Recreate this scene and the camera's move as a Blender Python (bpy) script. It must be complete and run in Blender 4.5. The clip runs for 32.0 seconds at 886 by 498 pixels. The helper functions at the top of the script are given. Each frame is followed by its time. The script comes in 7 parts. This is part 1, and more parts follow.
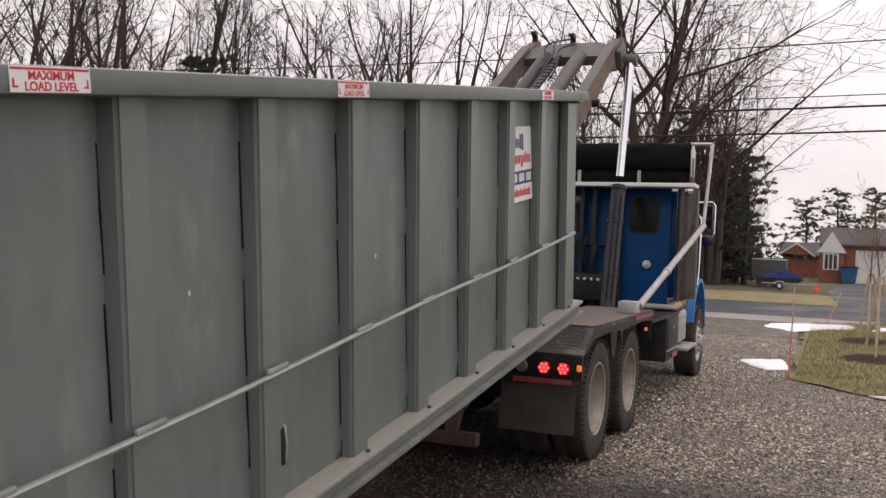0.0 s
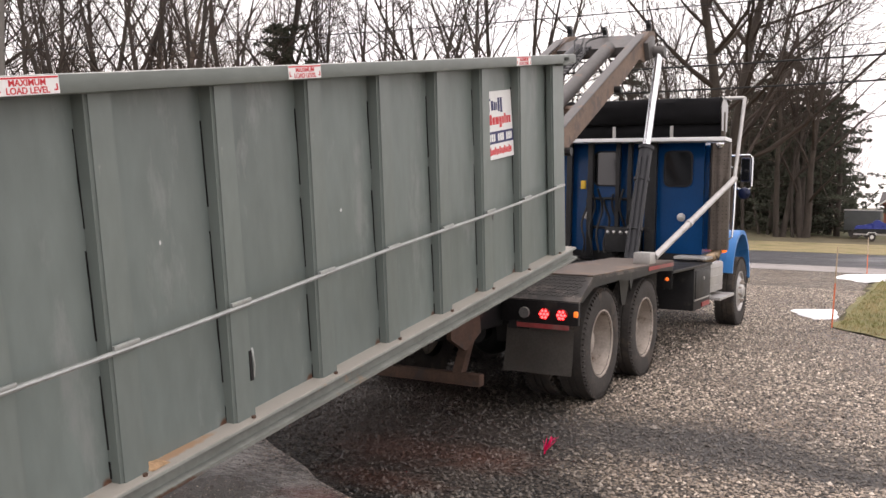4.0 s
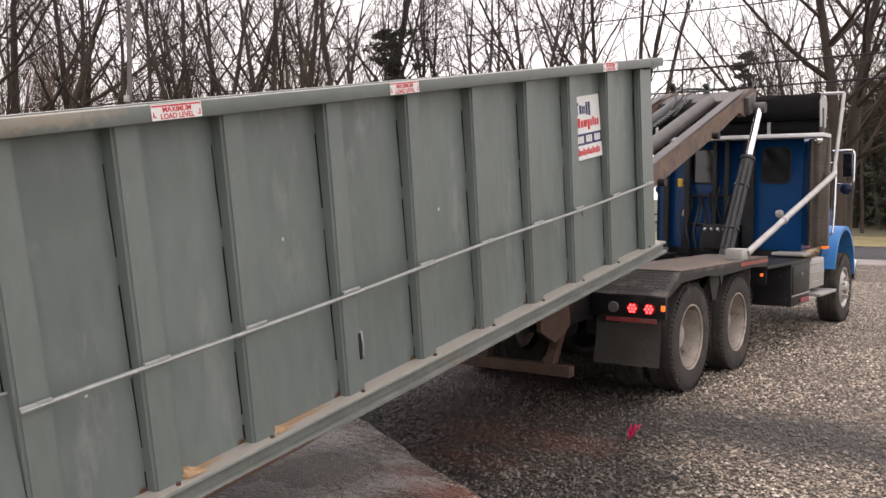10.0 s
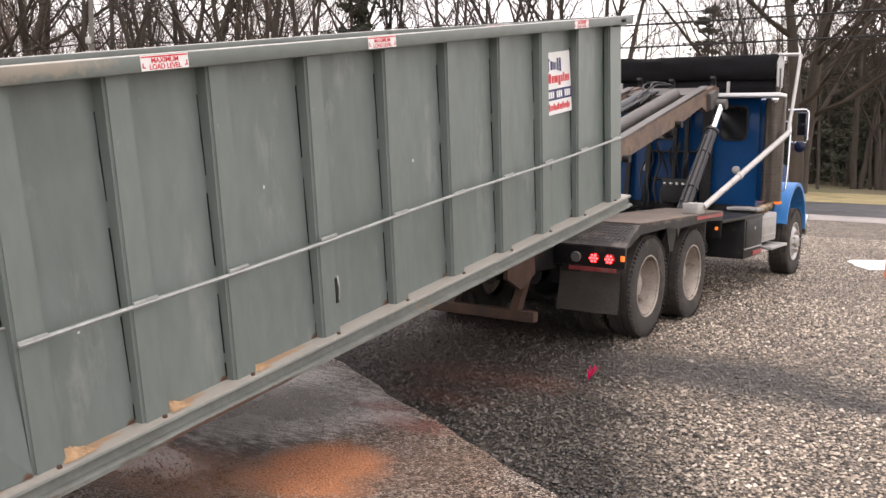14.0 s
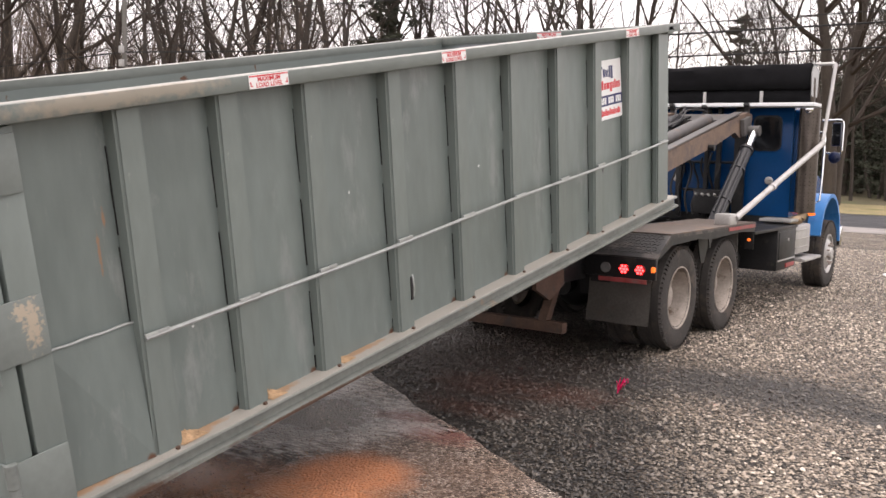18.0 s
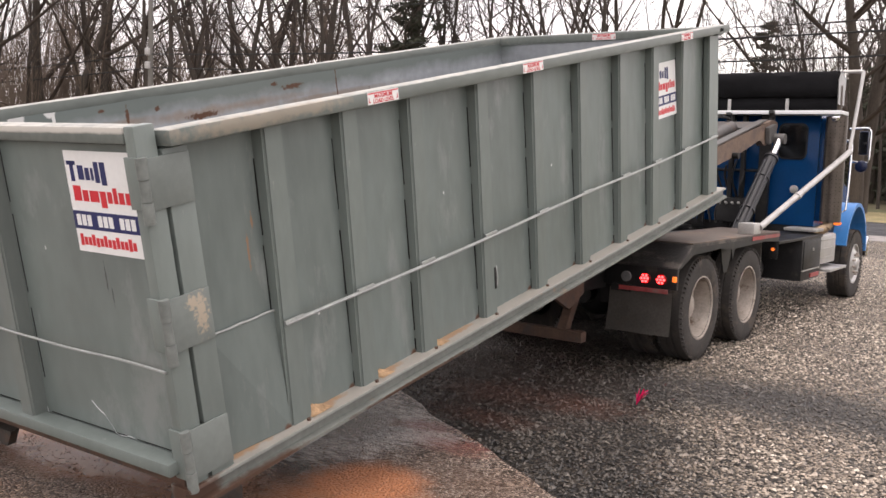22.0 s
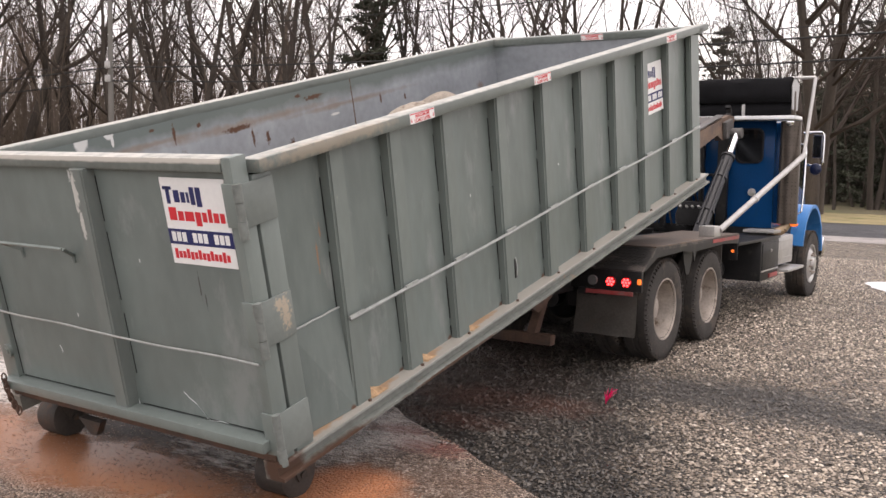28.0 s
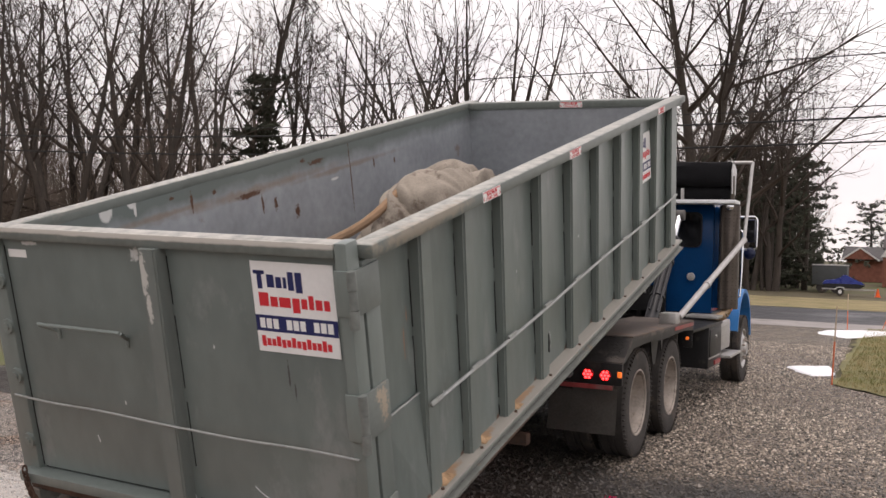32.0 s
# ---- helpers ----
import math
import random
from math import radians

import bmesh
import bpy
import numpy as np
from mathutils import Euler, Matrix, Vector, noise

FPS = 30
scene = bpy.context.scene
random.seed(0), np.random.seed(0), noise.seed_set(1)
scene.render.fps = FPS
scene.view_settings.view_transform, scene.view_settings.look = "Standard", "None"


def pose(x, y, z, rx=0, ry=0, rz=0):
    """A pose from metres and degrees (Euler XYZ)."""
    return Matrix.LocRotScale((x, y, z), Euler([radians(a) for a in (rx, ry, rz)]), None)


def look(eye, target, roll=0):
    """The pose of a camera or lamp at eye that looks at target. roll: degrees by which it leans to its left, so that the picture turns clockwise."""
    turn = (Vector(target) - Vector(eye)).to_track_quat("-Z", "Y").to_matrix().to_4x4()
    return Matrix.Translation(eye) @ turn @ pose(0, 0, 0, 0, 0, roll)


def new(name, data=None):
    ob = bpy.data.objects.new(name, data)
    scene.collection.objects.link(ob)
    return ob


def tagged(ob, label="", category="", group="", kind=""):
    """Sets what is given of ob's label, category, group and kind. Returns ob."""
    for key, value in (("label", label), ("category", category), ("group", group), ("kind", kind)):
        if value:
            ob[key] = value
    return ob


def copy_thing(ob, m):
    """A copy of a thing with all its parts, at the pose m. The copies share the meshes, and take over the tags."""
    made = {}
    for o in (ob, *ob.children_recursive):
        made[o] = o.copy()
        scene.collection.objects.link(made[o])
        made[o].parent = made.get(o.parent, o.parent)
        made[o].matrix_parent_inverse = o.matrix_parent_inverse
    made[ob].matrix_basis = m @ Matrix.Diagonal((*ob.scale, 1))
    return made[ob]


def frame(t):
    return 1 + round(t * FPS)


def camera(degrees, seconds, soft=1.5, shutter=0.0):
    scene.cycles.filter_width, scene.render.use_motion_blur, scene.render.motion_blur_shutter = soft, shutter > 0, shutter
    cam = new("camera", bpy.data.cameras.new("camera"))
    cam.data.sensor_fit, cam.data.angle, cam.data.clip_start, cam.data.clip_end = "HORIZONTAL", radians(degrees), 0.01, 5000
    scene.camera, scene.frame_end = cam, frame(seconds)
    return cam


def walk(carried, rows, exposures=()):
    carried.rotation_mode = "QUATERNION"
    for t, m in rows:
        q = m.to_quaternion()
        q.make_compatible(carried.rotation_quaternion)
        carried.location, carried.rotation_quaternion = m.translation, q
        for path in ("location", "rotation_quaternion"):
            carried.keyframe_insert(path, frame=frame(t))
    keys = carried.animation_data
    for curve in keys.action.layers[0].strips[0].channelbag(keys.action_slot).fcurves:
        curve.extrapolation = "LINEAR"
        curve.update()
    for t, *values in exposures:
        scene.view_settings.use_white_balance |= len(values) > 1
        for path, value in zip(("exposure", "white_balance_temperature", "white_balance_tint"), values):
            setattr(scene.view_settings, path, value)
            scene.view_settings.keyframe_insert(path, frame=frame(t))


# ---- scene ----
cam = camera(50.2, 32.0, shutter=0.4)
walk(cam, [
    (0, pose(3.017, -8.141, 1.796, 89.62, -2.25, 22.60)),
    (0.5, pose(3.161, -8.208, 1.788, 90.04, -1.22, 23.12)),
    (1, pose(3.277, -8.266, 1.812, 89.70, -1.05, 23.86)),
    (1.5, pose(3.359, -8.292, 1.826, 88.90, -1.09, 24.54)),
    (2, pose(3.490, -8.323, 1.825, 88.06, -0.91, 25.47)),
    (2.5, pose(3.627, -8.349, 1.807, 87.68, -1.01, 26.24)),
    (4.5, pose(4.018, -8.430, 1.814, 86.74, -1.12, 29.18)),
    (5, pose(4.039, -8.451, 1.824, 86.65, -1.39, 30.09)),
    (5.5, pose(4.044, -8.464, 1.826, 86.59, -1.48, 31.00)),
    (6, pose(4.066, -8.472, 1.820, 86.55, -1.49, 31.66)),
    (6.5, pose(4.090, -8.488, 1.801, 86.64, -1.27, 31.58)),
    (7, pose(4.080, -8.526, 1.776, 86.62, -0.90, 31.02)),
    (7.5, pose(4.061, -8.624, 1.783, 85.88, -0.67, 30.09)),
    (8, pose(4.093, -8.734, 1.814, 84.98, -0.51, 29.36)),
    (8.5, pose(4.144, -8.780, 1.837, 84.83, -0.44, 31.47)),
    (9, pose(4.204, -8.782, 1.803, 85.74, -0.18, 34.16)),
    (9.5, pose(4.286, -8.759, 1.791, 86.85, -0.29, 34.68)),
    (10, pose(4.337, -8.745, 1.821, 86.87, -0.20, 35.01)),
    (10.5, pose(4.348, -8.747, 1.851, 85.96, 0.19, 35.21)),
    (11, pose(4.363, -8.805, 1.854, 85.25, 0.55, 34.99)),
    (11.5, pose(4.410, -8.954, 1.853, 84.45, 0.63, 33.86)),
    (12, pose(4.448, -9.057, 1.855, 83.91, 0.42, 33.20)),
    (12.5, pose(4.477, -9.101, 1.857, 83.66, 0.06, 33.02)),
    (13, pose(4.496, -9.121, 1.854, 83.69, -0.48, 32.90)),
    (13.5, pose(4.496, -9.128, 1.855, 83.79, -1.05, 32.74)),
    (15.5, pose(4.457, -9.086, 1.843, 83.85, -1.36, 32.86)),
    (16, pose(4.465, -9.076, 1.832, 83.98, -1.23, 33.16)),
    (16.5, pose(4.468, -9.079, 1.832, 84.01, -1.30, 33.44)),
    (17, pose(4.471, -9.085, 1.836, 84.03, -1.36, 33.63)),
    (17.5, pose(4.459, -9.074, 1.835, 84.14, -1.41, 33.85)),
    (18, pose(4.448, -9.066, 1.845, 84.35, -1.49, 34.51)),
    (18.5, pose(4.444, -9.048, 1.855, 84.62, -1.44, 35.42)),
    (19, pose(4.441, -9.020, 1.851, 84.74, -1.45, 36.29)),
    (19.5, pose(4.434, -8.981, 1.850, 84.80, -1.68, 36.76)),
    (20, pose(4.434, -8.946, 1.852, 84.87, -2.00, 36.89)),
    (20.5, pose(4.442, -8.948, 1.860, 84.80, -2.15, 36.90)),
    (21, pose(4.443, -8.952, 1.861, 84.71, -2.12, 36.64)),
    (21.5, pose(4.442, -8.968, 1.863, 84.60, -2.03, 36.28)),
    (22, pose(4.437, -8.996, 1.870, 84.52, -2.00, 35.92)),
    (22.5, pose(4.442, -9.018, 1.877, 84.49, -1.92, 35.75)),
    (23, pose(4.449, -9.046, 1.882, 84.30, -1.64, 35.55)),
    (23.5, pose(4.472, -9.113, 1.885, 84.25, -1.09, 34.98)),
    (24, pose(4.497, -9.176, 1.888, 84.39, -0.67, 34.54)),
    (24.5, pose(4.525, -9.218, 1.901, 84.54, -0.61, 34.22)),
    (25, pose(4.541, -9.255, 1.914, 84.52, -0.71, 33.99)),
    (25.5, pose(4.557, -9.285, 1.926, 84.55, -0.86, 33.88)),
    (27.5, pose(4.515, -9.238, 1.896, 84.98, -0.96, 33.66)),
    (28, pose(4.504, -9.199, 1.885, 85.07, -1.06, 33.66)),
    (28.5, pose(4.506, -9.201, 1.887, 85.10, -1.29, 33.63)),
    (29, pose(4.496, -9.184, 1.878, 85.24, -1.40, 33.57)),
    (29.5, pose(4.478, -9.114, 1.864, 85.62, -1.42, 33.07)),
    (30, pose(4.395, -9.054, 1.837, 87.84, -1.33, 31.56)),
    (30.5, pose(4.186, -9.035, 1.825, 89.44, -1.74, 29.45)),
    (31, pose(3.939, -9.046, 1.858, 89.46, -2.29, 27.87)),
    (31.5, pose(3.672, -9.007, 1.867, 89.63, -2.22, 26.95)),
    (32, pose(3.410, -8.966, 1.916, 89.91, -1.72, 26.14)),
], exposures=[(t, e, 6550, 15) for t, e in ((0, -0.58), (1, -0.46), (2, -0.22), (2.5, -0.12), (4.5, 0.1), (5.5, 0.14), (7, 0.08), (9, 0.03), (10, -0.06), (11, 0.1), (12, 0.31), (13, 0.31), (19, 0.23), (25, 0.13), (28, 0.12), (29.5, 0.15), (30.1, 0.15), (30.6, -0.25), (31, -0.48), (32, -0.42))])

# ---- light ----
world = bpy.data.worlds.new("overcast_sky")
scene.world = world
world.use_nodes = True
wn, wl = world.node_tree.nodes, world.node_tree.links
wn.clear()
sky = wn.new("ShaderNodeTexSky")
sky.sky_type, sky.sun_disc = "NISHITA", False
sky.sun_elevation, sky.sun_rotation = radians(82), radians(142)
sky.air_density, sky.dust_density = 1.0, 6.0
back = wn.new("ShaderNodeBackground")
back.inputs["Strength"].default_value = 0.05
wl.new(sky.outputs[0], back.inputs["Color"])
# the cloud deck: pale, a little pink, with soft grey streaks
tc = wn.new("ShaderNodeTexCoord")
mp = wn.new("ShaderNodeMapping")
mp.inputs["Scale"].default_value = (1.2, 1.2, 3.5)
nz = wn.new("ShaderNodeTexNoise")
nz.inputs["Scale"].default_value, nz.inputs["Detail"].default_value = 2.2, 5.0
rp = wn.new("ShaderNodeValToRGB")
rp.color_ramp.elements[0].position, rp.color_ramp.elements[0].color = 0.32, (0.80, 0.745, 0.74, 1)
rp.color_ramp.elements[1].position, rp.color_ramp.elements[1].color = 0.66, (1.0, 0.955, 0.90, 1)
cloud = wn.new("ShaderNodeBackground")
# an overcast deck is brighter overhead than at the horizon
sz = wn.new("ShaderNodeSeparateXYZ")
zen = wn.new("ShaderNodeMapRange")
zen.inputs["From Min"].default_value, zen.inputs["From Max"].default_value = 0.15, 1.0
zen.inputs["To Min"].default_value, zen.inputs["To Max"].default_value = 1.6, 1.85
add = wn.new("ShaderNodeAddShader")
wo = wn.new("ShaderNodeOutputWorld")
wl.new(tc.outputs["Generated"], sz.inputs[0])
wl.new(sz.outputs[2], zen.inputs["Value"])
wl.new(zen.outputs[0], cloud.inputs["Strength"])
wl.new(tc.outputs["Generated"], mp.inputs["Vector"])
wl.new(mp.outputs[0], nz.inputs["Vector"])
wl.new(nz.outputs[0], rp.inputs[0])
wl.new(rp.outputs[0], cloud.inputs["Color"])
wl.new(back.outputs[0], add.inputs[0])
wl.new(cloud.outputs[0], add.inputs[1])
wl.new(add.outputs[0], wo.inputs["Surface"])

sun = new("sun", bpy.data.lights.new("sun", "SUN"))
sun.data.energy, sun.data.angle, sun.data.color = 0.8, radians(40), (1.0, 0.94, 0.84)
sun.matrix_world = look((0.7, -0.9, 9.0), (0, 0, 0))


# ---- materials ----
def mat(name, color, rough=0.6, metal=0.0, var=0.25, scale=3.0, grain=40.0, bump=0.1, dirt=None, dirt_at=0.6, dirt_scale=1.5, spec=0.28, rand=0.0, glow=0.0, stretch=(1, 1, 1)):
    """A surface with soft variation, fine grain, a dirt or rust tint in patches and fine relief."""
    m = bpy.data.materials.new(name)
    m.use_nodes = True
    n, l = m.node_tree.nodes, m.node_tree.links
    b = n["Principled BSDF"]
    b.inputs["Metallic"].default_value = metal
    b.inputs["Specular IOR Level"].default_value = spec
    co = n.new("ShaderNodeTexCoord")
    ma = n.new("ShaderNodeMapping")
    ma.inputs["Scale"].default_value = stretch
    l.new(co.outputs["Object"], ma.inputs["Vector"])
    big = n.new("ShaderNodeTexNoise")
    big.inputs["Scale"].default_value, big.inputs["Detail"].default_value = scale, 6
    fine = n.new("ShaderNodeTexNoise")
    fine.inputs["Scale"].default_value, fine.inputs["Detail"].default_value = grain, 4
    for q in (big, fine):
        l.new(ma.outputs[0], q.inputs["Vector"])
    mixv = n.new("ShaderNodeMath")
    mixv.operation = "MULTIPLY_ADD"
    mixv.inputs[1].default_value = 0.4
    l.new(fine.outputs[0], mixv.inputs[0])
    sc = n.new("ShaderNodeMath")
    sc.operation = "MULTIPLY"
    sc.inputs[1].default_value = 0.6
    l.new(big.outputs[0], sc.inputs[0])
    l.new(sc.outputs[0], mixv.inputs[2])
    ramp = n.new("ShaderNodeValToRGB")
    lo = [c * (1 - var) for c in color]
    hi = [min(1, c * (1 + var)) for c in color]
    ramp.color_ramp.elements[0].position, ramp.color_ramp.elements[0].color = 0.3, (*lo, 1)
    ramp.color_ramp.elements[1].position, ramp.color_ramp.elements[1].color = 0.7, (*hi, 1)
    l.new(mixv.outputs[0], ramp.inputs[0])
    out = ramp.outputs[0]
    if dirt:
        dn = n.new("ShaderNodeTexNoise")
        dn.inputs["Scale"].default_value, dn.inputs["Detail"].default_value, dn.inputs["Roughness"].default_value = dirt_scale, 9, 0.7
        l.new(ma.outputs[0], dn.inputs["Vector"])
        dr = n.new("ShaderNodeValToRGB")
        dr.color_ramp.elements[0].position, dr.color_ramp.elements[1].position = dirt_at, dirt_at + 0.09
        l.new(dn.outputs[0], dr.inputs[0])
        mx = n.new("ShaderNodeMix")
        mx.data_type = "RGBA"
        l.new(dr.outputs[0], mx.inputs[0])
        l.new(out, mx.inputs[6])
        mx.inputs[7].default_value = (*dirt, 1)
        out = mx.outputs[2]
    if rand:
        oi = n.new("ShaderNodeObjectInfo")
        mr = n.new("ShaderNodeMapRange")
        mr.inputs["To Min"].default_value, mr.inputs["To Max"].default_value = 1 - rand, 1 + rand
        l.new(oi.outputs["Random"], mr.inputs["Value"])
        hv = n.new("ShaderNodeHueSaturation")
        l.new(mr.outputs[0], hv.inputs["Value"])
        l.new(out, hv.inputs["Color"])
        out = hv.outputs[0]
    l.new(out, b.inputs["Base Color"])
    rr = n.new("ShaderNodeMapRange")
    rr.inputs["To Min"].default_value, rr.inputs["To Max"].default_value = max(0.02, rough - 0.12), min(1, rough + 0.12)
    l.new(big.outputs[0], rr.inputs["Value"])
    l.new(rr.outputs[0], b.inputs["Roughness"])
    if bump:
        bp = n.new("ShaderNodeBump")
        bp.inputs["Strength"].default_value, bp.inputs["Distance"].default_value = bump, 0.01
        l.new(mixv.outputs[0], bp.inputs["Height"])
        l.new(bp.outputs[0], b.inputs["Normal"])
    if glow:
        b.inputs["Emission Color"].default_value = (*color, 1)
        b.inputs["Emission Strength"].default_value = glow
    return m


def stain(m, colour, spots, wob=0.6, scale=6.0, soft=0.25, rough=None, strength=1.0, flat_bump=False, drawn=None):
    """Marks with ragged edges on a material: spots are (x, y, z, rx, ry, rz) in the thing's own axes."""
    n, l = m.node_tree.nodes, m.node_tree.links
    b = n["Principled BSDF"]
    co = n.new("ShaderNodeTexCoord")
    nz_ = n.new("ShaderNodeTexNoise")
    nz_.inputs["Scale"].default_value, nz_.inputs["Detail"].default_value, nz_.inputs["Roughness"].default_value = scale, 7, 0.65
    if drawn:
        mp_ = n.new("ShaderNodeMapping")
        mp_.inputs["Rotation"].default_value, mp_.inputs["Scale"].default_value = (0, 0, drawn[0]), drawn[1:]
        l.new(co.outputs["Object"], mp_.inputs["Vector"])
        l.new(mp_.outputs[0], nz_.inputs["Vector"])
    else:
        l.new(co.outputs["Object"], nz_.inputs["Vector"])
    best = None
    for s in spots:
        su = n.new("ShaderNodeVectorMath")
        su.operation = "SUBTRACT"
        l.new(co.outputs["Object"], su.inputs[0])
        su.inputs[1].default_value = s[:3]
        dv = n.new("ShaderNodeVectorMath")
        dv.operation = "DIVIDE"
        l.new(su.outputs[0], dv.inputs[0])
        dv.inputs[1].default_value = s[3:]
        le = n.new("ShaderNodeVectorMath")
        le.operation = "LENGTH"
        l.new(dv.outputs[0], le.inputs[0])
        if best is None:
            best = le.outputs["Value"]
        else:
            mn = n.new("ShaderNodeMath")
            mn.operation = "MINIMUM"
            l.new(best, mn.inputs[0])
            l.new(le.outputs["Value"], mn.inputs[1])
            best = mn.outputs[0]
    ad = n.new("ShaderNodeMath")
    ad.operation = "MULTIPLY_ADD"
    ad.inputs[1].default_value = wob * 2
    l.new(nz_.outputs[0], ad.inputs[0])
    l.new(best, ad.inputs[2])
    mr = n.new("ShaderNodeMapRange")
    mr.inputs["From Min"].default_value, mr.inputs["From Max"].default_value = 1 + wob + soft, 1 + wob - soft
    mr.inputs["To Max"].default_value = strength
    l.new(ad.outputs[0], mr.inputs["Value"])
    mx = n.new("ShaderNodeMix")
    mx.data_type = "RGBA"
    l.new(mr.outputs[0], mx.inputs[0])
    l.new(b.inputs["Base Color"].links[0].from_socket, mx.inputs[6])
    mx.inputs[7].default_value = (*colour, 1)
    l.new(mx.outputs[2], b.inputs["Base Color"])
    if rough is not None:
        rx = n.new("ShaderNodeMix")
        l.new(mr.outputs[0], rx.inputs[0])
        l.new(b.inputs["Roughness"].links[0].from_socket, rx.inputs[2])
        rx.inputs[3].default_value = rough
        l.new(rx.outputs[0], b.inputs["Roughness"])
    if flat_bump:
        bp = b.inputs["Normal"].links[0].from_node
        iv = n.new("ShaderNodeMath")
        iv.operation = "MULTIPLY_ADD"
        iv.inputs[1].default_value, iv.inputs[2].default_value = -1.05 * bp.inputs["Strength"].default_value, bp.inputs["Strength"].default_value
        l.new(mr.outputs[0], iv.inputs[0])
        l.new(iv.outputs[0], bp.inputs["Strength"])
    return m


M_PAINT = mat("grey_green_paint", (0.139, 0.166, 0.157), 0.36, spec=0.42, var=0.2, scale=1.3, grain=9, bump=0.10, dirt=(0.196, 0.217, 0.209), dirt_at=0.55, dirt_scale=1.8, stretch=(1, 1.6, 0.5))
M_RIB = mat("grey_green_rib_paint", (0.149, 0.175, 0.164), 0.36, spec=0.42, var=0.14, scale=2.0, grain=22, bump=0.1, dirt=(0.30, 0.30, 0.28), dirt_at=0.645, dirt_scale=13, rand=0.05, stretch=(1, 1, 0.3))
M_RAIL = mat("worn_rail_paint", (0.134, 0.150, 0.138), 0.45, var=0.22, scale=2.5, grain=25, bump=0.15, dirt=(0.23, 0.225, 0.20), dirt_at=0.61, dirt_scale=2.4, stretch=(1, 0.35, 1))
M_SILL = mat("scuffed_bottom_rail", (0.165, 0.175, 0.16), 0.5, var=0.25, scale=4, grain=30, bump=0.2, dirt=(0.30, 0.19, 0.11), dirt_at=0.6, dirt_scale=3.2)
M_INSIDE = mat("scraped_inner_steel", (0.30, 0.32, 0.34), 0.4, 0.25, var=0.22, scale=1.6, grain=14, bump=0.25, dirt=(0.2, 0.12, 0.07), dirt_at=0.625, dirt_scale=1.7)
stain(M_PAINT, (0.10, 0.045, 0.025), [(1.13, y - 0.10, 0.128, 0.10, 0.028, 0.030) for y in (0.753, 1.294, 1.851, 2.521, 3.185, 3.838, 4.494, 5.117, 5.749)], 0.5, 14)
stain(M_PAINT, (0.24, 0.14, 0.085), [(1.12, 0.58, 1.07, 0.1, 0.006, 0.09), (1.12, 0.62, 1.20, 0.1, 0.006, 0.04)], 1.5, 40, 0.3)
stain(M_PAINT, (0.045, 0.045, 0.045), [(1.12, 5.25, 0.60, 0.1, 0.02, 0.05), (1.12, 5.31, 0.62, 0.1, 0.015, 0.04), (0.78, 0, 1.05, 0.005, 0.1, 0.07), (0.81, 0, 0.97, 0.005, 0.1, 0.05)], 1.2, 40, 0.2)
stain(M_PAINT, (0.55, 0.56, 0.55), [(1.12, 3.45, 0.95, 0.1, 0.007, 0.009), (1.12, 2.15, 1.02, 0.1, 0.006, 0.010), (1.12, 1.0, 0.62, 0.1, 0.008, 0.007), (-0.12, 0, 1.615, 0.035, 0.1, 0.035), (-0.35, 0, 0.76, 0.006, 0.1, 0.015), (0.33, 0, 1.15, 0.005, 0.1, 0.014), (-0.9, 0, 1.64, 0.06, 0.1, 0.012)], 1.3, 42, 0.2)
M_DRIB = mat("door_rib_paint", (0.148, 0.168, 0.158), 0.38, var=0.14, scale=2.0, grain=22, bump=0.1, dirt=(0.30, 0.30, 0.28), dirt_at=0.665, dirt_scale=11, stretch=(1, 1, 0.35))
stain(M_DRIB, (0.46, 0.46, 0.43), [(0.000, -0.035, 1.53, 0.022, 0.05, 0.11), (0.010, -0.035, 1.36, 0.014, 0.05, 0.08)], 1.8, 45, 0.2)
stain(M_RAIL, (0.46, 0.44, 0.40), [(0, 3.2, 1.724, 3, 9, 0.016)], 0.6, 12, 0.3)
stain(M_RAIL, (0.36, 0.29, 0.215), [(1.27, 0.55, 1.68, 0.06, 0.35, 0.035), (1.27, 0.95, 1.69, 0.06, 0.25, 0.03)], 1.6, 20, 0.45, None, 0.45)
stain(M_SILL, (0.30, 0.285, 0.255), [(1.17, 3.3, 0.140, 0.4, 6, 0.016), (-1.17, 3.3, 0.140, 0.4, 6, 0.016)], 0.35, 5)
stain(M_SILL, (0.31, 0.20, 0.125), [(1.14, 0.3, 0.135, 0.04, 0.3, 0.02), (1.14, 0.9, 0.14, 0.04, 0.2, 0.02), (1.14, 1.45, 0.14, 0.035, 0.16, 0.02), (1.14, 2.1, 0.14, 0.03, 0.2, 0.02)], 0.9, 16)
stain(M_SILL, (0.07, 0.04, 0.028), [(1.2, 0.02, 0.08, 0.12, 0.16, 0.09), (1.24, 0.35, 0.04, 0.05, 0.4, 0.02), (1.24, 1.6, 0.035, 0.05, 0.5, 0.012)], 0.8, 12)
M_LEAF = mat("scraped_hinge_paint", (0.154, 0.174, 0.164), 0.4, var=0.14, scale=3, grain=30, bump=0.12, dirt=(0.26, 0.25, 0.23), dirt_at=0.64, dirt_scale=8)
stain(M_LEAF, (0.42, 0.34, 0.25), [(1.22, 0.195, 0.90, 0.06, 0.03, 0.085), (1.22, 0.16, 0.95, 0.06, 0.03, 0.03)], 2.4, 60, 0.3, None, 0.7)
stain(M_INSIDE, (0.15, 0.175, 0.165), [(-1.1, 3.2, 1.72, 0.2, 9, 0.20)], 0.5, 2.5)
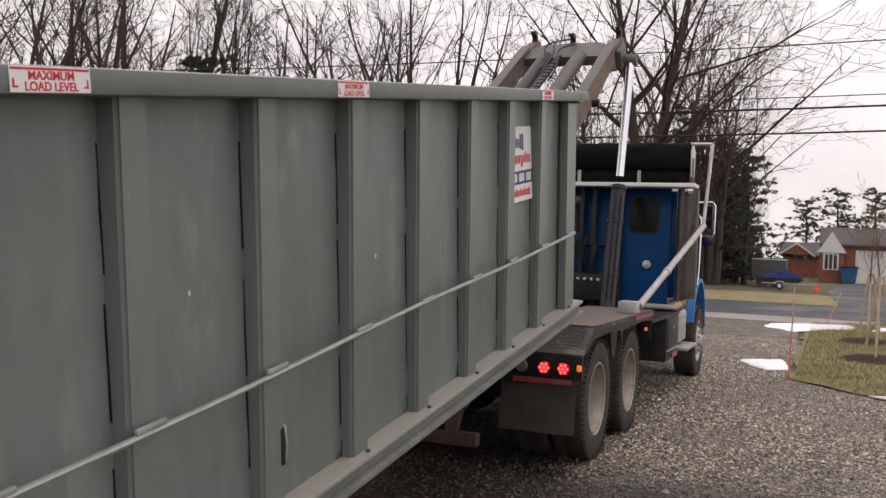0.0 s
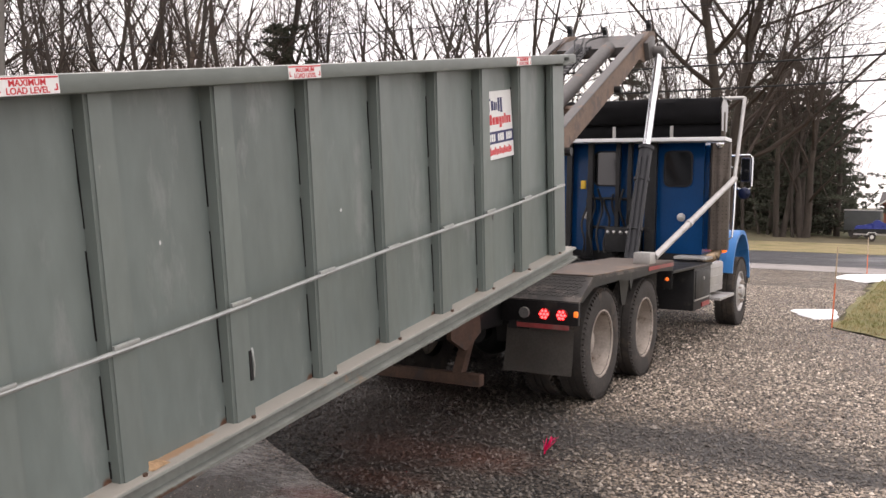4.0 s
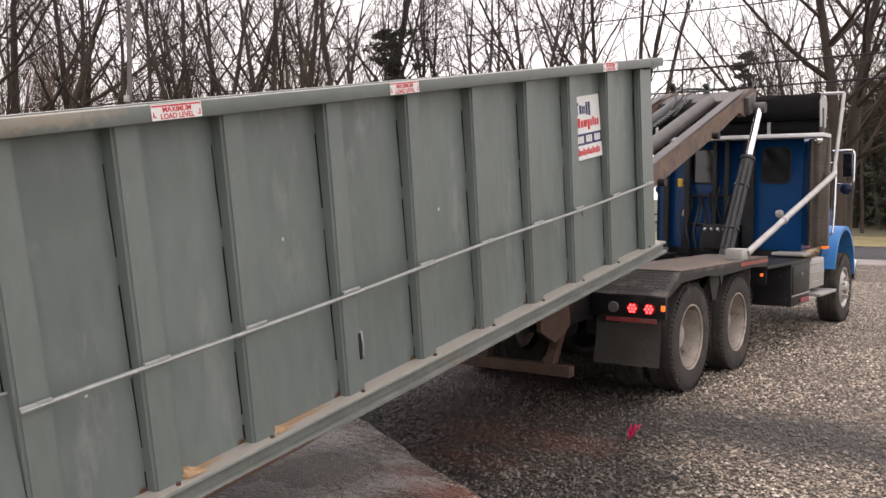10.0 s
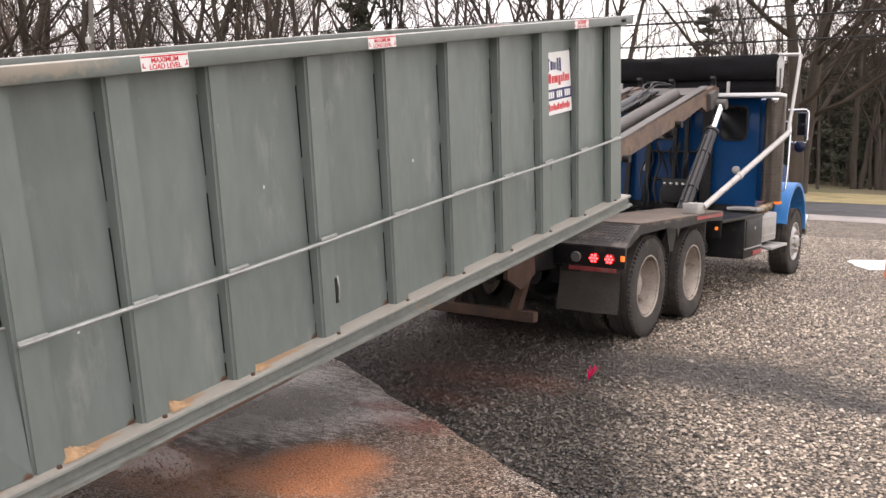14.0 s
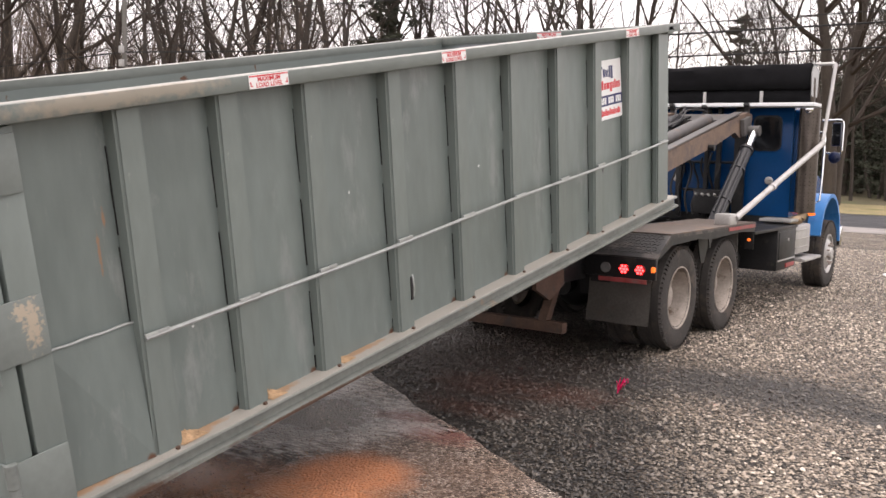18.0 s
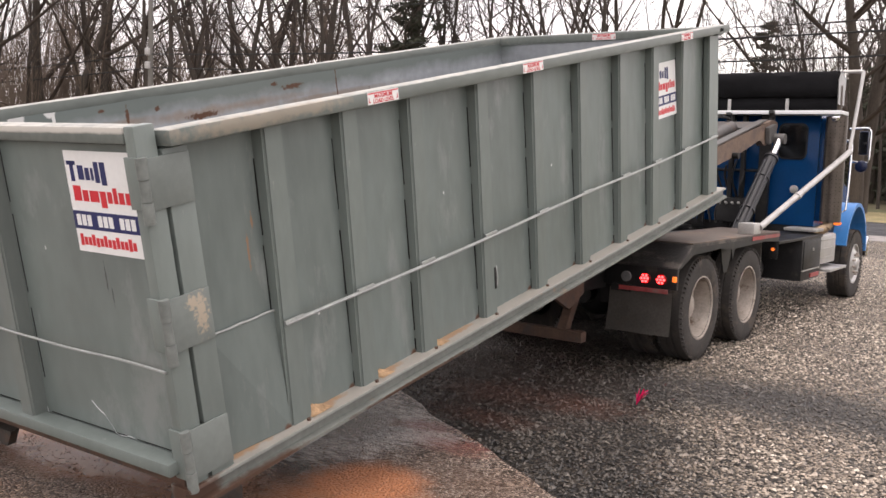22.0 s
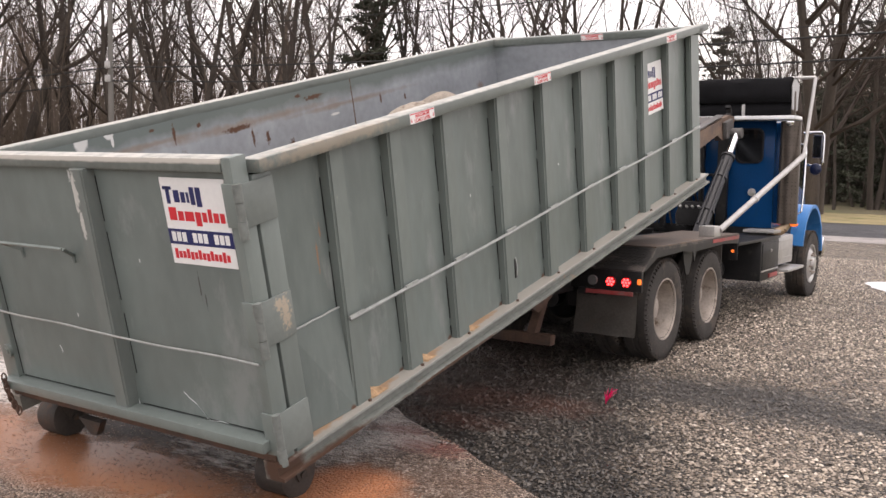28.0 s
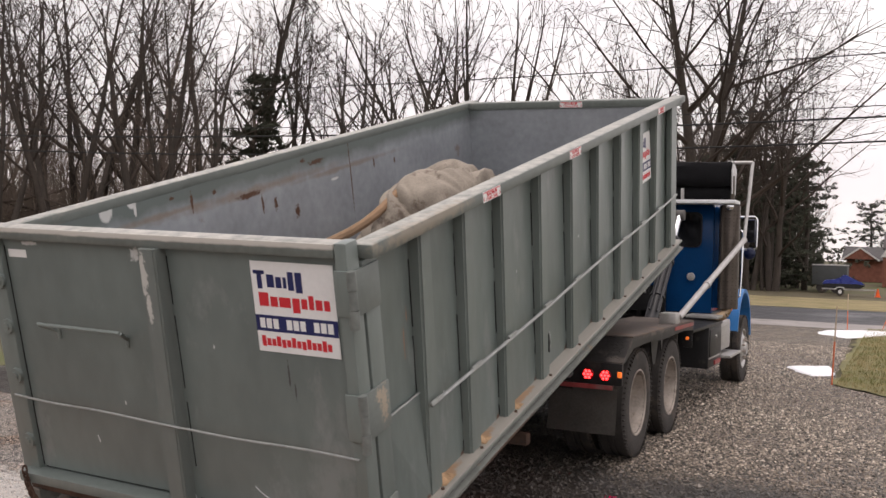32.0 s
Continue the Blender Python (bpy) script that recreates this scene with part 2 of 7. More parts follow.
stain(M_INSIDE, (0.23, 0.165, 0.115), [(-1.1, 2.4, 1.48, 0.2, 0.9, 0.03), (-1.1, 3.7, 1.44, 0.2, 0.7, 0.02), (-1.1, 1.4, 1.5, 0.2, 0.6, 0.02)], 1.4, 6, 0.6, None, 0.6)
stain(M_INSIDE, (0.10, 0.052, 0.032), [(-1.1, 2.30, 1.455, 0.2, 0.14, 0.022), (-1.1, 2.45, 1.36, 0.2, 0.012, 0.08), (-1.1, 2.62, 1.32, 0.2, 0.02, 0.05), (-1.1, 1.65, 1.53, 0.2, 0.012, 0.07), (-1.1, 3.25, 1.56, 0.2, 0.10, 0.02), (-1.1, 3.78, 1.35, 0.2, 0.008, 0.30), (-1.1, 2.9, 1.2, 0.2, 0.03, 0.05), (-1.1, 1.45, 1.6, 0.2, 0.03, 0.012), (-1.1, 1.9, 1.56, 0.2, 0.02, 0.015), (-1.1, 3.05, 1.6, 0.2, 0.03, 0.012), (-1.1, 4.2, 1.4, 0.2, 0.012, 0.05), (-1.1, 4.6, 1.35, 0.2, 0.015, 0.03)], 1.7, 42, 0.25)
stain(M_INSIDE, (0.62, 0.62, 0.60), [(-1.1, 0.85, 1.64, 0.2, 0.055, 0.075), (-1.1, 1.08, 1.66, 0.2, 0.045, 0.05), (-1.1, 1.10, 1.60, 0.2, 0.012, 0.05), (-1.1, 3.51, 1.365, 0.2, 0.06, 0.012)], 0.45, 12, 0.12)
M_RUST = mat("rusty_steel", (0.085, 0.052, 0.038), 0.8, var=0.45, scale=7, grain=60, bump=0.4, dirt=(0.09, 0.05, 0.035), dirt_at=0.5, dirt_scale=6)
M_BROWN = mat("rust_brown_frame", (0.17, 0.12, 0.092), 0.65, var=0.35, scale=5, grain=50, bump=0.3, dirt=(0.11, 0.085, 0.075), dirt_at=0.5, dirt_scale=4)
M_BEAM = mat("dark_rusty_beam", (0.085, 0.052, 0.038), 0.75, var=0.4, scale=6, grain=50, bump=0.3, dirt=(0.06, 0.045, 0.04), dirt_at=0.52, dirt_scale=5)
M_ROD = mat("galvanised_rod", (0.34, 0.355, 0.345), 0.4, 0.5, var=0.25, scale=9, grain=60, bump=0.1)
M_WHITE = mat("white_vinyl", (0.72, 0.72, 0.71), 0.4, var=0.06, scale=4, bump=0.02)
M_RED = mat("red_print", (0.55, 0.03, 0.04), 0.45, var=0.08, bump=0.0)
M_NAVY = mat("navy_print", (0.02, 0.025, 0.10), 0.45, var=0.1, bump=0.0)
M_BLUE = mat("blue_cab_paint", (0.003, 0.042, 0.14), 0.22, var=0.2, scale=2, grain=30, bump=0.02, dirt=(0.007, 0.045, 0.12), dirt_at=0.6, spec=0.16)
M_LBLUE = mat("light_blue_fender_paint", (0.05, 0.21, 0.52), 0.3, var=0.12, scale=3, bump=0.02, dirt=(0.10, 0.22, 0.42), dirt_at=0.62)
M_BLACK = mat("black_steel", (0.016, 0.016, 0.017), 0.45, var=0.4, scale=5, grain=40, bump=0.1, dirt=(0.04, 0.037, 0.034), dirt_at=0.58, dirt_scale=4)
M_DARK = mat("dark_grey_cylinder", (0.026, 0.027, 0.031), 0.38, var=0.3, scale=4, grain=50, bump=0.05, dirt=(0.08, 0.075, 0.07), dirt_at=0.6)
M_HOIST = mat("worn_grey_hoist_steel", (0.095, 0.09, 0.088), 0.5, var=0.35, scale=6, grain=40, bump=0.2, dirt=(0.16, 0.10, 0.07), dirt_at=0.57, dirt_scale=4)
M_TREAD = mat("dusty_fender_plate", (0.04, 0.038, 0.037), 0.5, 0.2, var=0.35, scale=5, grain=70, bump=0.5, dirt=(0.12, 0.105, 0.095), dirt_at=0.55, dirt_scale=3)
M_DECK = mat("muddy_deck_plate", (0.12, 0.10, 0.088), 0.6, var=0.35, scale=5, grain=60, bump=0.3, dirt=(0.17, 0.12, 0.09), dirt_at=0.55, dirt_scale=3)
M_TYRE = mat("dusty_tyre_rubber", (0.043, 0.039, 0.036), 0.85, var=0.35, scale=6, grain=60, bump=0.3, dirt=(0.075, 0.062, 0.052), dirt_at=0.52, dirt_scale=3.5)
M_RIM = mat("dirty_aluminium_rim", (0.34, 0.30, 0.265), 0.5, 0.3, var=0.3, scale=8, grain=50, bump=0.15, dirt=(0.12, 0.085, 0.06), dirt_at=0.55, dirt_scale=5)
M_CHROME = mat("chrome", (0.75, 0.76, 0.78), 0.12, 1.0, var=0.05, bump=0.0)
M_TRAY = mat("bright_painted_tray", (0.72, 0.73, 0.75), 0.4, var=0.08, scale=6, bump=0.02)
M_ALU = mat("dull_aluminium", (0.46, 0.45, 0.44), 0.42, 0.6, var=0.2, scale=6, grain=50, bump=0.08, dirt=(0.28, 0.25, 0.22), dirt_at=0.6)
M_PIPE = mat("grimy_silver_pipe", (0.42, 0.41, 0.40), 0.45, 0.45, var=0.2, scale=8, grain=50, bump=0.08, dirt=(0.22, 0.19, 0.17), dirt_at=0.58, dirt_scale=5)
M_BRASS = mat("heat_tanned_steel", (0.36, 0.27, 0.18), 0.4, 0.6, var=0.25, scale=8, grain=40, bump=0.1)
M_NAVYSHELL = mat("dark_blue_plastic", (0.012, 0.018, 0.05), 0.3, var=0.2, scale=8, bump=0.0)
M_STACK = mat("heat_brown_stack_guard", (0.10, 0.085, 0.075), 0.35, 0.8, var=0.3, scale=8, grain=60, bump=0.1)
M_CLOTH = mat("black_mesh_tarp", (0.007, 0.007, 0.008), 0.95, var=0.5, scale=6, grain=70, bump=0.8, spec=0.15)
M_FLAP = mat("dusty_rubber_flap", (0.105, 0.097, 0.088), 0.8, var=0.3, scale=4, grain=50, bump=0.15, dirt=(0.10, 0.085, 0.075), dirt_at=0.58)
M_GLASS = mat("dark_cab_glass", (0.006, 0.007, 0.009), 0.06, var=0.1, bump=0.0, spec=0.8)
M_BRAKE = mat("lit_red_lens", (1.0, 0.035, 0.035), 0.3, var=0.1, bump=0.0, glow=8.0)
M_REDLENS = mat("red_lens_rim", (0.25, 0.008, 0.01), 0.25, var=0.1, bump=0.0)
M_AMBER = mat("lit_amber_lens", (1.0, 0.20, 0.03), 0.3, var=0.1, bump=0.0, glow=0.8)
M_TAPE = mat("faded_red_tape", (0.30, 0.06, 0.06), 0.4, var=0.3, scale=12, bump=0.02, dirt=(0.2, 0.12, 0.11), dirt_at=0.55)
M_LENS = mat("clear_lens", (0.16, 0.16, 0.16), 0.15, var=0.1, bump=0.0)


# ---- mesh helpers ----
def box(bm, x0, x1, y0, y1, z0, z1, bevel=0.0):
    r = bmesh.ops.create_cube(bm, size=1.0, matrix=Matrix.Translation(((x0 + x1) / 2, (y0 + y1) / 2, (z0 + z1) / 2)) @ Matrix.Diagonal((x1 - x0, y1 - y0, z1 - z0, 1)))
    if bevel:
        es = list({e for v in r["verts"] for e in v.link_edges})
        bmesh.ops.bevel(bm, geom=es, offset=bevel, segments=2, affect="EDGES", profile=0.6)


def rod(bm, a, b, r0, r1=None, seg=12):
    """A round bar from a to b."""
    a, b = Vector(a), Vector(b)
    d = b - a
    m = Matrix.Translation((a + b) / 2) @ d.to_track_quat("Z", "Y").to_matrix().to_4x4()
    bmesh.ops.create_cone(bm, cap_ends=True, segments=seg, radius1=r0, radius2=r0 if r1 is None else r1, depth=d.length, matrix=m)


def beam(bm, a, b, w, h, up=(0, 0, 1), bevel=0.0):
    """A square bar from a to b, w wide and h high."""
    a, b = Vector(a), Vector(b)
    d = (b - a).normalized()
    s = d.cross(Vector(up)).normalized()
    u = s.cross(d)
    m = Matrix((s, d, u)).transposed().to_4x4()
    m.translation = (a + b) / 2
    r = bmesh.ops.create_cube(bm, size=1.0, matrix=m @ Matrix.Diagonal((w, (b - a).length, h, 1)))
    if bevel:
        es = list({e for v in r["verts"] for e in v.link_edges})
        bmesh.ops.bevel(bm, geom=es, offset=bevel, segments=2, affect="EDGES", profile=0.6)


def prism(bm, outline, place):
    """Extrudes a closed outline; place(p, k) gives the point for k = 0 and 1."""
    a = [bm.verts.new(place(p, 0)) for p in outline]
    b = [bm.verts.new(place(p, 1)) for p in outline]
    bm.faces.new(a)
    bm.faces.new(b[::-1])
    for i in range(len(a)):
        j = (i + 1) % len(a)
        bm.faces.new((a[j], a[i], b[i], b[j]))


def lathe(bm, rings, axis_x, cy, cz, seg=40):
    """Turns rings of (offset along x, radius) about the x axis through (cy, cz)."""
    loops = []
    for ox, r in rings:
        loops.append([bm.verts.new((axis_x + ox, cy + r * math.cos(2 * math.pi * i / seg), cz + r * math.sin(2 * math.pi * i / seg))) for i in range(seg)])
    for a, b in zip(loops, loops[1:]):
        for i in range(seg):
            j = (i + 1) % seg
            bm.faces.new((a[i], a[j], b[j], b[i]))


def finish(bm, name, material, smooth=True):
    bmesh.ops.recalc_face_normals(bm, faces=bm.faces)
    me = bpy.data.meshes.new(name)
    bm.to_mesh(me)
    bm.free()
    me.materials.append(material)
    if smooth:
        me.shade_smooth()
        me.set_sharp_from_angle(angle=radians(35))
    return me


def part(name, bm, material, parent, label="", smooth=True):
    ob = new(name, finish(bm, name, material, smooth))
    ob.parent = parent
    return tagged(ob, label)


def thing(name, label, category, group="", m=None):
    ob = new(name)
    if m is not None:
        ob.matrix_basis = m
    return tagged(ob, label, category, group)


def lettering(name, words, size, material, parent, m, wide=1.0):
    cu = bpy.data.curves.new(name, "FONT")
    cu.body, cu.size, cu.align_x, cu.align_y, cu.extrude, cu.offset = words, size, "CENTER", "CENTER", 0.0006, size * 0.02
    tmp = bpy.data.objects.new(name, cu)
    scene.collection.objects.link(tmp)
    me = bpy.data.meshes.new_from_object(tmp.evaluated_get(bpy.context.evaluated_depsgraph_get()))
    bpy.data.objects.remove(tmp)
    me.materials.clear()
    me.materials.append(material)
    ob = new(name, me)
    ob.parent = parent
    ob.matrix_basis = m @ Matrix.Diagonal((wide, 1, 1, 1))
    return ob


def sheet(name, rows, material, label="", kind="structure", category=""):
    """A sheet from a grid of points."""
    nr, nc = len(rows), len(rows[0])
    me = bpy.data.meshes.new(name)
    me.from_pydata([p for r in rows for p in r], [], [(i * nc + j, i * nc + j + 1, (i + 1) * nc + j + 1, (i + 1) * nc + j) for i in range(nr - 1) for j in range(nc - 1)])
    me.materials.append(material)
    me.shade_smooth()
    return tagged(new(name, me), label, category, kind=kind)


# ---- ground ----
def damp_shade(n, l, co, colour):
    """Darkens stone under and by the truck: damp plus painted-in shade, ragged-edged."""
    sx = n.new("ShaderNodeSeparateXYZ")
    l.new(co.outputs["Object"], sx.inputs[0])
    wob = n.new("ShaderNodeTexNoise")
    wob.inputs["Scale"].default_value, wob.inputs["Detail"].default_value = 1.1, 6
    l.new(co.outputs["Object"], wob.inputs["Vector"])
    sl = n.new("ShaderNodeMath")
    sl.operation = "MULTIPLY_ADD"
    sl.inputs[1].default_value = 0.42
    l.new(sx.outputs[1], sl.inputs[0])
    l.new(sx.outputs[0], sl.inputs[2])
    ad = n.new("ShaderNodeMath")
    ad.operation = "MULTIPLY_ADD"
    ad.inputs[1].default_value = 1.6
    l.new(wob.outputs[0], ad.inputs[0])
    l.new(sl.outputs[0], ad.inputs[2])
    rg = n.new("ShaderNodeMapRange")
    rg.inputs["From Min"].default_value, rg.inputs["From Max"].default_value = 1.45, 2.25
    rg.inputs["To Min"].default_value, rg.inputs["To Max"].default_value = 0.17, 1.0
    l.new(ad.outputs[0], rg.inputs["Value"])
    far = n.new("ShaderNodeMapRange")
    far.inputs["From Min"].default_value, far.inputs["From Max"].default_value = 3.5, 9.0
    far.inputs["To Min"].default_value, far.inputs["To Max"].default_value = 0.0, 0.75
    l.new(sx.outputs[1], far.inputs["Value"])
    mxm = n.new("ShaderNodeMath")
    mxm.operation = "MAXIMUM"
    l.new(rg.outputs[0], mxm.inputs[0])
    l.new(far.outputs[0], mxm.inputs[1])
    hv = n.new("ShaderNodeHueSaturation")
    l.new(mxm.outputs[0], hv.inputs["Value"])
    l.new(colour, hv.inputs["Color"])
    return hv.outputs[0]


def ground_mat(name, stones, c_lo, c_hi, wet, scale, bump, rough, damp_shaded=False, gap=0.15, ramp=(0.2, 0.85)):
    """Gravel or asphalt: cells of loose stone with their own tints, and wet dark patches."""
    m = bpy.data.materials.new(name)
    m.use_nodes = True
    n, l = m.node_tree.nodes, m.node_tree.links
    b = n["Principled BSDF"]
    b.inputs["Specular IOR Level"].default_value = 0.3
    co = n.new("ShaderNodeTexCoord")
    vo = n.new("ShaderNodeTexVoronoi")
    vo.inputs["Scale"].default_value = stones
    l.new(co.outputs["Object"], vo.inputs["Vector"])
    cr = n.new("ShaderNodeValToRGB")
    cr.color_ramp.elements[0].color, cr.color_ramp.elements[1].color = (*c_lo, 1), (*c_hi, 1)
    cr.color_ramp.elements[0].position, cr.color_ramp.elements[1].position = ramp
    sp = n.new("ShaderNodeSeparateColor")
    l.new(vo.outputs["Color"], sp.inputs[0])
    l.new(sp.outputs[0], cr.inputs[0])
    # the shade in the gaps between the stones is put into the colour
    ed = n.new("ShaderNodeTexVoronoi")
    ed.feature = "DISTANCE_TO_EDGE"
    ed.inputs["Scale"].default_value = stones
    l.new(co.outputs["Object"], ed.inputs["Vector"])
    gp = n.new("ShaderNodeMapRange")
    gp.inputs["From Min"].default_value, gp.inputs["From Max"].default_value = 0.02, 0.16
    gp.inputs["To Min"].default_value = gap
    l.new(ed.outputs["Distance"], gp.inputs["Value"])
    gm = n.new("ShaderNodeMix")
    gm.data_type, gm.blend_type = "RGBA", "MULTIPLY"
    gm.inputs[0].default_value = 1.0
    l.new(cr.outputs[0], gm.inputs[6])
    l.new(gp.outputs[0], gm.inputs[7])
    big = n.new("ShaderNodeTexNoise")
    big.inputs["Scale"].default_value, big.inputs["Detail"].default_value, big.inputs["Roughness"].default_value = scale, 6, 0.6
    l.new(co.outputs["Object"], big.inputs["Vector"])
    wr = n.new("ShaderNodeValToRGB")
    wr.color_ramp.elements[0].position, wr.color_ramp.elements[1].position = 0.42, 0.62
    l.new(big.outputs[0], wr.inputs[0])
    mx = n.new("ShaderNodeMix")
    mx.data_type, mx.blend_type = "RGBA", "MULTIPLY"
    l.new(wr.outputs[0], mx.inputs[0])
    l.new(gm.outputs[2], mx.inputs[6])
    mx.inputs[7].default_value = (*wet, 1)
    l.new(damp_shade(n, l, co, mx.outputs[2]) if damp_shaded else mx.outputs[2], b.inputs["Base Color"])
    rr = n.new("ShaderNodeMapRange")
    rr.inputs["To Min"].default_value, rr.inputs["To Max"].default_value = rough, rough * 0.6
    l.new(wr.outputs[0], rr.inputs["Value"])
    l.new(rr.outputs[0], b.inputs["Roughness"])
    bp = n.new("ShaderNodeBump")
    bp.invert = True
    bp.inputs["Strength"].default_value, bp.inputs["Distance"].default_value = bump, 0.02
    l.new(vo.outputs["Distance"], bp.inputs["Height"])
    l.new(bp.outputs[0], b.inputs["Normal"])
    return m


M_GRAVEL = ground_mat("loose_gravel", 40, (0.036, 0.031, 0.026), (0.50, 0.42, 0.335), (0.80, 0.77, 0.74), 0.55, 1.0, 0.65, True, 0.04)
M_APRON = ground_mat("wet_worn_asphalt", 62, (0.016, 0.014, 0.013), (0.88, 0.79, 0.70), (0.85, 0.70, 0.60), 1.3, 1.0, 0.40, False, 0.14, (0.22, 1.0))
# red mud washed from the load, and wet patches that shine
stain(M_APRON, (0.13, 0.072, 0.045), [(1.25, -4.75, 0, 0.8, 0.6, 1), (-0.8, -5.5, 0, 2.2, 0.9, 1), (-3.2, -6.2, 0, 1.8, 1.2, 1)], 0.75, 2.2, 0.55, 0.45, 0.55)
stain(M_APRON, (0.016, 0.014, 0.013), [(0.15, -5.0, 0, 0.75, 0.42, 1), (-1.0, -4.9, 0, 0.8, 0.4, 1)], 0.8, 5, 0.5, 0.22, 0.9)
# pale wash, water-drawn streaks and crumbs; sky sheen on wet mud painted in
stain(M_APRON, (0.46, 0.44, 0.42), [(0.10, -4.2, 0, 0.52, 0.62, 1), (0.35, -3.75, 0, 0.35, 0.35, 1), (-0.5, -3.7, 0, 0.5, 0.5, 1), (-1.4, -4.1, 0, 0.5, 0.4, 1)], 0.9, 5, 0.6, 0.4, 0.5)
stain(M_APRON, (0.86, 0.83, 0.80), [(0.05, -4.30, 0, 0.60, 0.75, 1), (0.66, -3.98, 0, 0.30, 0.17, 1), (-0.5, -3.7, 0, 0.4, 0.5, 1), (-1.4, -4.1, 0, 0.5, 0.4, 1), (-2.8, -4.3, 0, 0.9, 0.7, 1)], 1.6, 8, 0.3, 0.3, 0.6, False, (0.5, 0.8, 2.0, 1))
# smooth patch whose sky reflection is helped by a pale colour
stain(M_APRON, (0.50, 0.47, 0.44), [(0.15, -4.12, 0, 0.40, 0.48, 1), (-0.35, -4.5, 0, 0.3, 0.3, 1)], 0.9, 5, 0.4, 0.15, 0.7, True)
stain(M_APRON, (0.03, 0.026, 0.023), [(0.0, -4.25, 0, 0.55, 0.7, 1)], 2.3, 15, 0.12, 0.3, 0.5, False, (-0.7, 1.0, 2.2, 1))
stain(M_APRON, (0.47, 0.19, 0.085), [(1.05, -4.98, 0, 0.33, 0.36, 1), (1.12, -5.3, 0, 0.36, 0.22, 1)], 0.5, 3.0, 0.3, 0.42, 0.97, True)
stain(M_APRON, (0.27, 0.12, 0.06), [(-0.5, -5.55, 0, 1.4, 0.42, 1), (-2.3, -5.7, 0, 1.2, 0.5, 1)], 0.9, 2.6, 0.3, 0.22, 0.9, True)
stain(M_APRON, (0.24, 0.065, 0.05), [(0.98, -4.02, 0, 0.30, 0.14, 1), (0.60, -3.80, 0, 0.2, 0.12, 1)], 1.3, 9, 0.5, None, 0.6)
RUSTY_WASH = [(1.05, -2.5, 0, 0.42, 0.26, 1), (0.5, -2.6, 0, 0.4, 0.3, 1), (0.75, -3.3, 0, 0.35, 0.18, 1)]
# dark brown patches on the gravel under and behind the truck's tail
DARK_BROWN_PATCHES = [(0.15, -2.05, 0, 0.80, 0.75, 1), (0.75, -2.85, 0, 0.55, 0.40, 1), (-0.45, -0.9, 0, 0.7, 0.9, 1)]
stain(M_GRAVEL, (0.040, 0.029, 0.023), DARK_BROWN_PATCHES, 0.8, 3, 0.5, None, 0.7)
stain(M_GRAVEL, (0.10, 0.04, 0.025), RUSTY_WASH, 1.2, 6, 0.6, None, 0.5)
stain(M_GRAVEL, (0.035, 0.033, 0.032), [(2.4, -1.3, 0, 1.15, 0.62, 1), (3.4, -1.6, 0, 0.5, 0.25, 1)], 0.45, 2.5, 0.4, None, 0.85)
M_ROAD = ground_mat("road_asphalt", 70, (0.045, 0.046, 0.05), (0.075, 0.075, 0.08), (0.85, 0.85, 0.85), 0.3, 0.2, 0.7, False, 0.7)
M_FAR = mat("winter_ground", (0.10, 0.085, 0.05), 0.9, var=0.35, scale=0.25, grain=6, bump=0.3, dirt=(0.085, 0.095, 0.035), dirt_at=0.5, dirt_scale=0.12)
M_LAWN = mat("winter_lawn_soil", (0.16, 0.150, 0.07), 0.9, var=0.35, scale=1.5, grain=30, bump=0.3, dirt=(0.27, 0.22, 0.12), dirt_at=0.56, dirt_scale=1.2)
M_VERGE = mat("straw_verge_grass", (0.25, 0.205, 0.105), 0.9, var=0.35, scale=0.8, grain=14, bump=0.3, dirt=(0.15, 0.15, 0.055), dirt_at=0.54, dirt_scale=0.7)
M_CONC = mat("pale_concrete_apron", (0.27, 0.25, 0.24), 0.7, var=0.2, scale=1.2, grain=30, bump=0.1, dirt=(0.16, 0.15, 0.14), dirt_at=0.55)
M_SNOW = mat("old_snow", (0.78, 0.79, 0.82), 0.7, var=0.08, scale=6, grain=50, bump=0.4, dirt=(0.55, 0.52, 0.5), dirt_at=0.66)
M_MULCH = mat("dark_mulch", (0.028, 0.02, 0.016), 0.95, var=0.5, scale=20, grain=60, bump=0.8)


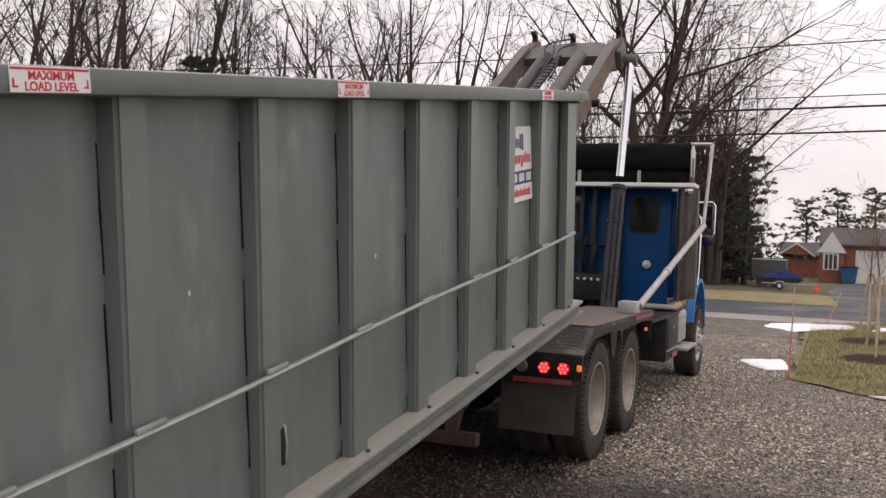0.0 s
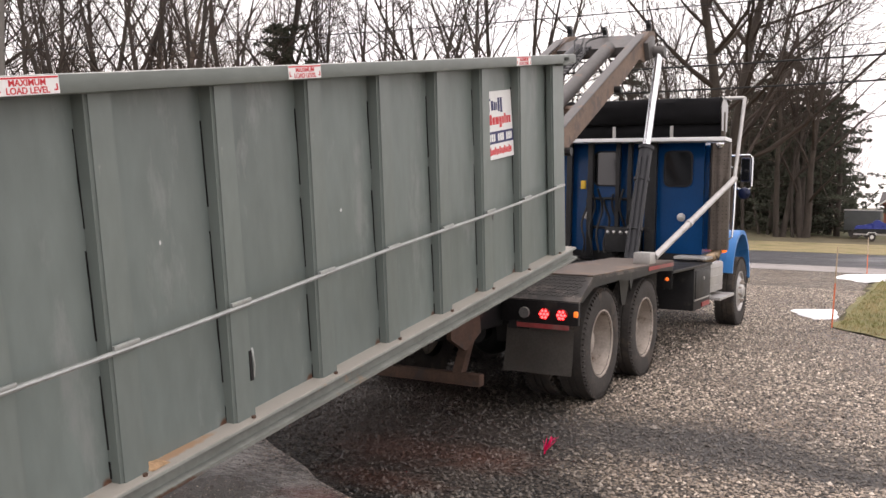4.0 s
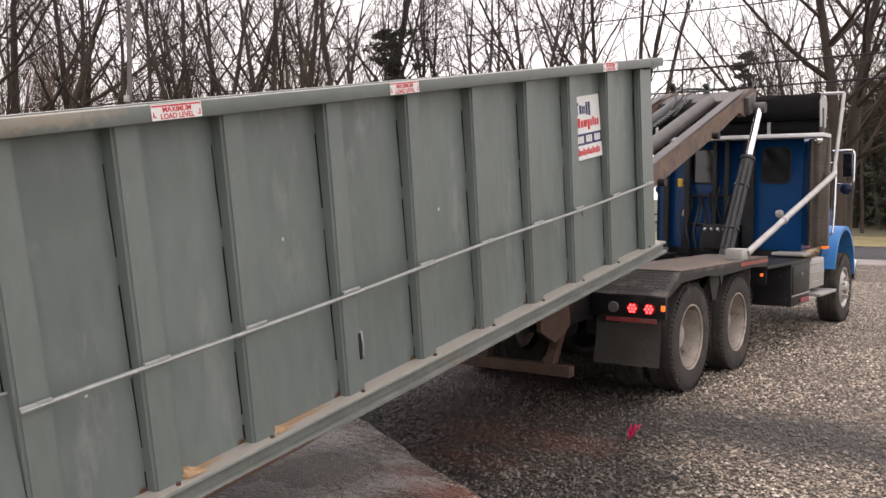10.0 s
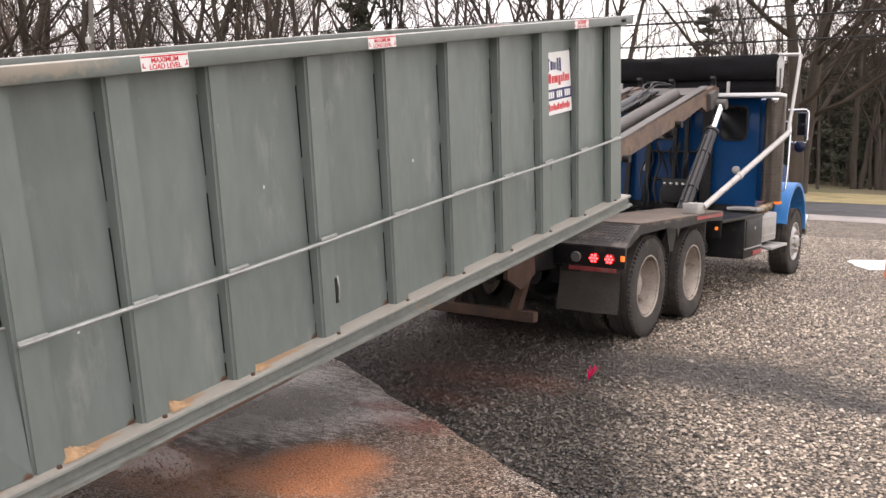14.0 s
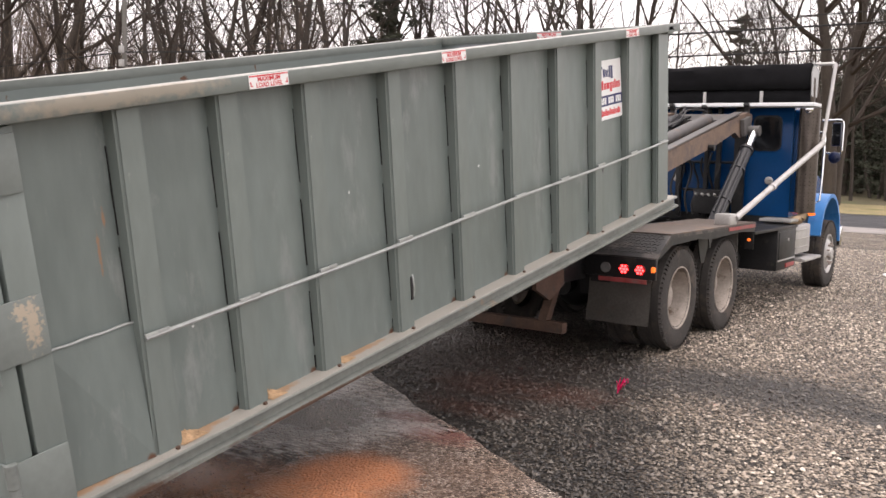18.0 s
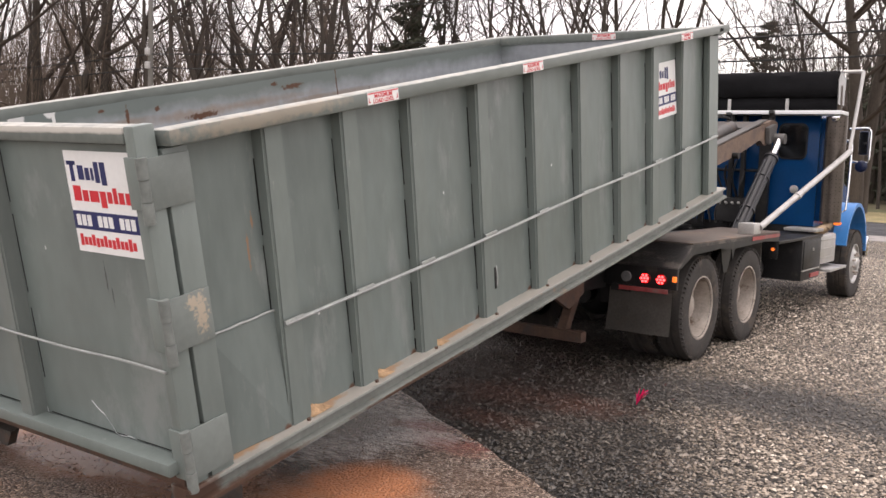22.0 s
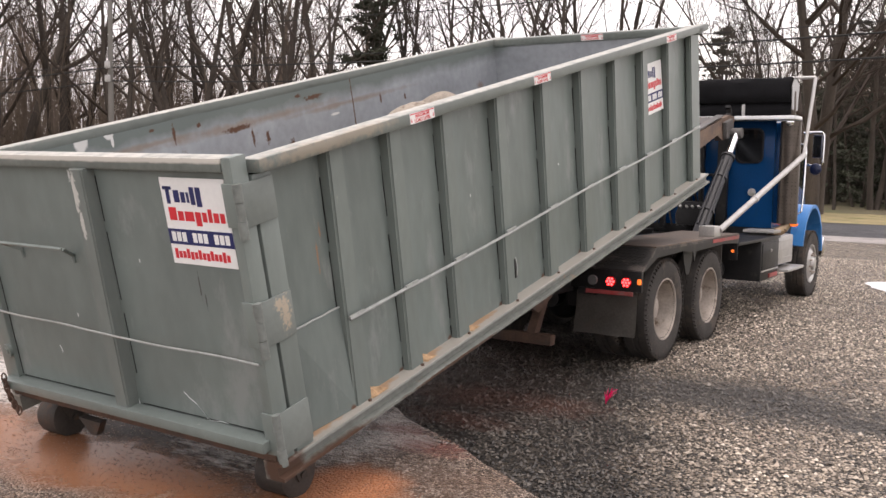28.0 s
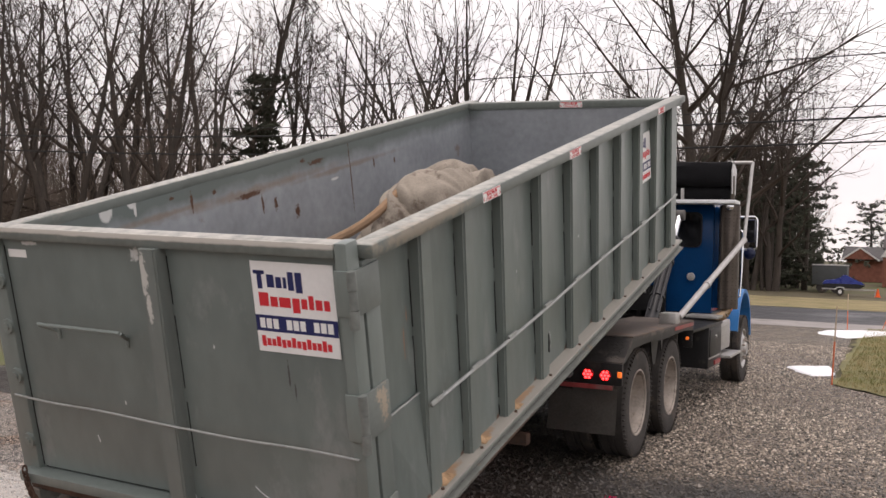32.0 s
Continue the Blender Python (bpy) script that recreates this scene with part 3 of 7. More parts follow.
def flat(name, outline, z, material, label, category="", kind="structure", ragged=0.0, thick=0.0, step=0.25):
    """A level patch with an uneven edge, and a rounded rim where it is thick."""
    pts = []
    for i, p in enumerate(outline):
        q = outline[(i + 1) % len(outline)]
        k = max(1, int((Vector(q) - Vector(p)).length / step)) if ragged else 1
        for j in range(k):
            a = Vector(p).lerp(Vector(q), j / k)
            if ragged:
                d = noise.noise_vector(Vector((a.x * 1.7, a.y * 1.7, z))) * ragged + noise.noise_vector(Vector((a.x * 6, a.y * 6, 3))) * ragged * 0.5
                a = a + Vector((d.x, d.y))
            pts.append(a)
    bm = bmesh.new()
    if thick:
        c = sum(pts, Vector((0, 0))) / len(pts)
        rings = [(1.0, 0.0), (0.97, thick * 0.6), (0.88, thick), (0.6, thick * 1.25), (0.3, thick * 1.3)]
        loops = [[bm.verts.new((*(c + (p - c) * s), z + h + (0.25 * thick * noise.noise(Vector((p.x * 5, p.y * 5, s * 4))) if h else 0))) for p in pts] for s, h in rings]
        for a, b in zip(loops, loops[1:]):
            for i in range(len(pts)):
                j = (i + 1) % len(pts)
                bm.faces.new((a[i], a[j], b[j], b[i]))
        bm.faces.new(loops[-1])
    else:
        f = bm.faces.new([bm.verts.new((p.x, p.y, z)) for p in pts])
        bmesh.ops.triangulate(bm, faces=[f])
    return tagged(new(name, finish(bm, name, material)), label, category, kind=kind)


def strip(n, x0, x1, y0, y1, z):
    return [[(x0 + (x1 - x0) * j / n, y0 + (y1 - y0) * i / n, z) for j in range(n + 1)] for i in range(n + 1)]


sheet("ground", strip(24, -900, 900, -900, 900, -0.03), M_FAR, "brown winter ground with dormant grass")
flat("driveway", [(-9, -40), (12, -40), (12, -6), (6.2, 1.0), (3.75, 5.1), (2.5, 6.5), (2.35, 9), (2.3, 14), (2.2, 18.6), (3.2, 20.5), (-6.5, 20.5), (-7.5, 10), (-9, -5)], -0.004, M_GRAVEL, "grey crushed-stone gravel driveway, damp in places, shade by the truck painted in")
flat("pavement", [(-9, -40), (9, -40), (9, -7.1), (5.5, -6.3), (2.4, -4.65), (1.2, -3.95), (-0.5, -2.9), (-4.5, -1.3), (-9, -0.6)], 0.003, M_APRON, "old wet asphalt pad stained by red mud", ragged=0.05)
sheet("road", strip(12, -260, 260, 21.6, 30.2, 0.0), M_ROAD, "dark asphalt road crossing in front of the driveway")
flat("driveway_apron", [(-7.2, 19.2), (3.2, 19.2), (4.4, 21.7), (-8.2, 21.7)], 0.004, M_CONC, "pale worn apron between gravel driveway and road", ragged=0.12)
flat("lawn", [(2.45, 6.6), (3.75, 5.15), (6.3, 1.0), (12, -6), (60, -6), (60, 20.6), (3.4, 20.6), (2.35, 18.4), (2.42, 9.5)], 0.012, M_LAWN, "patchy green and straw winter lawn", ragged=0.12, step=0.3)
flat("roadside_verge", [(-60, 30.0), (26, 30.0), (26, 36), (4.2, 36.5), (3.5, 40), (-60, 40)], 0.012, M_VERGE, "straw-coloured grass verge across the road", ragged=0.2, step=1.0)
flat("snow_patch", [(1.55, 8.5), (1.75, 8.0), (2.05, 7.5), (2.35, 7.75), (2.3, 8.3), (2.25, 9.1), (2.0, 8.9)], 0.004, M_SNOW, "melting patch of old snow on the gravel edge", "snow", kind="stuff", ragged=0.1, thick=0.035)
flat("snow_patch", [(1.4, 16.9), (2.2, 15.9), (2.9, 17.2), (3.6, 17.8), (3.4, 19.3), (2.2, 18.9), (1.5, 18.2)], 0.006, M_SNOW, "thin melting strip of old snow beside the road", "snow", kind="stuff", ragged=0.16, thick=0.03)
flat("snow_patch", [(3.9, 17.6), (5.5, 17.9), (5.6, 18.6), (4.1, 18.9)], 0.016, M_SNOW, "thin melting strip of old snow on the lawn", "snow", kind="stuff", ragged=0.14, thick=0.03)
flat("snow_patch", [(3.45, 5.35), (3.9, 5.0), (4.3, 4.6), (4.4, 4.75), (3.9, 5.35)], 0.016, M_SNOW, "last scrap of old snow at the lawn edge", "snow", kind="stuff", ragged=0.06, thick=0.025)


# ---- the dumpster ----
# its own axes: x across, y forward from the door, z up from the bottom rail
RIBS = (0.753, 1.294, 1.851, 2.521, 3.185, 3.838, 4.494, 5.117, 5.749)
POST, FRONT, TOP, FLOOR = 6.385, 6.45, 1.71, 0.10
dumpster = thing("roll_off_dumpster", "grey-green painted steel roll-off dumpster with vertical ribs, tilted onto the truck", "dumpster")


def plate(name, x0, x1, y0, y1, z0, z1, material, label="", bevel=0.0, parent=None):
    bm = bmesh.new()
    box(bm, x0, x1, y0, y1, z0, z1, bevel)
    return part(name, bm, material, parent or dumpster, label)


def skin_x(z):
    """The skin leans out a little towards the top."""
    return 1.119 + 0.026 * (z - 0.135) / 1.49


LEAN = math.degrees(math.atan(0.026 / 1.49))


def side_skin(s):
    """The skin of one side, with slight dents."""
    bm = bmesh.new()
    nu, nh = 90, 14
    g = []
    for k, off in ((0, 0.0), (1, -0.012)):
        g.append([[bm.verts.new((s * (skin_x(FLOOR + h * (TOP - 0.06 - FLOOR) / nh) + off + 0.006 * noise.noise(Vector((u * 0.066 * 2.1, h * 1.7, s * 5)))), 0.07 + u * (FRONT - 0.07) / nu, FLOOR + h * (TOP - 0.06 - FLOOR) / nh)) for u in range(nu + 1)] for h in range(nh + 1)])
    for a in g:
        for i in range(nh):
            for j in range(nu):
                bm.faces.new((a[i][j], a[i][j + 1], a[i + 1][j + 1], a[i + 1][j]))
    me = finish(bm, "side_wall", M_PAINT)
    me.materials.append(M_INSIDE)
    half = nu * nh
    for i, f in enumerate(me.polygons):
        f.material_index = 1 if i >= half else 0
    ob = new("side_wall", me)
    ob.parent = dumpster
    return ob


for s in (1, -1):
    side_skin(s)

M_KNUCKLE = mat("rust_streaked_knuckle", (0.155, 0.17, 0.16), 0.5, var=0.3, scale=9, grain=40, bump=0.3, dirt=(0.10, 0.06, 0.04), dirt_at=0.66, dirt_scale=16)

# ribs: folded channels welded to the skin, their rear flank sloping
bm = bmesh.new()
# deeper and narrower at the top, shallower and wider at the foot
RIB_ENDS = ([(skin_x(0.125) - 0.004, -0.080), (1.172, -0.074), (1.172, 0.074), (skin_x(0.125) - 0.004, 0.082)], [(skin_x(1.64) - 0.004, -0.070), (1.215, -0.064), (1.215, 0.064), (skin_x(1.64) - 0.004, 0.074)])
prism(bm, range(4), lambda i, k: (RIB_ENDS[k][i][0], RIB_ENDS[k][i][1], (0.125, 1.64)[k]))
bmesh.ops.bevel(bm, geom=[e for e in bm.edges if abs(e.verts[0].co.z - e.verts[1].co.z) > 0.5 and e.verts[0].co.x > 1.15], offset=0.012, segments=3, affect="EDGES")
rib_mesh = finish(bm, "rib", M_RIB)
bm = bmesh.new()
prism(bm, [(1.125, -0.075), (1.185, -0.075), (1.185, 0.175), (1.125, 0.175)], lambda p, k: (p[0] + 0.03 * k, p[1], (0.10, 1.64)[k]))
bmesh.ops.bevel(bm, geom=bm.edges[:], offset=0.012, segments=2, affect="EDGES")
post_mesh = finish(bm, "corner_post", M_RIB)
for s in (1, -1):
    for y in RIBS:
        ob = new("rib", rib_mesh)
        ob.parent = dumpster
        ob.matrix_basis = Matrix.Translation((0, y, 0)) @ Matrix.Diagonal((s, 1, 1, 1))
    ob = new("corner_post", post_mesh)
    ob.parent = dumpster
    ob.matrix_basis = Matrix.Translation((0, POST, 0)) @ Matrix.Diagonal((s, 1, 1, 1))
    # top rail: a square tube that overhangs the ribs
    bm = bmesh.new()
    box(bm, min(s * 1.128, s * 1.27), max(s * 1.128, s * 1.27), 0.128, 6.71, TOP - 0.074, TOP, 0.02)
    part("top_rail", bm, M_RAIL, dumpster, "worn steel top rail, paint scraped to primer")
    # bottom rail: a channel whose upper flange catches sand
    bm = bmesh.new()
    prism(bm, [(1.10, 0.135), (1.220, 0.129), (1.225, 0.114), (1.192, 0.106), (1.192, 0.056), (1.232, 0.048), (1.232, 0.030), (1.10, 0.026)], lambda p, k: (s * p[0], (-0.02, 6.70)[k], p[1]))
    part("bottom_rail", bm, M_SILL, dumpster, "scuffed channel along the bottom edge, sandy and rust-stained")
    # seams, bolts and the tarp rod of each side
    bm = bmesh.new()
    ring = []
    for i in range(60):
        y = 0.68 + 0.0985 * i
        ring.append([bm.verts.new((s * 1.214 + 0.011 * math.cos(6.283 * q / 8), y, 0.672 + 0.006 * math.sin(y * 2.1) + 0.011 * math.sin(6.283 * q / 8))) for q in range(8)])
    for a, b in zip(ring, ring[1:]):
        for q in range(8):
            bm.faces.new((a[q], a[(q + 1) % 8], b[(q + 1) % 8], b[q]))
    bm.faces.new(ring[0])
    bm.faces.new(ring[-1])
    part("tarp_rod", bm, M_ROD, dumpster, "long galvanised tie rod along the side")
    bm = bmesh.new()
    box(bm, -0.004, 0.012, -0.065, 0.065, -0.010, 0.010, 0.004)
    clip_mesh = finish(bm, "rod_clip", M_ROD)
    bm = bmesh.new()
    rod(bm, (0, 0, -0.004), (0, 0, 0.008), 0.011, seg=8)
    bolt_mesh = finish(bm, "bolt", M_RUST)
    for y in RIBS + (POST,):
        ob = new("rod_clip", clip_mesh)
        ob.parent = dumpster
        ob.matrix_basis = Matrix.Translation((s * 1.211, y - 0.012, 0.686)) @ Matrix.Diagonal((s, 1, 1, 1))
        ob = new("bolt", bolt_mesh)
        ob.parent = dumpster
        ob.matrix_basis = pose(s * 1.194, y + 0.022, 0.133)

M_SAND = mat("orange_sand", (0.38, 0.25, 0.145), 0.95, var=0.5, scale=20, grain=90, bump=0.8)
for y, ln, hh in ((0.88, 0.075, 0.055), (1.42, 0.055, 0.035), (1.96, 0.05, 0.014)):
    bm = bmesh.new()
    n = 14
    g = [[bm.verts.new((1.112 + 0.085 * i / 6, y - ln + 2 * ln * j / n, 0.134 + hh * (1 - i / 6) ** 1.6 * max(0.0, 1 - abs((j / n - 0.3) / 0.7) ** 1.3) * (0.55 + 1.1 * abs(noise.noise(Vector((i * 0.9, j * 0.9, y))))))) for j in range(n + 1)] for i in range(7)]
    for i in range(6):
        for j in range(n):
            bm.faces.new((g[i][j], g[i][j + 1], g[i + 1][j + 1], g[i + 1][j]))
    part("sand_drift", bm, M_SAND, dumpster, "orange sand caught on the bottom rail")
bm = bmesh.new()
box(bm, 1.177, 1.184, 2.565, 2.583, 0.30, 0.44)
part("rib_tear", bm, M_BLACK, dumpster, "torn slit in a rib")
bm = bmesh.new()
prism(bm, [(0.31, 0.0), (0.37, 0.010), (0.44, 0.004), (0.45, 0.0), (0.38, 0.004)], lambda p, k: (1.180 + p[1], 2.584 + 0.012 * k, p[0]))
part("torn_lip", bm, M_ROD, dumpster, "bright bent lip of the tear")

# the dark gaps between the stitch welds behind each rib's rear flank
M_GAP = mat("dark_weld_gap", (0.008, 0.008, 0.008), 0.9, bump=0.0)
GAPS = []
for h in (0.07, 0.30, 0.35, 0.37):
    bm = bmesh.new()
    box(bm, -0.004, 0.003, -0.0045, 0.0, 0.0, h)
    GAPS.append(finish(bm, "weld_gap", M_GAP))
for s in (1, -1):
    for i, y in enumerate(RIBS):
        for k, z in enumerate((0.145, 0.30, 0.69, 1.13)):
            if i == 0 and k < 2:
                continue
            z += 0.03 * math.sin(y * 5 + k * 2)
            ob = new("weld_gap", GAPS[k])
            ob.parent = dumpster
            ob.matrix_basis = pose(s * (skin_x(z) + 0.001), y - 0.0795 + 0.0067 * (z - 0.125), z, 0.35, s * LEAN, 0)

plate("front_wall", -1.142, 1.142, FRONT - 0.03, FRONT, FLOOR, TOP - 0.06, M_INSIDE)
plate("front_rail", -1.27, 1.27, FRONT - 0.045, FRONT + 0.10, TOP - 0.088, TOP - 0.004, M_RAIL, "worn steel front top rail", 0.02)
plate("floor_plate", -1.10, 1.10, 0.07, FRONT - 0.03, FLOOR - 0.02, FLOOR, M_INSIDE, "scraped steel floor")
for x in (-0.35, 0.35):
    plate("long_sill", x - 0.045, x + 0.045, 0.40, 6.55, -0.12, 0.08, M_RUST, "rusty box-section skid under the floor", 0.008)
for i in range(10):
    bm = bmesh.new()
    box(bm, -1.08, 1.08, 0.30 + 0.64 * i, 0.36 + 0.64 * i, 0.012, 0.08, 0.006)
    part("cross_member", bm, M_RUST, dumpster)
plate("tail_beam", -1.18, 1.18, -0.005, 0.10, 0.125, 0.194, M_BEAM, "dark rusty beam under the door", 0.01)


M_DUSTED = mat("mud_grey_roller_steel", (0.045, 0.04, 0.036), 0.65, var=0.35, scale=8, grain=50, bump=0.3, dirt=(0.09, 0.055, 0.036), dirt_at=0.56, dirt_scale=5)


def roller(x, y, z, r=0.115, w=0.17):
    """A steel ground roller with its bracket."""
    bm = bmesh.new()
    lathe(bm, [(-w / 2, 0.02), (-w / 2, r * 0.8), (-w / 2 + 0.015, r), (w / 2 - 0.015, r), (w / 2, r * 0.8), (w / 2, 0.02)], x, y, z, 28)
    wheel = part("ground_roller", bm, M_DUSTED, dumpster, "muddy rusted steel ground roller")
    bm = bmesh.new()
    for q in (-1, 1):
        prism(bm, [(-0.09, 0.0), (0.09, 0.0), (0.04, -0.0), (0.035, z - 0.03), (-0.035, z - 0.03)], lambda p, k: (x + q * (w / 2 + 0.006 + 0.012 * k), y + p[0], p[1]))
    rod(bm, (x - w / 2 - 0.03, y, z), (x + w / 2 + 0.03, y, z), 0.022)
    part("roller_bracket", bm, M_DUSTED, dumpster)


roller(-1.20, 0.31, -0.165, 0.14, 0.22)
roller(0.86, 0.34, -0.165, 0.14, 0.24)
bm = bmesh.new()
prism(bm, [(-0.62, 0.03), (-0.40, 0.03), (-0.47, -0.07), (-0.53, -0.07)], lambda p, k: (p[0], 0.06 + 0.05 * k, p[1]))
part("guide_lug", bm, M_DUSTED, dumpster, "muddy tapered guide lug under the sill")
for x in (-0.75, 0.75):
    roller(x, 6.05, -0.11, 0.09, 0.14)

# the rear door
DOOR_Y = 0.045
door = plate("door", -1.10, 1.133, DOOR_Y, 0.069, 0.20, 1.68, M_PAINT)
plate("door_top_rail", -1.235, 1.136, 0.0, 0.105, TOP - 0.045, TOP + 0.028, M_RAIL, "worn top edge of the door", 0.014, door)
plate("door_bottom_rail", -1.20, 1.16, -0.06, 0.04, 0.195, 0.258, M_RIB, "", 0.010, door)
bm = bmesh.new()
prism(bm, [(-0.030, DOOR_Y), (-0.022, -0.035), (0.090, -0.035), (0.094, DOOR_Y)], lambda p, k: (p[0] - 0.03 * (1 - k), p[1], (0.25, TOP - 0.042)[k]))
bmesh.ops.bevel(bm, geom=[e for e in bm.edges if abs(e.verts[0].co.z - e.verts[1].co.z) > 0.5 and e.verts[0].co.y < 0], offset=0.010, segments=3, affect="EDGES")
part("door_rib", bm, M_DRIB, door)
plate("door_latch_post", -1.235, -1.10, 0.008, 0.11, 0.09, 1.664, M_RIB, "", 0.012, door)
plate("door_hinge_post", 1.137, 1.204, 0.004, 0.112, 0.12, TOP + 0.031, M_RIB, "", 0.012, door)
plate("rear_post", 1.115, 1.205, 0.13, 0.262, 0.10, 1.63, M_RIB, "", 0.01)
plate("rear_post", -1.205, -1.115, 0.13, 0.262, 0.10, 1.63, M_RIB, "", 0.01)
bm = bmesh.new()
# the panel swells out to the rib's face at its foot
for k, off in ((0, 0.0), (1, 0.010)):
    vs = [bm.verts.new((skin_x(z) + 0.004 + off + dx, y, z)) for y, z, dx in ((0.265, 0.135, 0), (0.672, 0.135, 0.040), (0.676, 0.44, 0.022), (0.680, 0.745, 0), (0.265, 0.745, 0))]
    bm.faces.new(vs)
bmesh.ops.bridge_loops(bm, edges=bm.edges[:])
part("patch_plate", bm, M_PAINT, dumpster, "welded repair panel low on the side", smooth=False)
for z0, z1 in ((1.385, 1.605), (0.76, 1.0), (0.16, 0.395)):
    bm = bmesh.new()
    box(bm, 1.206, 1.219, 0.03, 0.254, z0, z1, 0.006)
    leaf = part("hinge_leaf", bm, M_LEAF, dumpster, "heavy welded hinge plate, scraped to bare metal")
    bm = bmesh.new()
    box(bm, 1.130, 1.206, -0.010, 0.003, z0 + 0.01, z1 + 0.01, 0.005)
    part("hinge_knuckle_plate", bm, M_RIB, leaf)
    bm = bmesh.new()
    k = (z1 - z0 + 0.06) / 3
    for i in range(3):
        rod(bm, (1.213, 0.012, z0 - 0.05 + i * k), (1.213, 0.012, z0 - 0.053 + (i + 1) * k), 0.025 - 0.002 * (i % 2))
    part("hinge_barrel", bm, M_KNUCKLE, leaf, "painted hinge barrel with rust at its joints")


def tube(name, pts, r, material, parent, label="", sides=8, flat_y=1.0):
    """One bent round bar through the points."""
    bm = bmesh.new()
    loops = []
    for i, p in enumerate(pts):
        d = (pts[min(i + 1, len(pts) - 1)] - pts[max(i - 1, 0)]).normalized()
        a = d.orthogonal().normalized()
        b = d.cross(a)
        loops.append([bm.verts.new(p + (a * math.cos(6.283 * q / sides) + b * math.sin(6.283 * q / sides)) * r) for q in range(sides)])
    for a, b in zip(loops, loops[1:]):
        for q in range(sides):
            bm.faces.new((a[q], a[(q + 1) % sides], b[(q + 1) % sides], b[q]))
    bm.faces.new(loops[0])
    bm.faces.new(loops[-1][::-1])
    return part(name, bm, material, parent, label)


tube("door_rod", [Vector((x, -0.046 + 0.040 * abs(x - 0.03) + 0.003 * math.sin(x * 9), 0.716 - 0.035 * max(0.0, x) - 0.005 * min(0.0, x) - 0.004 * math.sin(x * 5))) for x in (-1.19 + 0.0985 * i for i in range(25))], 0.0065, M_ROD, door, "bent galvanised tie rod across the door")
for x0, x1, z0, z1 in ((0.094, 0.099, 0.45, 0.82), (0.094, 0.099, 0.90, 1.30), (0.094, 0.099, 1.36, 1.62), (-1.08, -0.06, 0.258, 0.263), (0.10, 1.12, 0.258, 0.263), (1.131, 1.136, 0.27, 1.60), (-1.08, -0.04, 1.658, 1.664), (0.10, 1.13, 1.658, 1.664), (-1.099, -1.093, 0.27, 1.62)):
    plate("seam_line", x0, x1, DOOR_Y - 0.0025, DOOR_Y, z0, z1, M_GAP, "dark dirty seam", 0.0, door)
M_SCRATCH = mat("bare_paint_scratch", (0.50, 0.52, 0.52), 0.5, var=0.2, scale=20, bump=0.0)
for pts in ([(0.545, 0.485), (0.58, 0.455), (0.63, 0.43), (0.675, 0.385), (0.70, 0.352), (0.74, 0.343), (0.80, 0.352), (0.865, 0.35)], [(0.12, 0.40), (0.123, 0.36), (0.13, 0.33)], [(-0.55, 0.62), (-0.54, 0.60), (-0.535, 0.575)]):
    tube("paint_scratch", [Vector((x - 0.06, DOOR_Y - 0.0005, z - 0.09)) for x, z in pts], 0.0028, M_SCRATCH, door, "pale scratch in the paint", 6)
tube("weld_bead", [Vector((1.146, 0.265 + 0.0415 * i, 0.745 + 0.002 * math.sin(i * 1.7))) for i in range(11)], 0.006, M_ROD, dumpster, "pale weld bead over the repair panel", 6)
bm = bmesh.new()
rod(bm, (-0.82, -0.05, 1.205), (-0.21, -0.05, 1.205), 0.011, seg=10)
for x, dx in ((-0.82, 0.05), (-0.21, -0.05)):
    rod(bm, (x, -0.05, 1.205), (x + dx, DOOR_Y, 1.135), 0.011, seg=10)
    rod(bm, (x + dx, DOOR_Y - 0.006, 1.155), (x + dx, DOOR_Y - 0.006, 1.095), 0.011, seg=10)
part("door_handle", bm, M_RIB, door)
plate("door_tag", -1.07, -0.93, DOOR_Y - 0.002, DOOR_Y, 1.555, 1.60, M_WHITE, "small worn white tag", 0.0, door)
# a short chain at the latch side
for i in range(9):
    bm = bmesh.new()
    c = Vector((-1.12 + 0.0013 * i * i, -0.078, 0.285 - 0.040 * i + 0.0016 * i * i))
    n = 14
    ring = [c + Vector((0.015 * math.cos(6.283 * q / n), 0, 0.029 * math.sin(6.283 * q / n))) if i % 2 else c + Vector((0, 0.015 * math.cos(6.283 * q / n), 0.029 * math.sin(6.283 * q / n))) for q in range(n)]
    for q in range(n):
        rod(bm, ring[q], ring[(q + 1) % n], 0.0065, seg=6)
    part("chain_link", bm, M_RUST, dumpster)
for z in (0.44, 0.85, 1.15, 1.42):
    bm = bmesh.new()
    rod(bm, (-1.135, -0.010, z), (-1.135, 0.010, z), 0.044, seg=20)
    rod(bm, (-1.135, -0.018, z), (-1.135, -0.008, z), 0.022, seg=14)
    part("latch_pin", bm, M_RIB, door, "round painted latch disc")


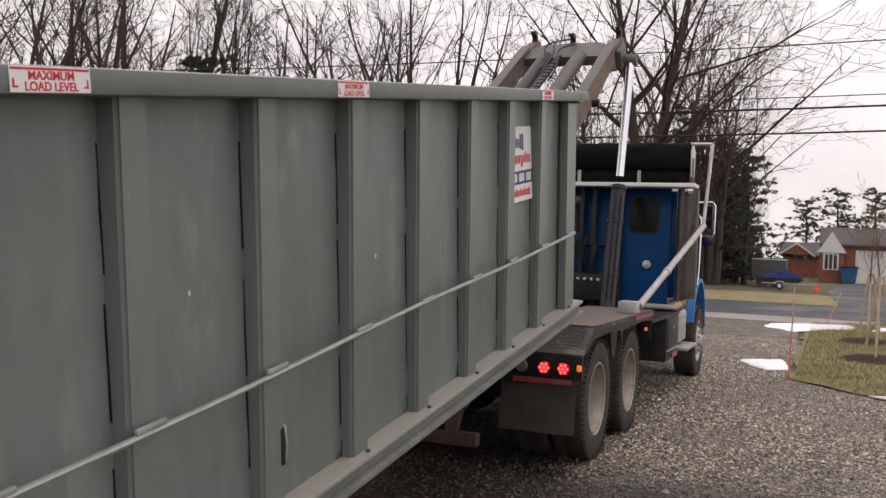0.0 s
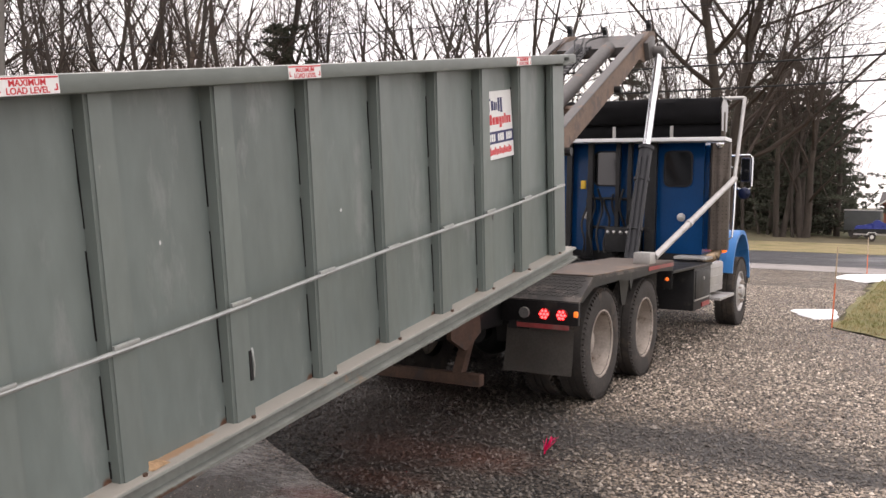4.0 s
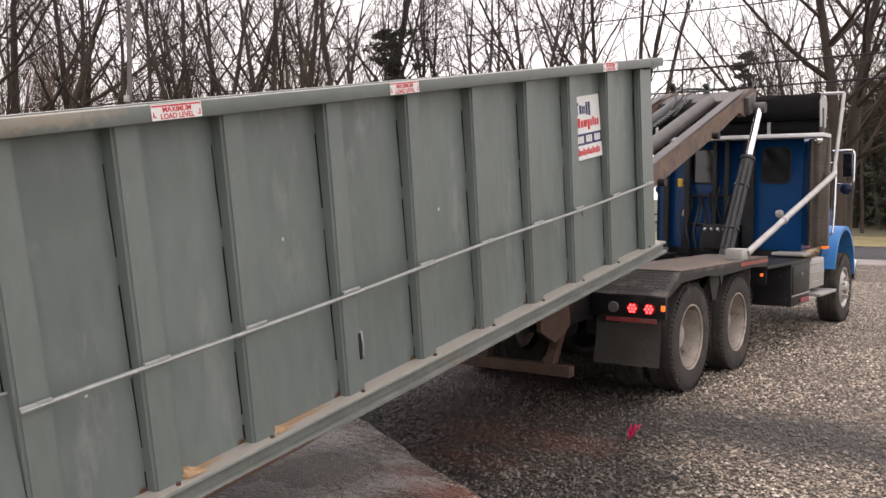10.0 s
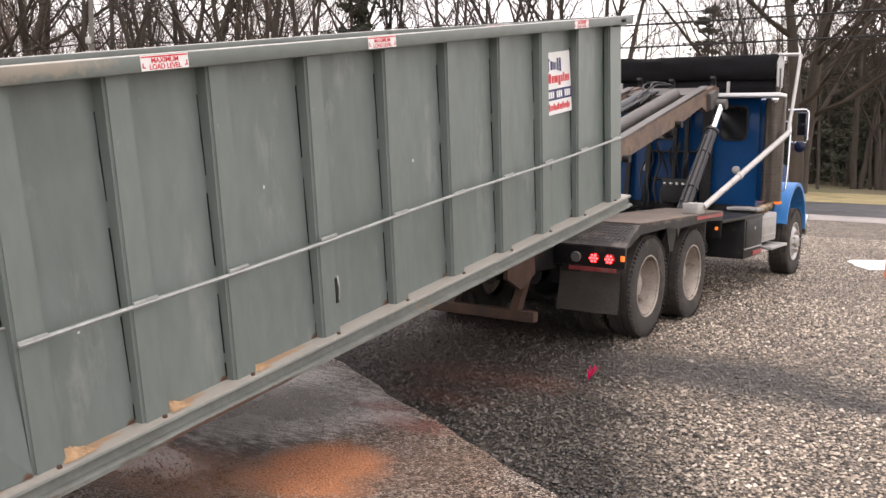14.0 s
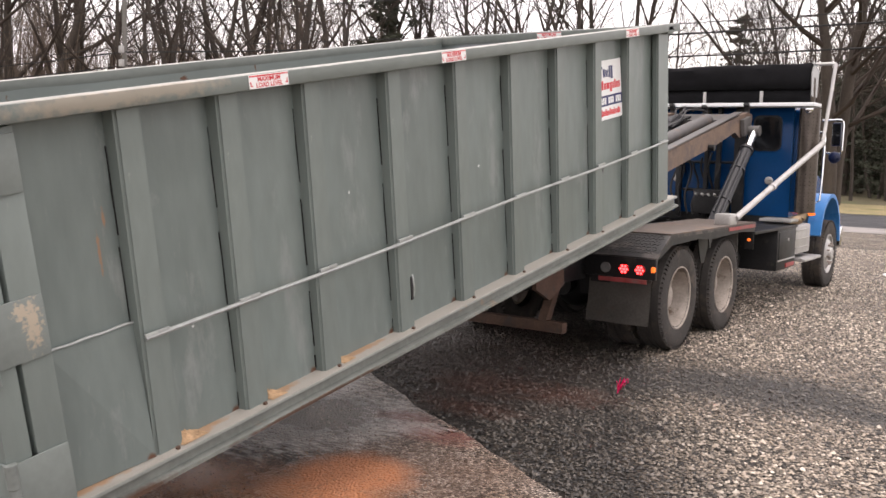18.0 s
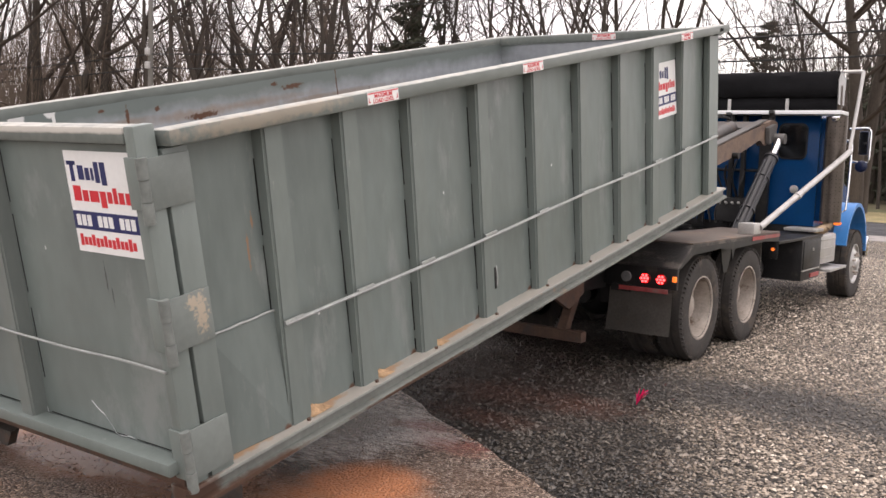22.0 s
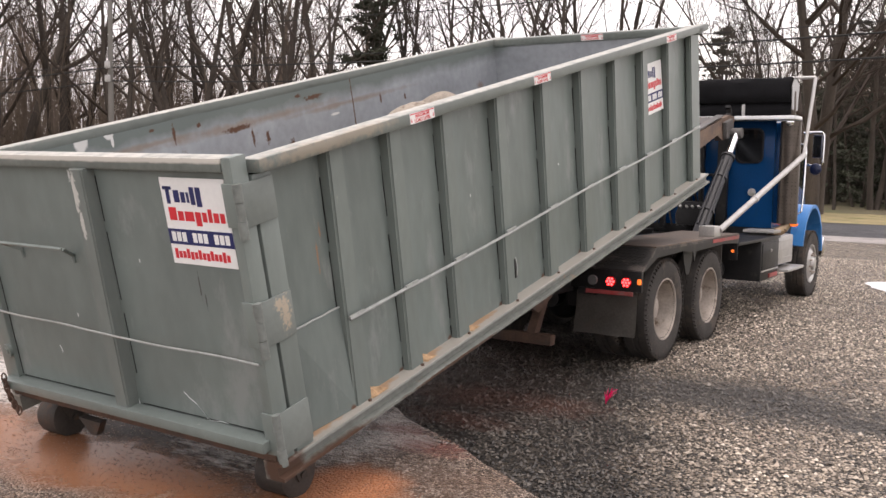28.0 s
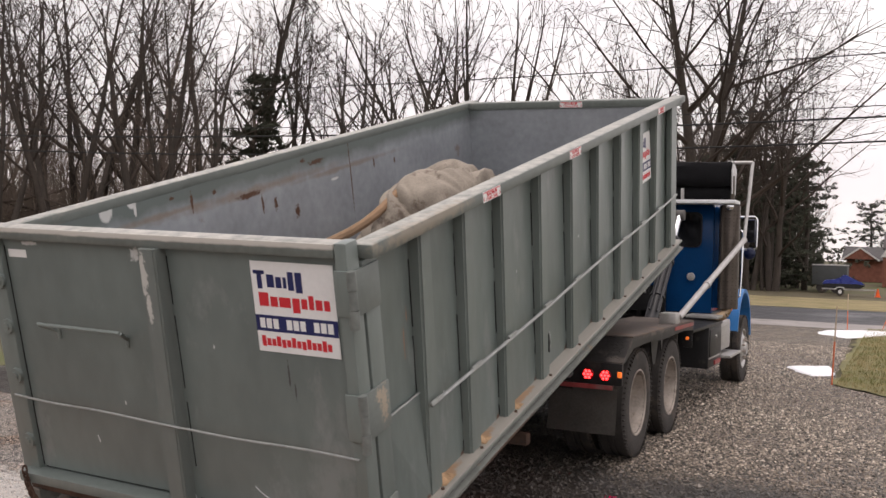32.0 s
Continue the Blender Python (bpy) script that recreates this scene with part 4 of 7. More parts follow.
def load_label(m, w=0.255, h=0.062):
    """A white sticker with a red edge and lettering."""
    bm = bmesh.new()
    box(bm, -w / 2, w / 2, -h / 2, h / 2, 0, 0.0015)
    lab = part("load_label", bm, M_WHITE, dumpster, "white and red load level sticker")
    lab.matrix_basis = m
    bm = bmesh.new()
    box(bm, -w / 2 + 0.003, w / 2 - 0.003, h / 2 - 0.009, h / 2 - 0.003, 0.0016, 0.0022)
    for s in (-1, 1):
        box(bm, s * (w / 2 - 0.010) - 0.003, s * (w / 2 - 0.010) + 0.003, -0.020, 0.002, 0.0016, 0.0022)
        box(bm, s * (w / 2 - 0.017) - 0.006, s * (w / 2 - 0.017) + 0.006, -0.020, -0.015, 0.0016, 0.0022)
    part("sticker_border", bm, M_RED, lab)
    lettering("sticker_text", "MAXIMUM", 0.030, M_RED, lab, pose(0, 0.0085, 0.002), 1.05)
    lettering("sticker_text", "LOAD LEVEL", 0.030, M_RED, lab, pose(0, -0.0175, 0.002), 1.02)


for y in (1.495, 3.03, 5.625):
    load_label(pose(1.2715, y + 0.012, TOP - 0.036, 90, 0, 90))
load_label(pose(0.1, FRONT - 0.047, TOP - 0.045, 90, 0, 0))


def company_sign(m, w, h, parent):
    """A white sign whose words are plain bars."""
    bm = bmesh.new()
    box(bm, -w / 2, w / 2, -h / 2, h / 2, 0, 0.002)
    sg = part("company_sign", bm, M_WHITE, parent, "white sign with navy and red bars")
    sg.matrix_basis = m
    def bars(mat_, rows):
        for x0, x1, y0, y1 in rows:
            b2 = bmesh.new()
            box(b2, -w / 2 + x0 * w, -w / 2 + x1 * w, -h / 2 + y0 * h, -h / 2 + y1 * h, 0.0022, 0.003)
            part("sign_bar", b2, mat_, sg)
    bars(M_NAVY, [(0.07, 0.13, 0.70, 0.90), (0.03, 0.17, 0.86, 0.90), (0.19, 0.28, 0.72, 0.86), (0.30, 0.37, 0.72, 0.84), (0.39, 0.43, 0.72, 0.84), (0.45, 0.52, 0.70, 0.90), (0.54, 0.62, 0.68, 0.90)])
    bars(M_RED, [(0.07, 0.19, 0.51, 0.66), (0.21, 0.30, 0.51, 0.62), (0.32, 0.46, 0.51, 0.62), (0.48, 0.57, 0.46, 0.62), (0.59, 0.66, 0.51, 0.62), (0.68, 0.74, 0.51, 0.66), (0.76, 0.84, 0.51, 0.62), (0.86, 0.93, 0.51, 0.62)])
    bars(M_NAVY, [(0.0, 1.0, 0.23, 0.41)])
    for i in range(11):
        if i not in (3, 7):
            b2 = bmesh.new()
            box(b2, -w / 2 + (0.05 + 0.083 * i) * w, -w / 2 + (0.115 + 0.083 * i) * w, -h / 2 + 0.265 * h, -h / 2 + 0.375 * h, 0.0032, 0.0038)
            part("sign_bar", b2, M_WHITE, sg)
    bars(M_RED, [(0.05 + 0.062 * i, 0.10 + 0.062 * i, 0.07 if i % 4 else 0.06, 0.15 if i % 3 else 0.18) for i in range(14)])


company_sign(pose(0.862, DOOR_Y - 0.004, 1.395, 90, 0, 0), 0.475, 0.46, dumpster)
company_sign(pose(skin_x(1.24) + 0.010, 5.452, 1.245, 90 - LEAN, 0, 90), 0.42, 0.47, dumpster)


# ---- what lies in the dumpster ----
M_TARP = mat("dirty_canvas", (0.27, 0.235, 0.195), 0.85, var=0.3, scale=5, grain=70, bump=0.35, dirt=(0.13, 0.10, 0.08), dirt_at=0.56, dirt_scale=4)
M_WOOD = mat("bark_stripped_wood", (0.24, 0.155, 0.095), 0.8, var=0.35, scale=10, grain=60, bump=0.4, stretch=(1, 0.2, 1))


def canvas_heap():
    """A crumpled canvas: a lumpy mound with puffed folds, sharp creases and a spill at its foot."""
    bm = bmesh.new()
    nu, nv = 220, 110
    ax1, ax2 = Vector((0.55, -0.45, 0.70)).normalized(), Vector((-0.70, -0.25, 0.66)).normalized()
    spill, lobe = Vector((-0.62, -0.68, 0.40)).normalized(), Vector((0.86, 0.1, 0.50)).normalized()
    rings = []
    for j in range(nv + 1):
        ph = math.pi / 2 * (1 - (j / nv) ** 0.9)
        row = []
        for i in range(nu):
            th = 2 * math.pi * i / nu
            d = Vector((math.cos(ph) * math.cos(th), math.cos(ph) * math.sin(th), math.sin(ph)))
            body = 1 / ((abs(d.x) / 0.62) ** 2.4 + (abs(d.y) / 0.88) ** 2.4 + (abs(d.z) / 1.30) ** 2.4) ** (1 / 2.4)
            body += 0.30 * math.exp(-((1 - d.dot(spill)) / 0.07)) + 0.26 * math.exp(-((1 - d.dot(lobe)) / 0.10))
            w = Vector((noise.noise(d * 1.9), noise.noise(d * 1.9 + Vector((5, 1, 3))), noise.noise(d * 1.9 + Vector((2, 8, 6)))))
            q = d + 0.60 * w
            f1 = abs(math.sin(6.0 * q.dot(ax1) + 1.0)) ** 0.6
            f2 = abs(math.sin(9.0 * q.dot(ax2) + 2.2 * noise.noise(q * 2.2))) ** 0.6
            f3 = abs(noise.noise(q * 6.5))
            low = 1 - d.z
            r = body + 0.22 * (f1 - 0.7) + (0.09 + 0.09 * low) * (f2 - 0.7) + (0.06 + 0.10 * low) * (f3 - 0.2)
            row.append(bm.verts.new(d * r))
            if j == 0:
                break
        rings.append(row)
    for i in range(nu):
        bm.faces.new((rings[0][0], rings[1][i], rings[1][(i + 1) % nu]))
    for a, b in zip(rings[1:], rings[2:]):
        for i in range(nu):
            k = (i + 1) % nu
            bm.faces.new((a[i], b[i], b[k], a[k]))
    return finish(bm, "canvas_sheet", M_TARP)


canvas = tagged(new("canvas_sheet", canvas_heap()), "crumpled dirty beige canvas sheet heaped in the dumpster", "tarp")
CANVAS_AT = pose(-0.10, 3.62, FLOOR + 0.03)
stick = tube("broken_branch", [Vector((0.02 * math.sin(i * 0.9), -0.9 + 0.15 * i, 0.03 * math.sin(i * 0.65))) for i in range(13)], 0.038, M_WOOD, None, "", 9)
tagged(stick, "stripped broken branch leaning on the canvas", "branch")
STICK_AT = pose(-0.50, 2.50, 1.10, 14, 0, -14)


# ---- the truck ----
truck = thing("roll_off_truck", "blue day-cab roll-off truck with tilting hoist, parked on gravel", "truck")


def tplate(name, x0, x1, y0, y1, z0, z1, material, label="", bevel=0.0, parent=None):
    return plate(name, x0, x1, y0, y1, z0, z1, material, label, bevel, parent or truck)


for x in (-0.43, 0.43):
    tplate("frame_rail", x - 0.045, x + 0.045, -2.0, 7.0, 0.70, 0.98, M_BLACK, "", 0.008)
for y in (-1.0, 0.68, 2.6, 4.2):
    tplate("cross_tube", -0.4, 0.4, y - 0.06, y + 0.06, 0.74, 0.92, M_BLACK, "", 0.01)


bm = bmesh.new()
rod(bm, (-0.01, 0, 0), (0.04, 0, 0), 0.017, 0.014, seg=6)
NUT = finish(bm, "lug_nut", M_RIM)


def wheel(x, y, s, z=0.51, R=0.512, W=0.27, deep=True, front=False):
    """A tyre with tread blocks and a dished rim; s is the outward side."""
    bm = bmesh.new()
    prof = [(-W * 0.42, R * 0.56), (-W * 0.5, R * 0.66), (-W * 0.5, R * 0.86), (-W * 0.46, R * 0.965), (-W * 0.40, R), (-W * 0.14, R), (-W * 0.12, R - 0.012), (-W * 0.08, R - 0.012), (-W * 0.06, R), (W * 0.06, R), (W * 0.08, R - 0.012), (W * 0.12, R - 0.012), (W * 0.14, R), (W * 0.40, R), (W * 0.46, R * 0.965), (W * 0.5, R * 0.86), (W * 0.5, R * 0.66), (W * 0.42, R * 0.56)]
    lathe(bm, prof, x, y, z, 64)
    for q in (-1, 1):
        for i in range(64):
            a = 2 * math.pi * i / 64
            c = Vector((x + q * W * 0.47, y + (R - 0.018) * math.cos(a), z + (R - 0.018) * math.sin(a)))
            d = Vector((0, math.cos(a), math.sin(a)))
            beam(bm, c - d * 0.014, c + d * 0.0175, 0.012, 0.022, up=(1, 0, 0))
    t = part("wheel", bm, M_TYRE, truck, "dusty black truck wheel", smooth=True)
    bm = bmesh.new()
    o = s * W * 0.5
    if deep:
        ring = [(o * 0.84, R * 0.59), (o * 0.96, R * 0.612), (o * 0.97, R * 0.585), (o * 0.85, R * 0.57), (o * 0.2, R * 0.55), (o * -0.35, R * 0.52), (o * -0.55, R * 0.46), (o * -0.45, R * 0.30), (o * -0.35, R * 0.24), (o * 0.15, R * 0.20), (o * 0.2, R * 0.15), (o * 0.2, 0.001)]
    else:
        ring = [(o * 0.84, R * 0.57), (o * 0.95, R * 0.585), (o * 0.95, R * 0.545), (o * 0.75, R * 0.52), (o * 0.70, R * 0.46), (o * 0.98, R * 0.36), (o * 1.02, R * 0.25), (o * 1.0, R * 0.19), (o * 1.3, R * 0.17), (o * 1.35, R * 0.10), (o * 1.35, 0.001)]
    lathe(bm, ring, x, y, z, 48)
    part("rim", bm, M_RIM if not front else M_ALU, t, "dirty aluminium rim")
    for i in range(10):
        a = 2 * math.pi * i / 10 + 0.2
        rr_ = R * (0.345 if deep else 0.30)
        ob = new("lug_nut", NUT)
        ob.parent = t
        ob.matrix_basis = pose(x + (o * -0.5 if deep else o * 1.0), y + rr_ * math.cos(a), z + rr_ * math.sin(a), 0, 0, 0 if s > 0 else 180)
    return t


for s in (1, -1):
    for y in (-0.12, 1.24):
        wheel(s * 1.04, y, s)
        wheel(s * 0.71, y, s)
    wheel(s * 1.06, 6.1, s, deep=False, front=True, W=0.29)
for y in (-0.12, 1.24, 6.1):
    bm = bmesh.new()
    rod(bm, (-1.0, y, 0.51), (1.0, y, 0.51), 0.075, seg=16)
    part("axle", bm, M_BLACK, truck)

# plate added over the frame rails to keep light from above out
tplate("shade_plate", -0.50, 0.50, -1.90, 3.9, 0.985, 1.0, M_BLACK, "black plate added over the frame to block light", 0.004)
# running gear added to fill and darken the space under the truck
for y in (-0.12, 1.24):
    bm = bmesh.new()
    bmesh.ops.create_uvsphere(bm, u_segments=18, v_segments=12, radius=0.24, matrix=Matrix.Translation((0.05, y + 0.02, 0.53)) @ Matrix.Diagonal((0.9, 1.0, 0.95, 1)))
    rod(bm, (0.05, y - 0.34, 0.56), (0.05, y + 0.34, 0.56), 0.10, 0.09, 16)
    part("differential", bm, M_BLACK, truck, "oily black axle differential")
for q in (-1, 1):
    bm = bmesh.new()
    prism(bm, [(-0.75, 0.62), (-0.1, 0.44), (0.56, 0.40), (1.22, 0.44), (1.9, 0.62), (1.9, 0.68), (1.22, 0.56), (0.56, 0.62), (-0.1, 0.56), (-0.75, 0.68)], lambda p, k: (q * 0.47 - 0.05 + 0.10 * k, p[0], p[1]))
    part("suspension_beam", bm, M_BLACK, truck, "greasy black suspension beam")
    for y in (-0.7, 0.56, 1.85):
        bm = bmesh.new()
        prism(bm, [(-0.14, 0.95), (0.14, 0.95), (0.07, 0.55), (-0.07, 0.55)], lambda p, k: (q * 0.47 - 0.06 + 0.12 * k, y + p[0], p[1]))
        part("spring_hanger", bm, M_BLACK, truck)
    bm = bmesh.new()
    rod(bm, (q * 0.62, 2.35, 0.62), (q * 0.62, 3.1, 0.62), 0.15, seg=20)
    part("air_tank", bm, M_BLACK, truck, "black cylindrical air tank")
    bm = bmesh.new()
    prism(bm, [(-1.98, 1.18), (-1.55, 1.18), (-1.45, 0.72), (-1.72, 0.60), (-1.98, 0.72)], lambda p, k: (q * 0.56 - 0.02 + 0.04 * k, p[0], p[1]))
    part("tail_plate", bm, M_BEAM, truck, "rusty tail plate of the frame")
bm = bmesh.new()
rod(bm, (0.05, 1.5, 0.58), (0.0, 4.2, 0.72), 0.06, seg=14)
part("drive_shaft", bm, M_BLACK, truck)
for s in (1, -1):
    x0, x1 = sorted((s * 0.50, s * 1.22))
    # fender: level deck, sloping back panel and skirt over the tandem
    bm = bmesh.new()
    prism(bm, [(2.14, 1.15), (-0.56, 1.15), (-0.86, 0.985), (-0.90, 0.96), (-0.90, 0.945), (-0.84, 0.965), (-0.55, 1.125), (2.14, 1.125)], lambda p, k: ((x0, x1)[k], p[0], p[1]))
    part("rear_fender", bm, M_TREAD, truck, "dusty black tread-plate fender over the tandem wheels")
    tplate("deck_plate", x0 + 0.01, x1 - 0.004, -0.545, 2.13, 1.152, 1.166, M_DECK, "muddy brown deck plate", 0.004)
    bm = bmesh.new()
    prism(bm, [(-0.56, 1.125), (-0.88, 0.95), (-0.80, 0.95), (-0.52, 1.055), (0.20, 1.075), (0.52, 1.05), (0.56, 0.94), (0.62, 1.05), (1.6, 1.075), (2.10, 1.05), (2.14, 1.125)], lambda p, k: (s * (1.205 + 0.012 * k), p[0], p[1]))
    part("fender_skirt", bm, M_BLACK, truck)
    tplate("reflector_tape", s * 1.221 - 0.003, s * 1.221 + 0.003, 1.15, 2.12, 1.105, 1.145, M_TAPE, "faded red and white reflective tape")
    bm = bmesh.new()
    for i in range(26):
        for j in range(7):
            cx = x0 + 0.05 + (x1 - x0 - 0.1) * (i + 0.5 * (j % 2)) / 26
            f = (j + 0.5) / 7
            cy, cz = -0.56 - 0.30 * f, 1.152 - 0.165 * f
            d = Vector((0.016 * (1 if (i + j) % 2 else -1), -0.013, -0.007))
            beam(bm, Vector((cx, cy, cz)) - d, Vector((cx, cy, cz)) + d, 0.005, 0.003)
    tagged(part("tread_pattern", bm, M_TREAD, truck), kind="stuff")
    # light panel
    panel = tplate("light_panel", x0, x1, -0.905, -0.86, 0.755, 0.95, M_BLACK, "black tail-light panel", 0.008)
    for cx, rr, mt, nm in ((0.73, 0.05, M_LENS, "reverse_lamp"), (0.917, 0.052, M_REDLENS, "brake_lamp"), (1.074, 0.052, M_REDLENS, "brake_lamp")):
        bm = bmesh.new()
        lathe(bm, [(0.0, rr), (0.016, rr), (0.022, rr * 0.9), (0.024, 0.002)], 0, 0, 0, 24)
        lamp = part(nm, bm, mt, truck)
        lamp.matrix_basis = pose(s * cx, -0.905, 0.842, 0, 0, -90)
        if nm == "brake_lamp":
            for q in range(7):
                bm = bmesh.new()
                a = 2 * math.pi * q / 6
                px, pz = (0.031 * math.cos(a), 0.031 * math.sin(a)) if q < 6 else (0, 0)
                bmesh.ops.create_uvsphere(bm, u_segments=10, v_segments=6, radius=0.0125)
                dl = part("diode", bm, M_BRAKE, lamp)
                dl.matrix_basis = pose(0.024, px, pz)
    bm = bmesh.new()
    box(bm, s * 1.20 - 0.018, s * 1.20 + 0.018, -0.925, -0.86, 0.83, 0.88, 0.008)
    part("side_marker", bm, M_AMBER, panel, "lit amber side marker")
    tplate("tape_strip", s * 0.90 - 0.24, s * 0.90 + 0.24, -0.912, -0.904, 0.715, 0.755, M_TAPE, "faded red reflective strip")
    tplate("plate_holder", s * 0.68 - 0.10, s * 0.68 + 0.10, -0.91, -0.90, 0.70, 0.765, M_BLACK)
    # mud flap
    bm = bmesh.new()
    g = [[bm.verts.new((s * (0.56 + 0.62 * i / 10), -0.895 - 0.05 * (j / 8) ** 2 - 0.012 * math.sin(i * 0.9 + j * 0.3) * (j / 8), 0.73 - 0.40 * j / 8)) for i in range(11)] for j in range(9)]
    for j in range(8):
        for i in range(10):
            bm.faces.new((g[j][i], g[j][i + 1], g[j + 1][i + 1], g[j + 1][i]))
    bmesh.ops.solidify(bm, geom=bm.faces[:], thickness=0.012)
    part("mud_flap", bm, M_FLAP, truck, "dusty black rubber mud flap")
    bm = bmesh.new()
    box(bm, *sorted((s * 0.56, s * 1.08)), 1.93, 1.945, 0.36, 1.12)
    part("front_mud_flap", bm, M_FLAP, truck)
    # tarp arm socket
    bm = bmesh.new()
    box(bm, s * 1.12 - 0.09, s * 1.12 + 0.09, 1.22, 1.46, 1.166, 1.285, 0.012)
    part("arm_socket", bm, M_ALU, truck, "dull white arm pivot housing")
    # tarp gantry arm
    bm = bmesh.new()
    rod(bm, (s * 1.20, 1.42, 1.232), (s * 1.45, 4.15, 2.13), 0.036, seg=16)
    bmesh.ops.create_uvsphere(bm, u_segments=14, v_segments=8, radius=0.042, matrix=Matrix.Translation((s * 1.45, 4.15, 2.13)))
    arm = part("tarp_arm", bm, M_PIPE, truck, "grimy silver tarp gantry pipe")
    bm = bmesh.new()
    rod(bm, (s * 1.45, 4.15, 2.13), (s * 1.49, 4.44, 3.20), 0.024, seg=12)
    rod(bm, (s * 1.49, 4.44, 3.20), (s * 1.16, 4.40, 3.20), 0.022, seg=12)
    part("upper_pipe", bm, M_ALU, arm)
    bm = bmesh.new()
    rod(bm, (s * 1.293, 2.43, 1.563), (s * 1.298, 2.49, 1.582), 0.046, seg=14)
    part("arm_clamp", bm, M_ALU, arm)
    # tool box and tank
    bm = bmesh.new()
    box(bm, min(s * 0.62, s * 1.2), max(s * 0.62, s * 1.2), 3.20, 4.08, 0.485, 1.01, 0.012)
    tb = part("tool_box", bm, M_BLACK, truck, "black steel tool box under the deck")
    bm = bmesh.new()
    box(bm, min(s * 1.2, s * 1.212), max(s * 1.2, s * 1.212), 3.25, 4.03, 0.63, 0.98, 0.006)
    part("tool_box_door", bm, M_BLACK, tb)
    bm = bmesh.new()
    rod(bm, (s * 1.212, 3.64, 0.87), (s * 1.225, 3.64, 0.87), 0.022, seg=14)
    part("box_latch", bm, M_ALU, tb)
    bm = bmesh.new()
    box(bm, *sorted((s * 1.2, s * 1.214)), 3.22, 4.06, 0.605, 0.622, 0.003)
    part("trim_strip", bm, M_ALU, tb, "bright aluminium strip")
    bm = bmesh.new()
    box(bm, *sorted((s * 0.60, s * 1.215)), 2.15, 4.10, 1.012, 1.05, 0.006)
    part("box_lid", bm, M_BLACK, tb, "black steel lid under the deck")
    # marker lamp on a drop bracket between deck and tool box
    bm = bmesh.new()
    box(bm, *sorted((s * 1.10, s * 1.205)), 2.14, 2.152, 0.84, 1.125, 0.004)
    bracket = part("lamp_bracket", bm, M_BLACK, truck)
    bm = bmesh.new()
    rod(bm, (s * 1.15, 2.14, 0.95), (s * 1.15, 2.125, 0.95), 0.02, 0.018, seg=14)
    part("marker_lamp", bm, M_AMBER, bracket, "lit amber marker lamp")
    bm = bmesh.new()
    prism(bm, [(0.40, 1.10), (0.74, 1.10), (0.70, 0.94), (0.63, 0.80), (0.53, 0.80), (0.46, 0.94)], lambda p, k: (s * (1.13 + 0.012 * k), p[0], p[1]))
    part("fender_bracket", bm, M_BLACK, truck, "dusty black fender bracket between the wheels")
    bm = bmesh.new()
    box(bm, min(s * 1.2, s * 1.216), max(s * 1.2, s * 1.216), 3.6, 4.0, 0.51, 0.56)
    part("reflector", bm, M_TAPE, tb)
    bm = bmesh.new()
    box(bm, min(s * 0.72, s * 1.17), max(s * 0.72, s * 1.17), 4.15, 5.0, 0.62, 1.02, 0.03)
    tk = part("battery_box", bm, M_ALU, truck, "dull aluminium battery box")
    for z in (0.70, 0.82, 0.94):
        bm = bmesh.new()
        box(bm, min(s * 1.17, s * 1.178), max(s * 1.17, s * 1.178), 4.2, 4.95, z, z + 0.02, 0.003)
        part("box_ridge", bm, M_ALU, tk)
    for z in (0.53,):
        bm = bmesh.new()
        box(bm, min(s * 1.02, s * 1.30), max(s * 1.02, s * 1.30), 4.25, 5.15, z, z + 0.04, 0.01)
        part("step", bm, M_ALU, truck, "dull aluminium step")
    bm = bmesh.new()
    box(bm, min(s * 0.78, s * 1.2), max(s * 0.78, s * 1.2), 3.8, 4.2, 1.08, 1.12, 0.01)
    part("side_ledge", bm, M_ALU, truck)
    # exhaust stack with a perforated guard
    bm = bmesh.new()
    lathe_x = s * 1.235
    rod(bm, (lathe_x, 4.30, 1.20), (lathe_x, 4.30, 2.60), 0.135, seg=28)
    st = part("exhaust_guard", bm, M_STACK, truck, "heat-browned perforated stack guard")
    bm = bmesh.new()
    rod(bm, (lathe_x, 4.26, 2.66), (lathe_x, 4.24, 3.0), 0.06, seg=20)
    part("stack_tip", bm, M_STACK, st)
    bm = bmesh.new()
    rod(bm, (lathe_x, 4.28, 1.20), (lathe_x - s * 0.03, 4.24, 1.12), 0.065, seg=14)
    rod(bm, (lathe_x - s * 0.03, 4.24, 1.12), (lathe_x - s * 0.2, 4.15, 1.02), 0.065, seg=14)
    part("exhaust_elbow", bm, M_BRASS, st, "heat-tanned exhaust elbow")
    bm = bmesh.new()
    bmesh.ops.create_uvsphere(bm, u_segments=16, v_segments=10, radius=0.055, matrix=Matrix.Translation((lathe_x + s * 0.02, 4.13, 2.58)) @ Matrix.Diagonal((1, 0.7, 1, 1)))
    part("stack_lamp", bm, M_CHROME, st, "small round chrome work lamp")
    bm = bmesh.new()
    for i in range(26):
        for q in range(7):
            a = -0.6 - 0.42 * q
            p = Vector((lathe_x + 0.134 * math.cos(a), 4.30 + 0.134 * math.sin(a), 1.27 + 0.050 * i))
            d = Vector((math.cos(a), math.sin(a), 0))
            rod(bm, p, p + d * 0.003, 0.006, seg=5)
    tagged(part("perforation", bm, M_GAP, st), kind="stuff")
    rail = [(1.24, 4.75, 2.30), (1.31, 4.74, 2.30), (1.345, 4.73, 2.26), (1.35, 4.72, 2.18), (1.345, 4.70, 1.60), (1.335, 4.68, 1.36), (1.26, 4.66, 1.30)]
    tube("grab_rail", [Vector((s * p[0], p[1], p[2])) for p in rail], 0.014, M_CHROME, truck, "polished grab rail")
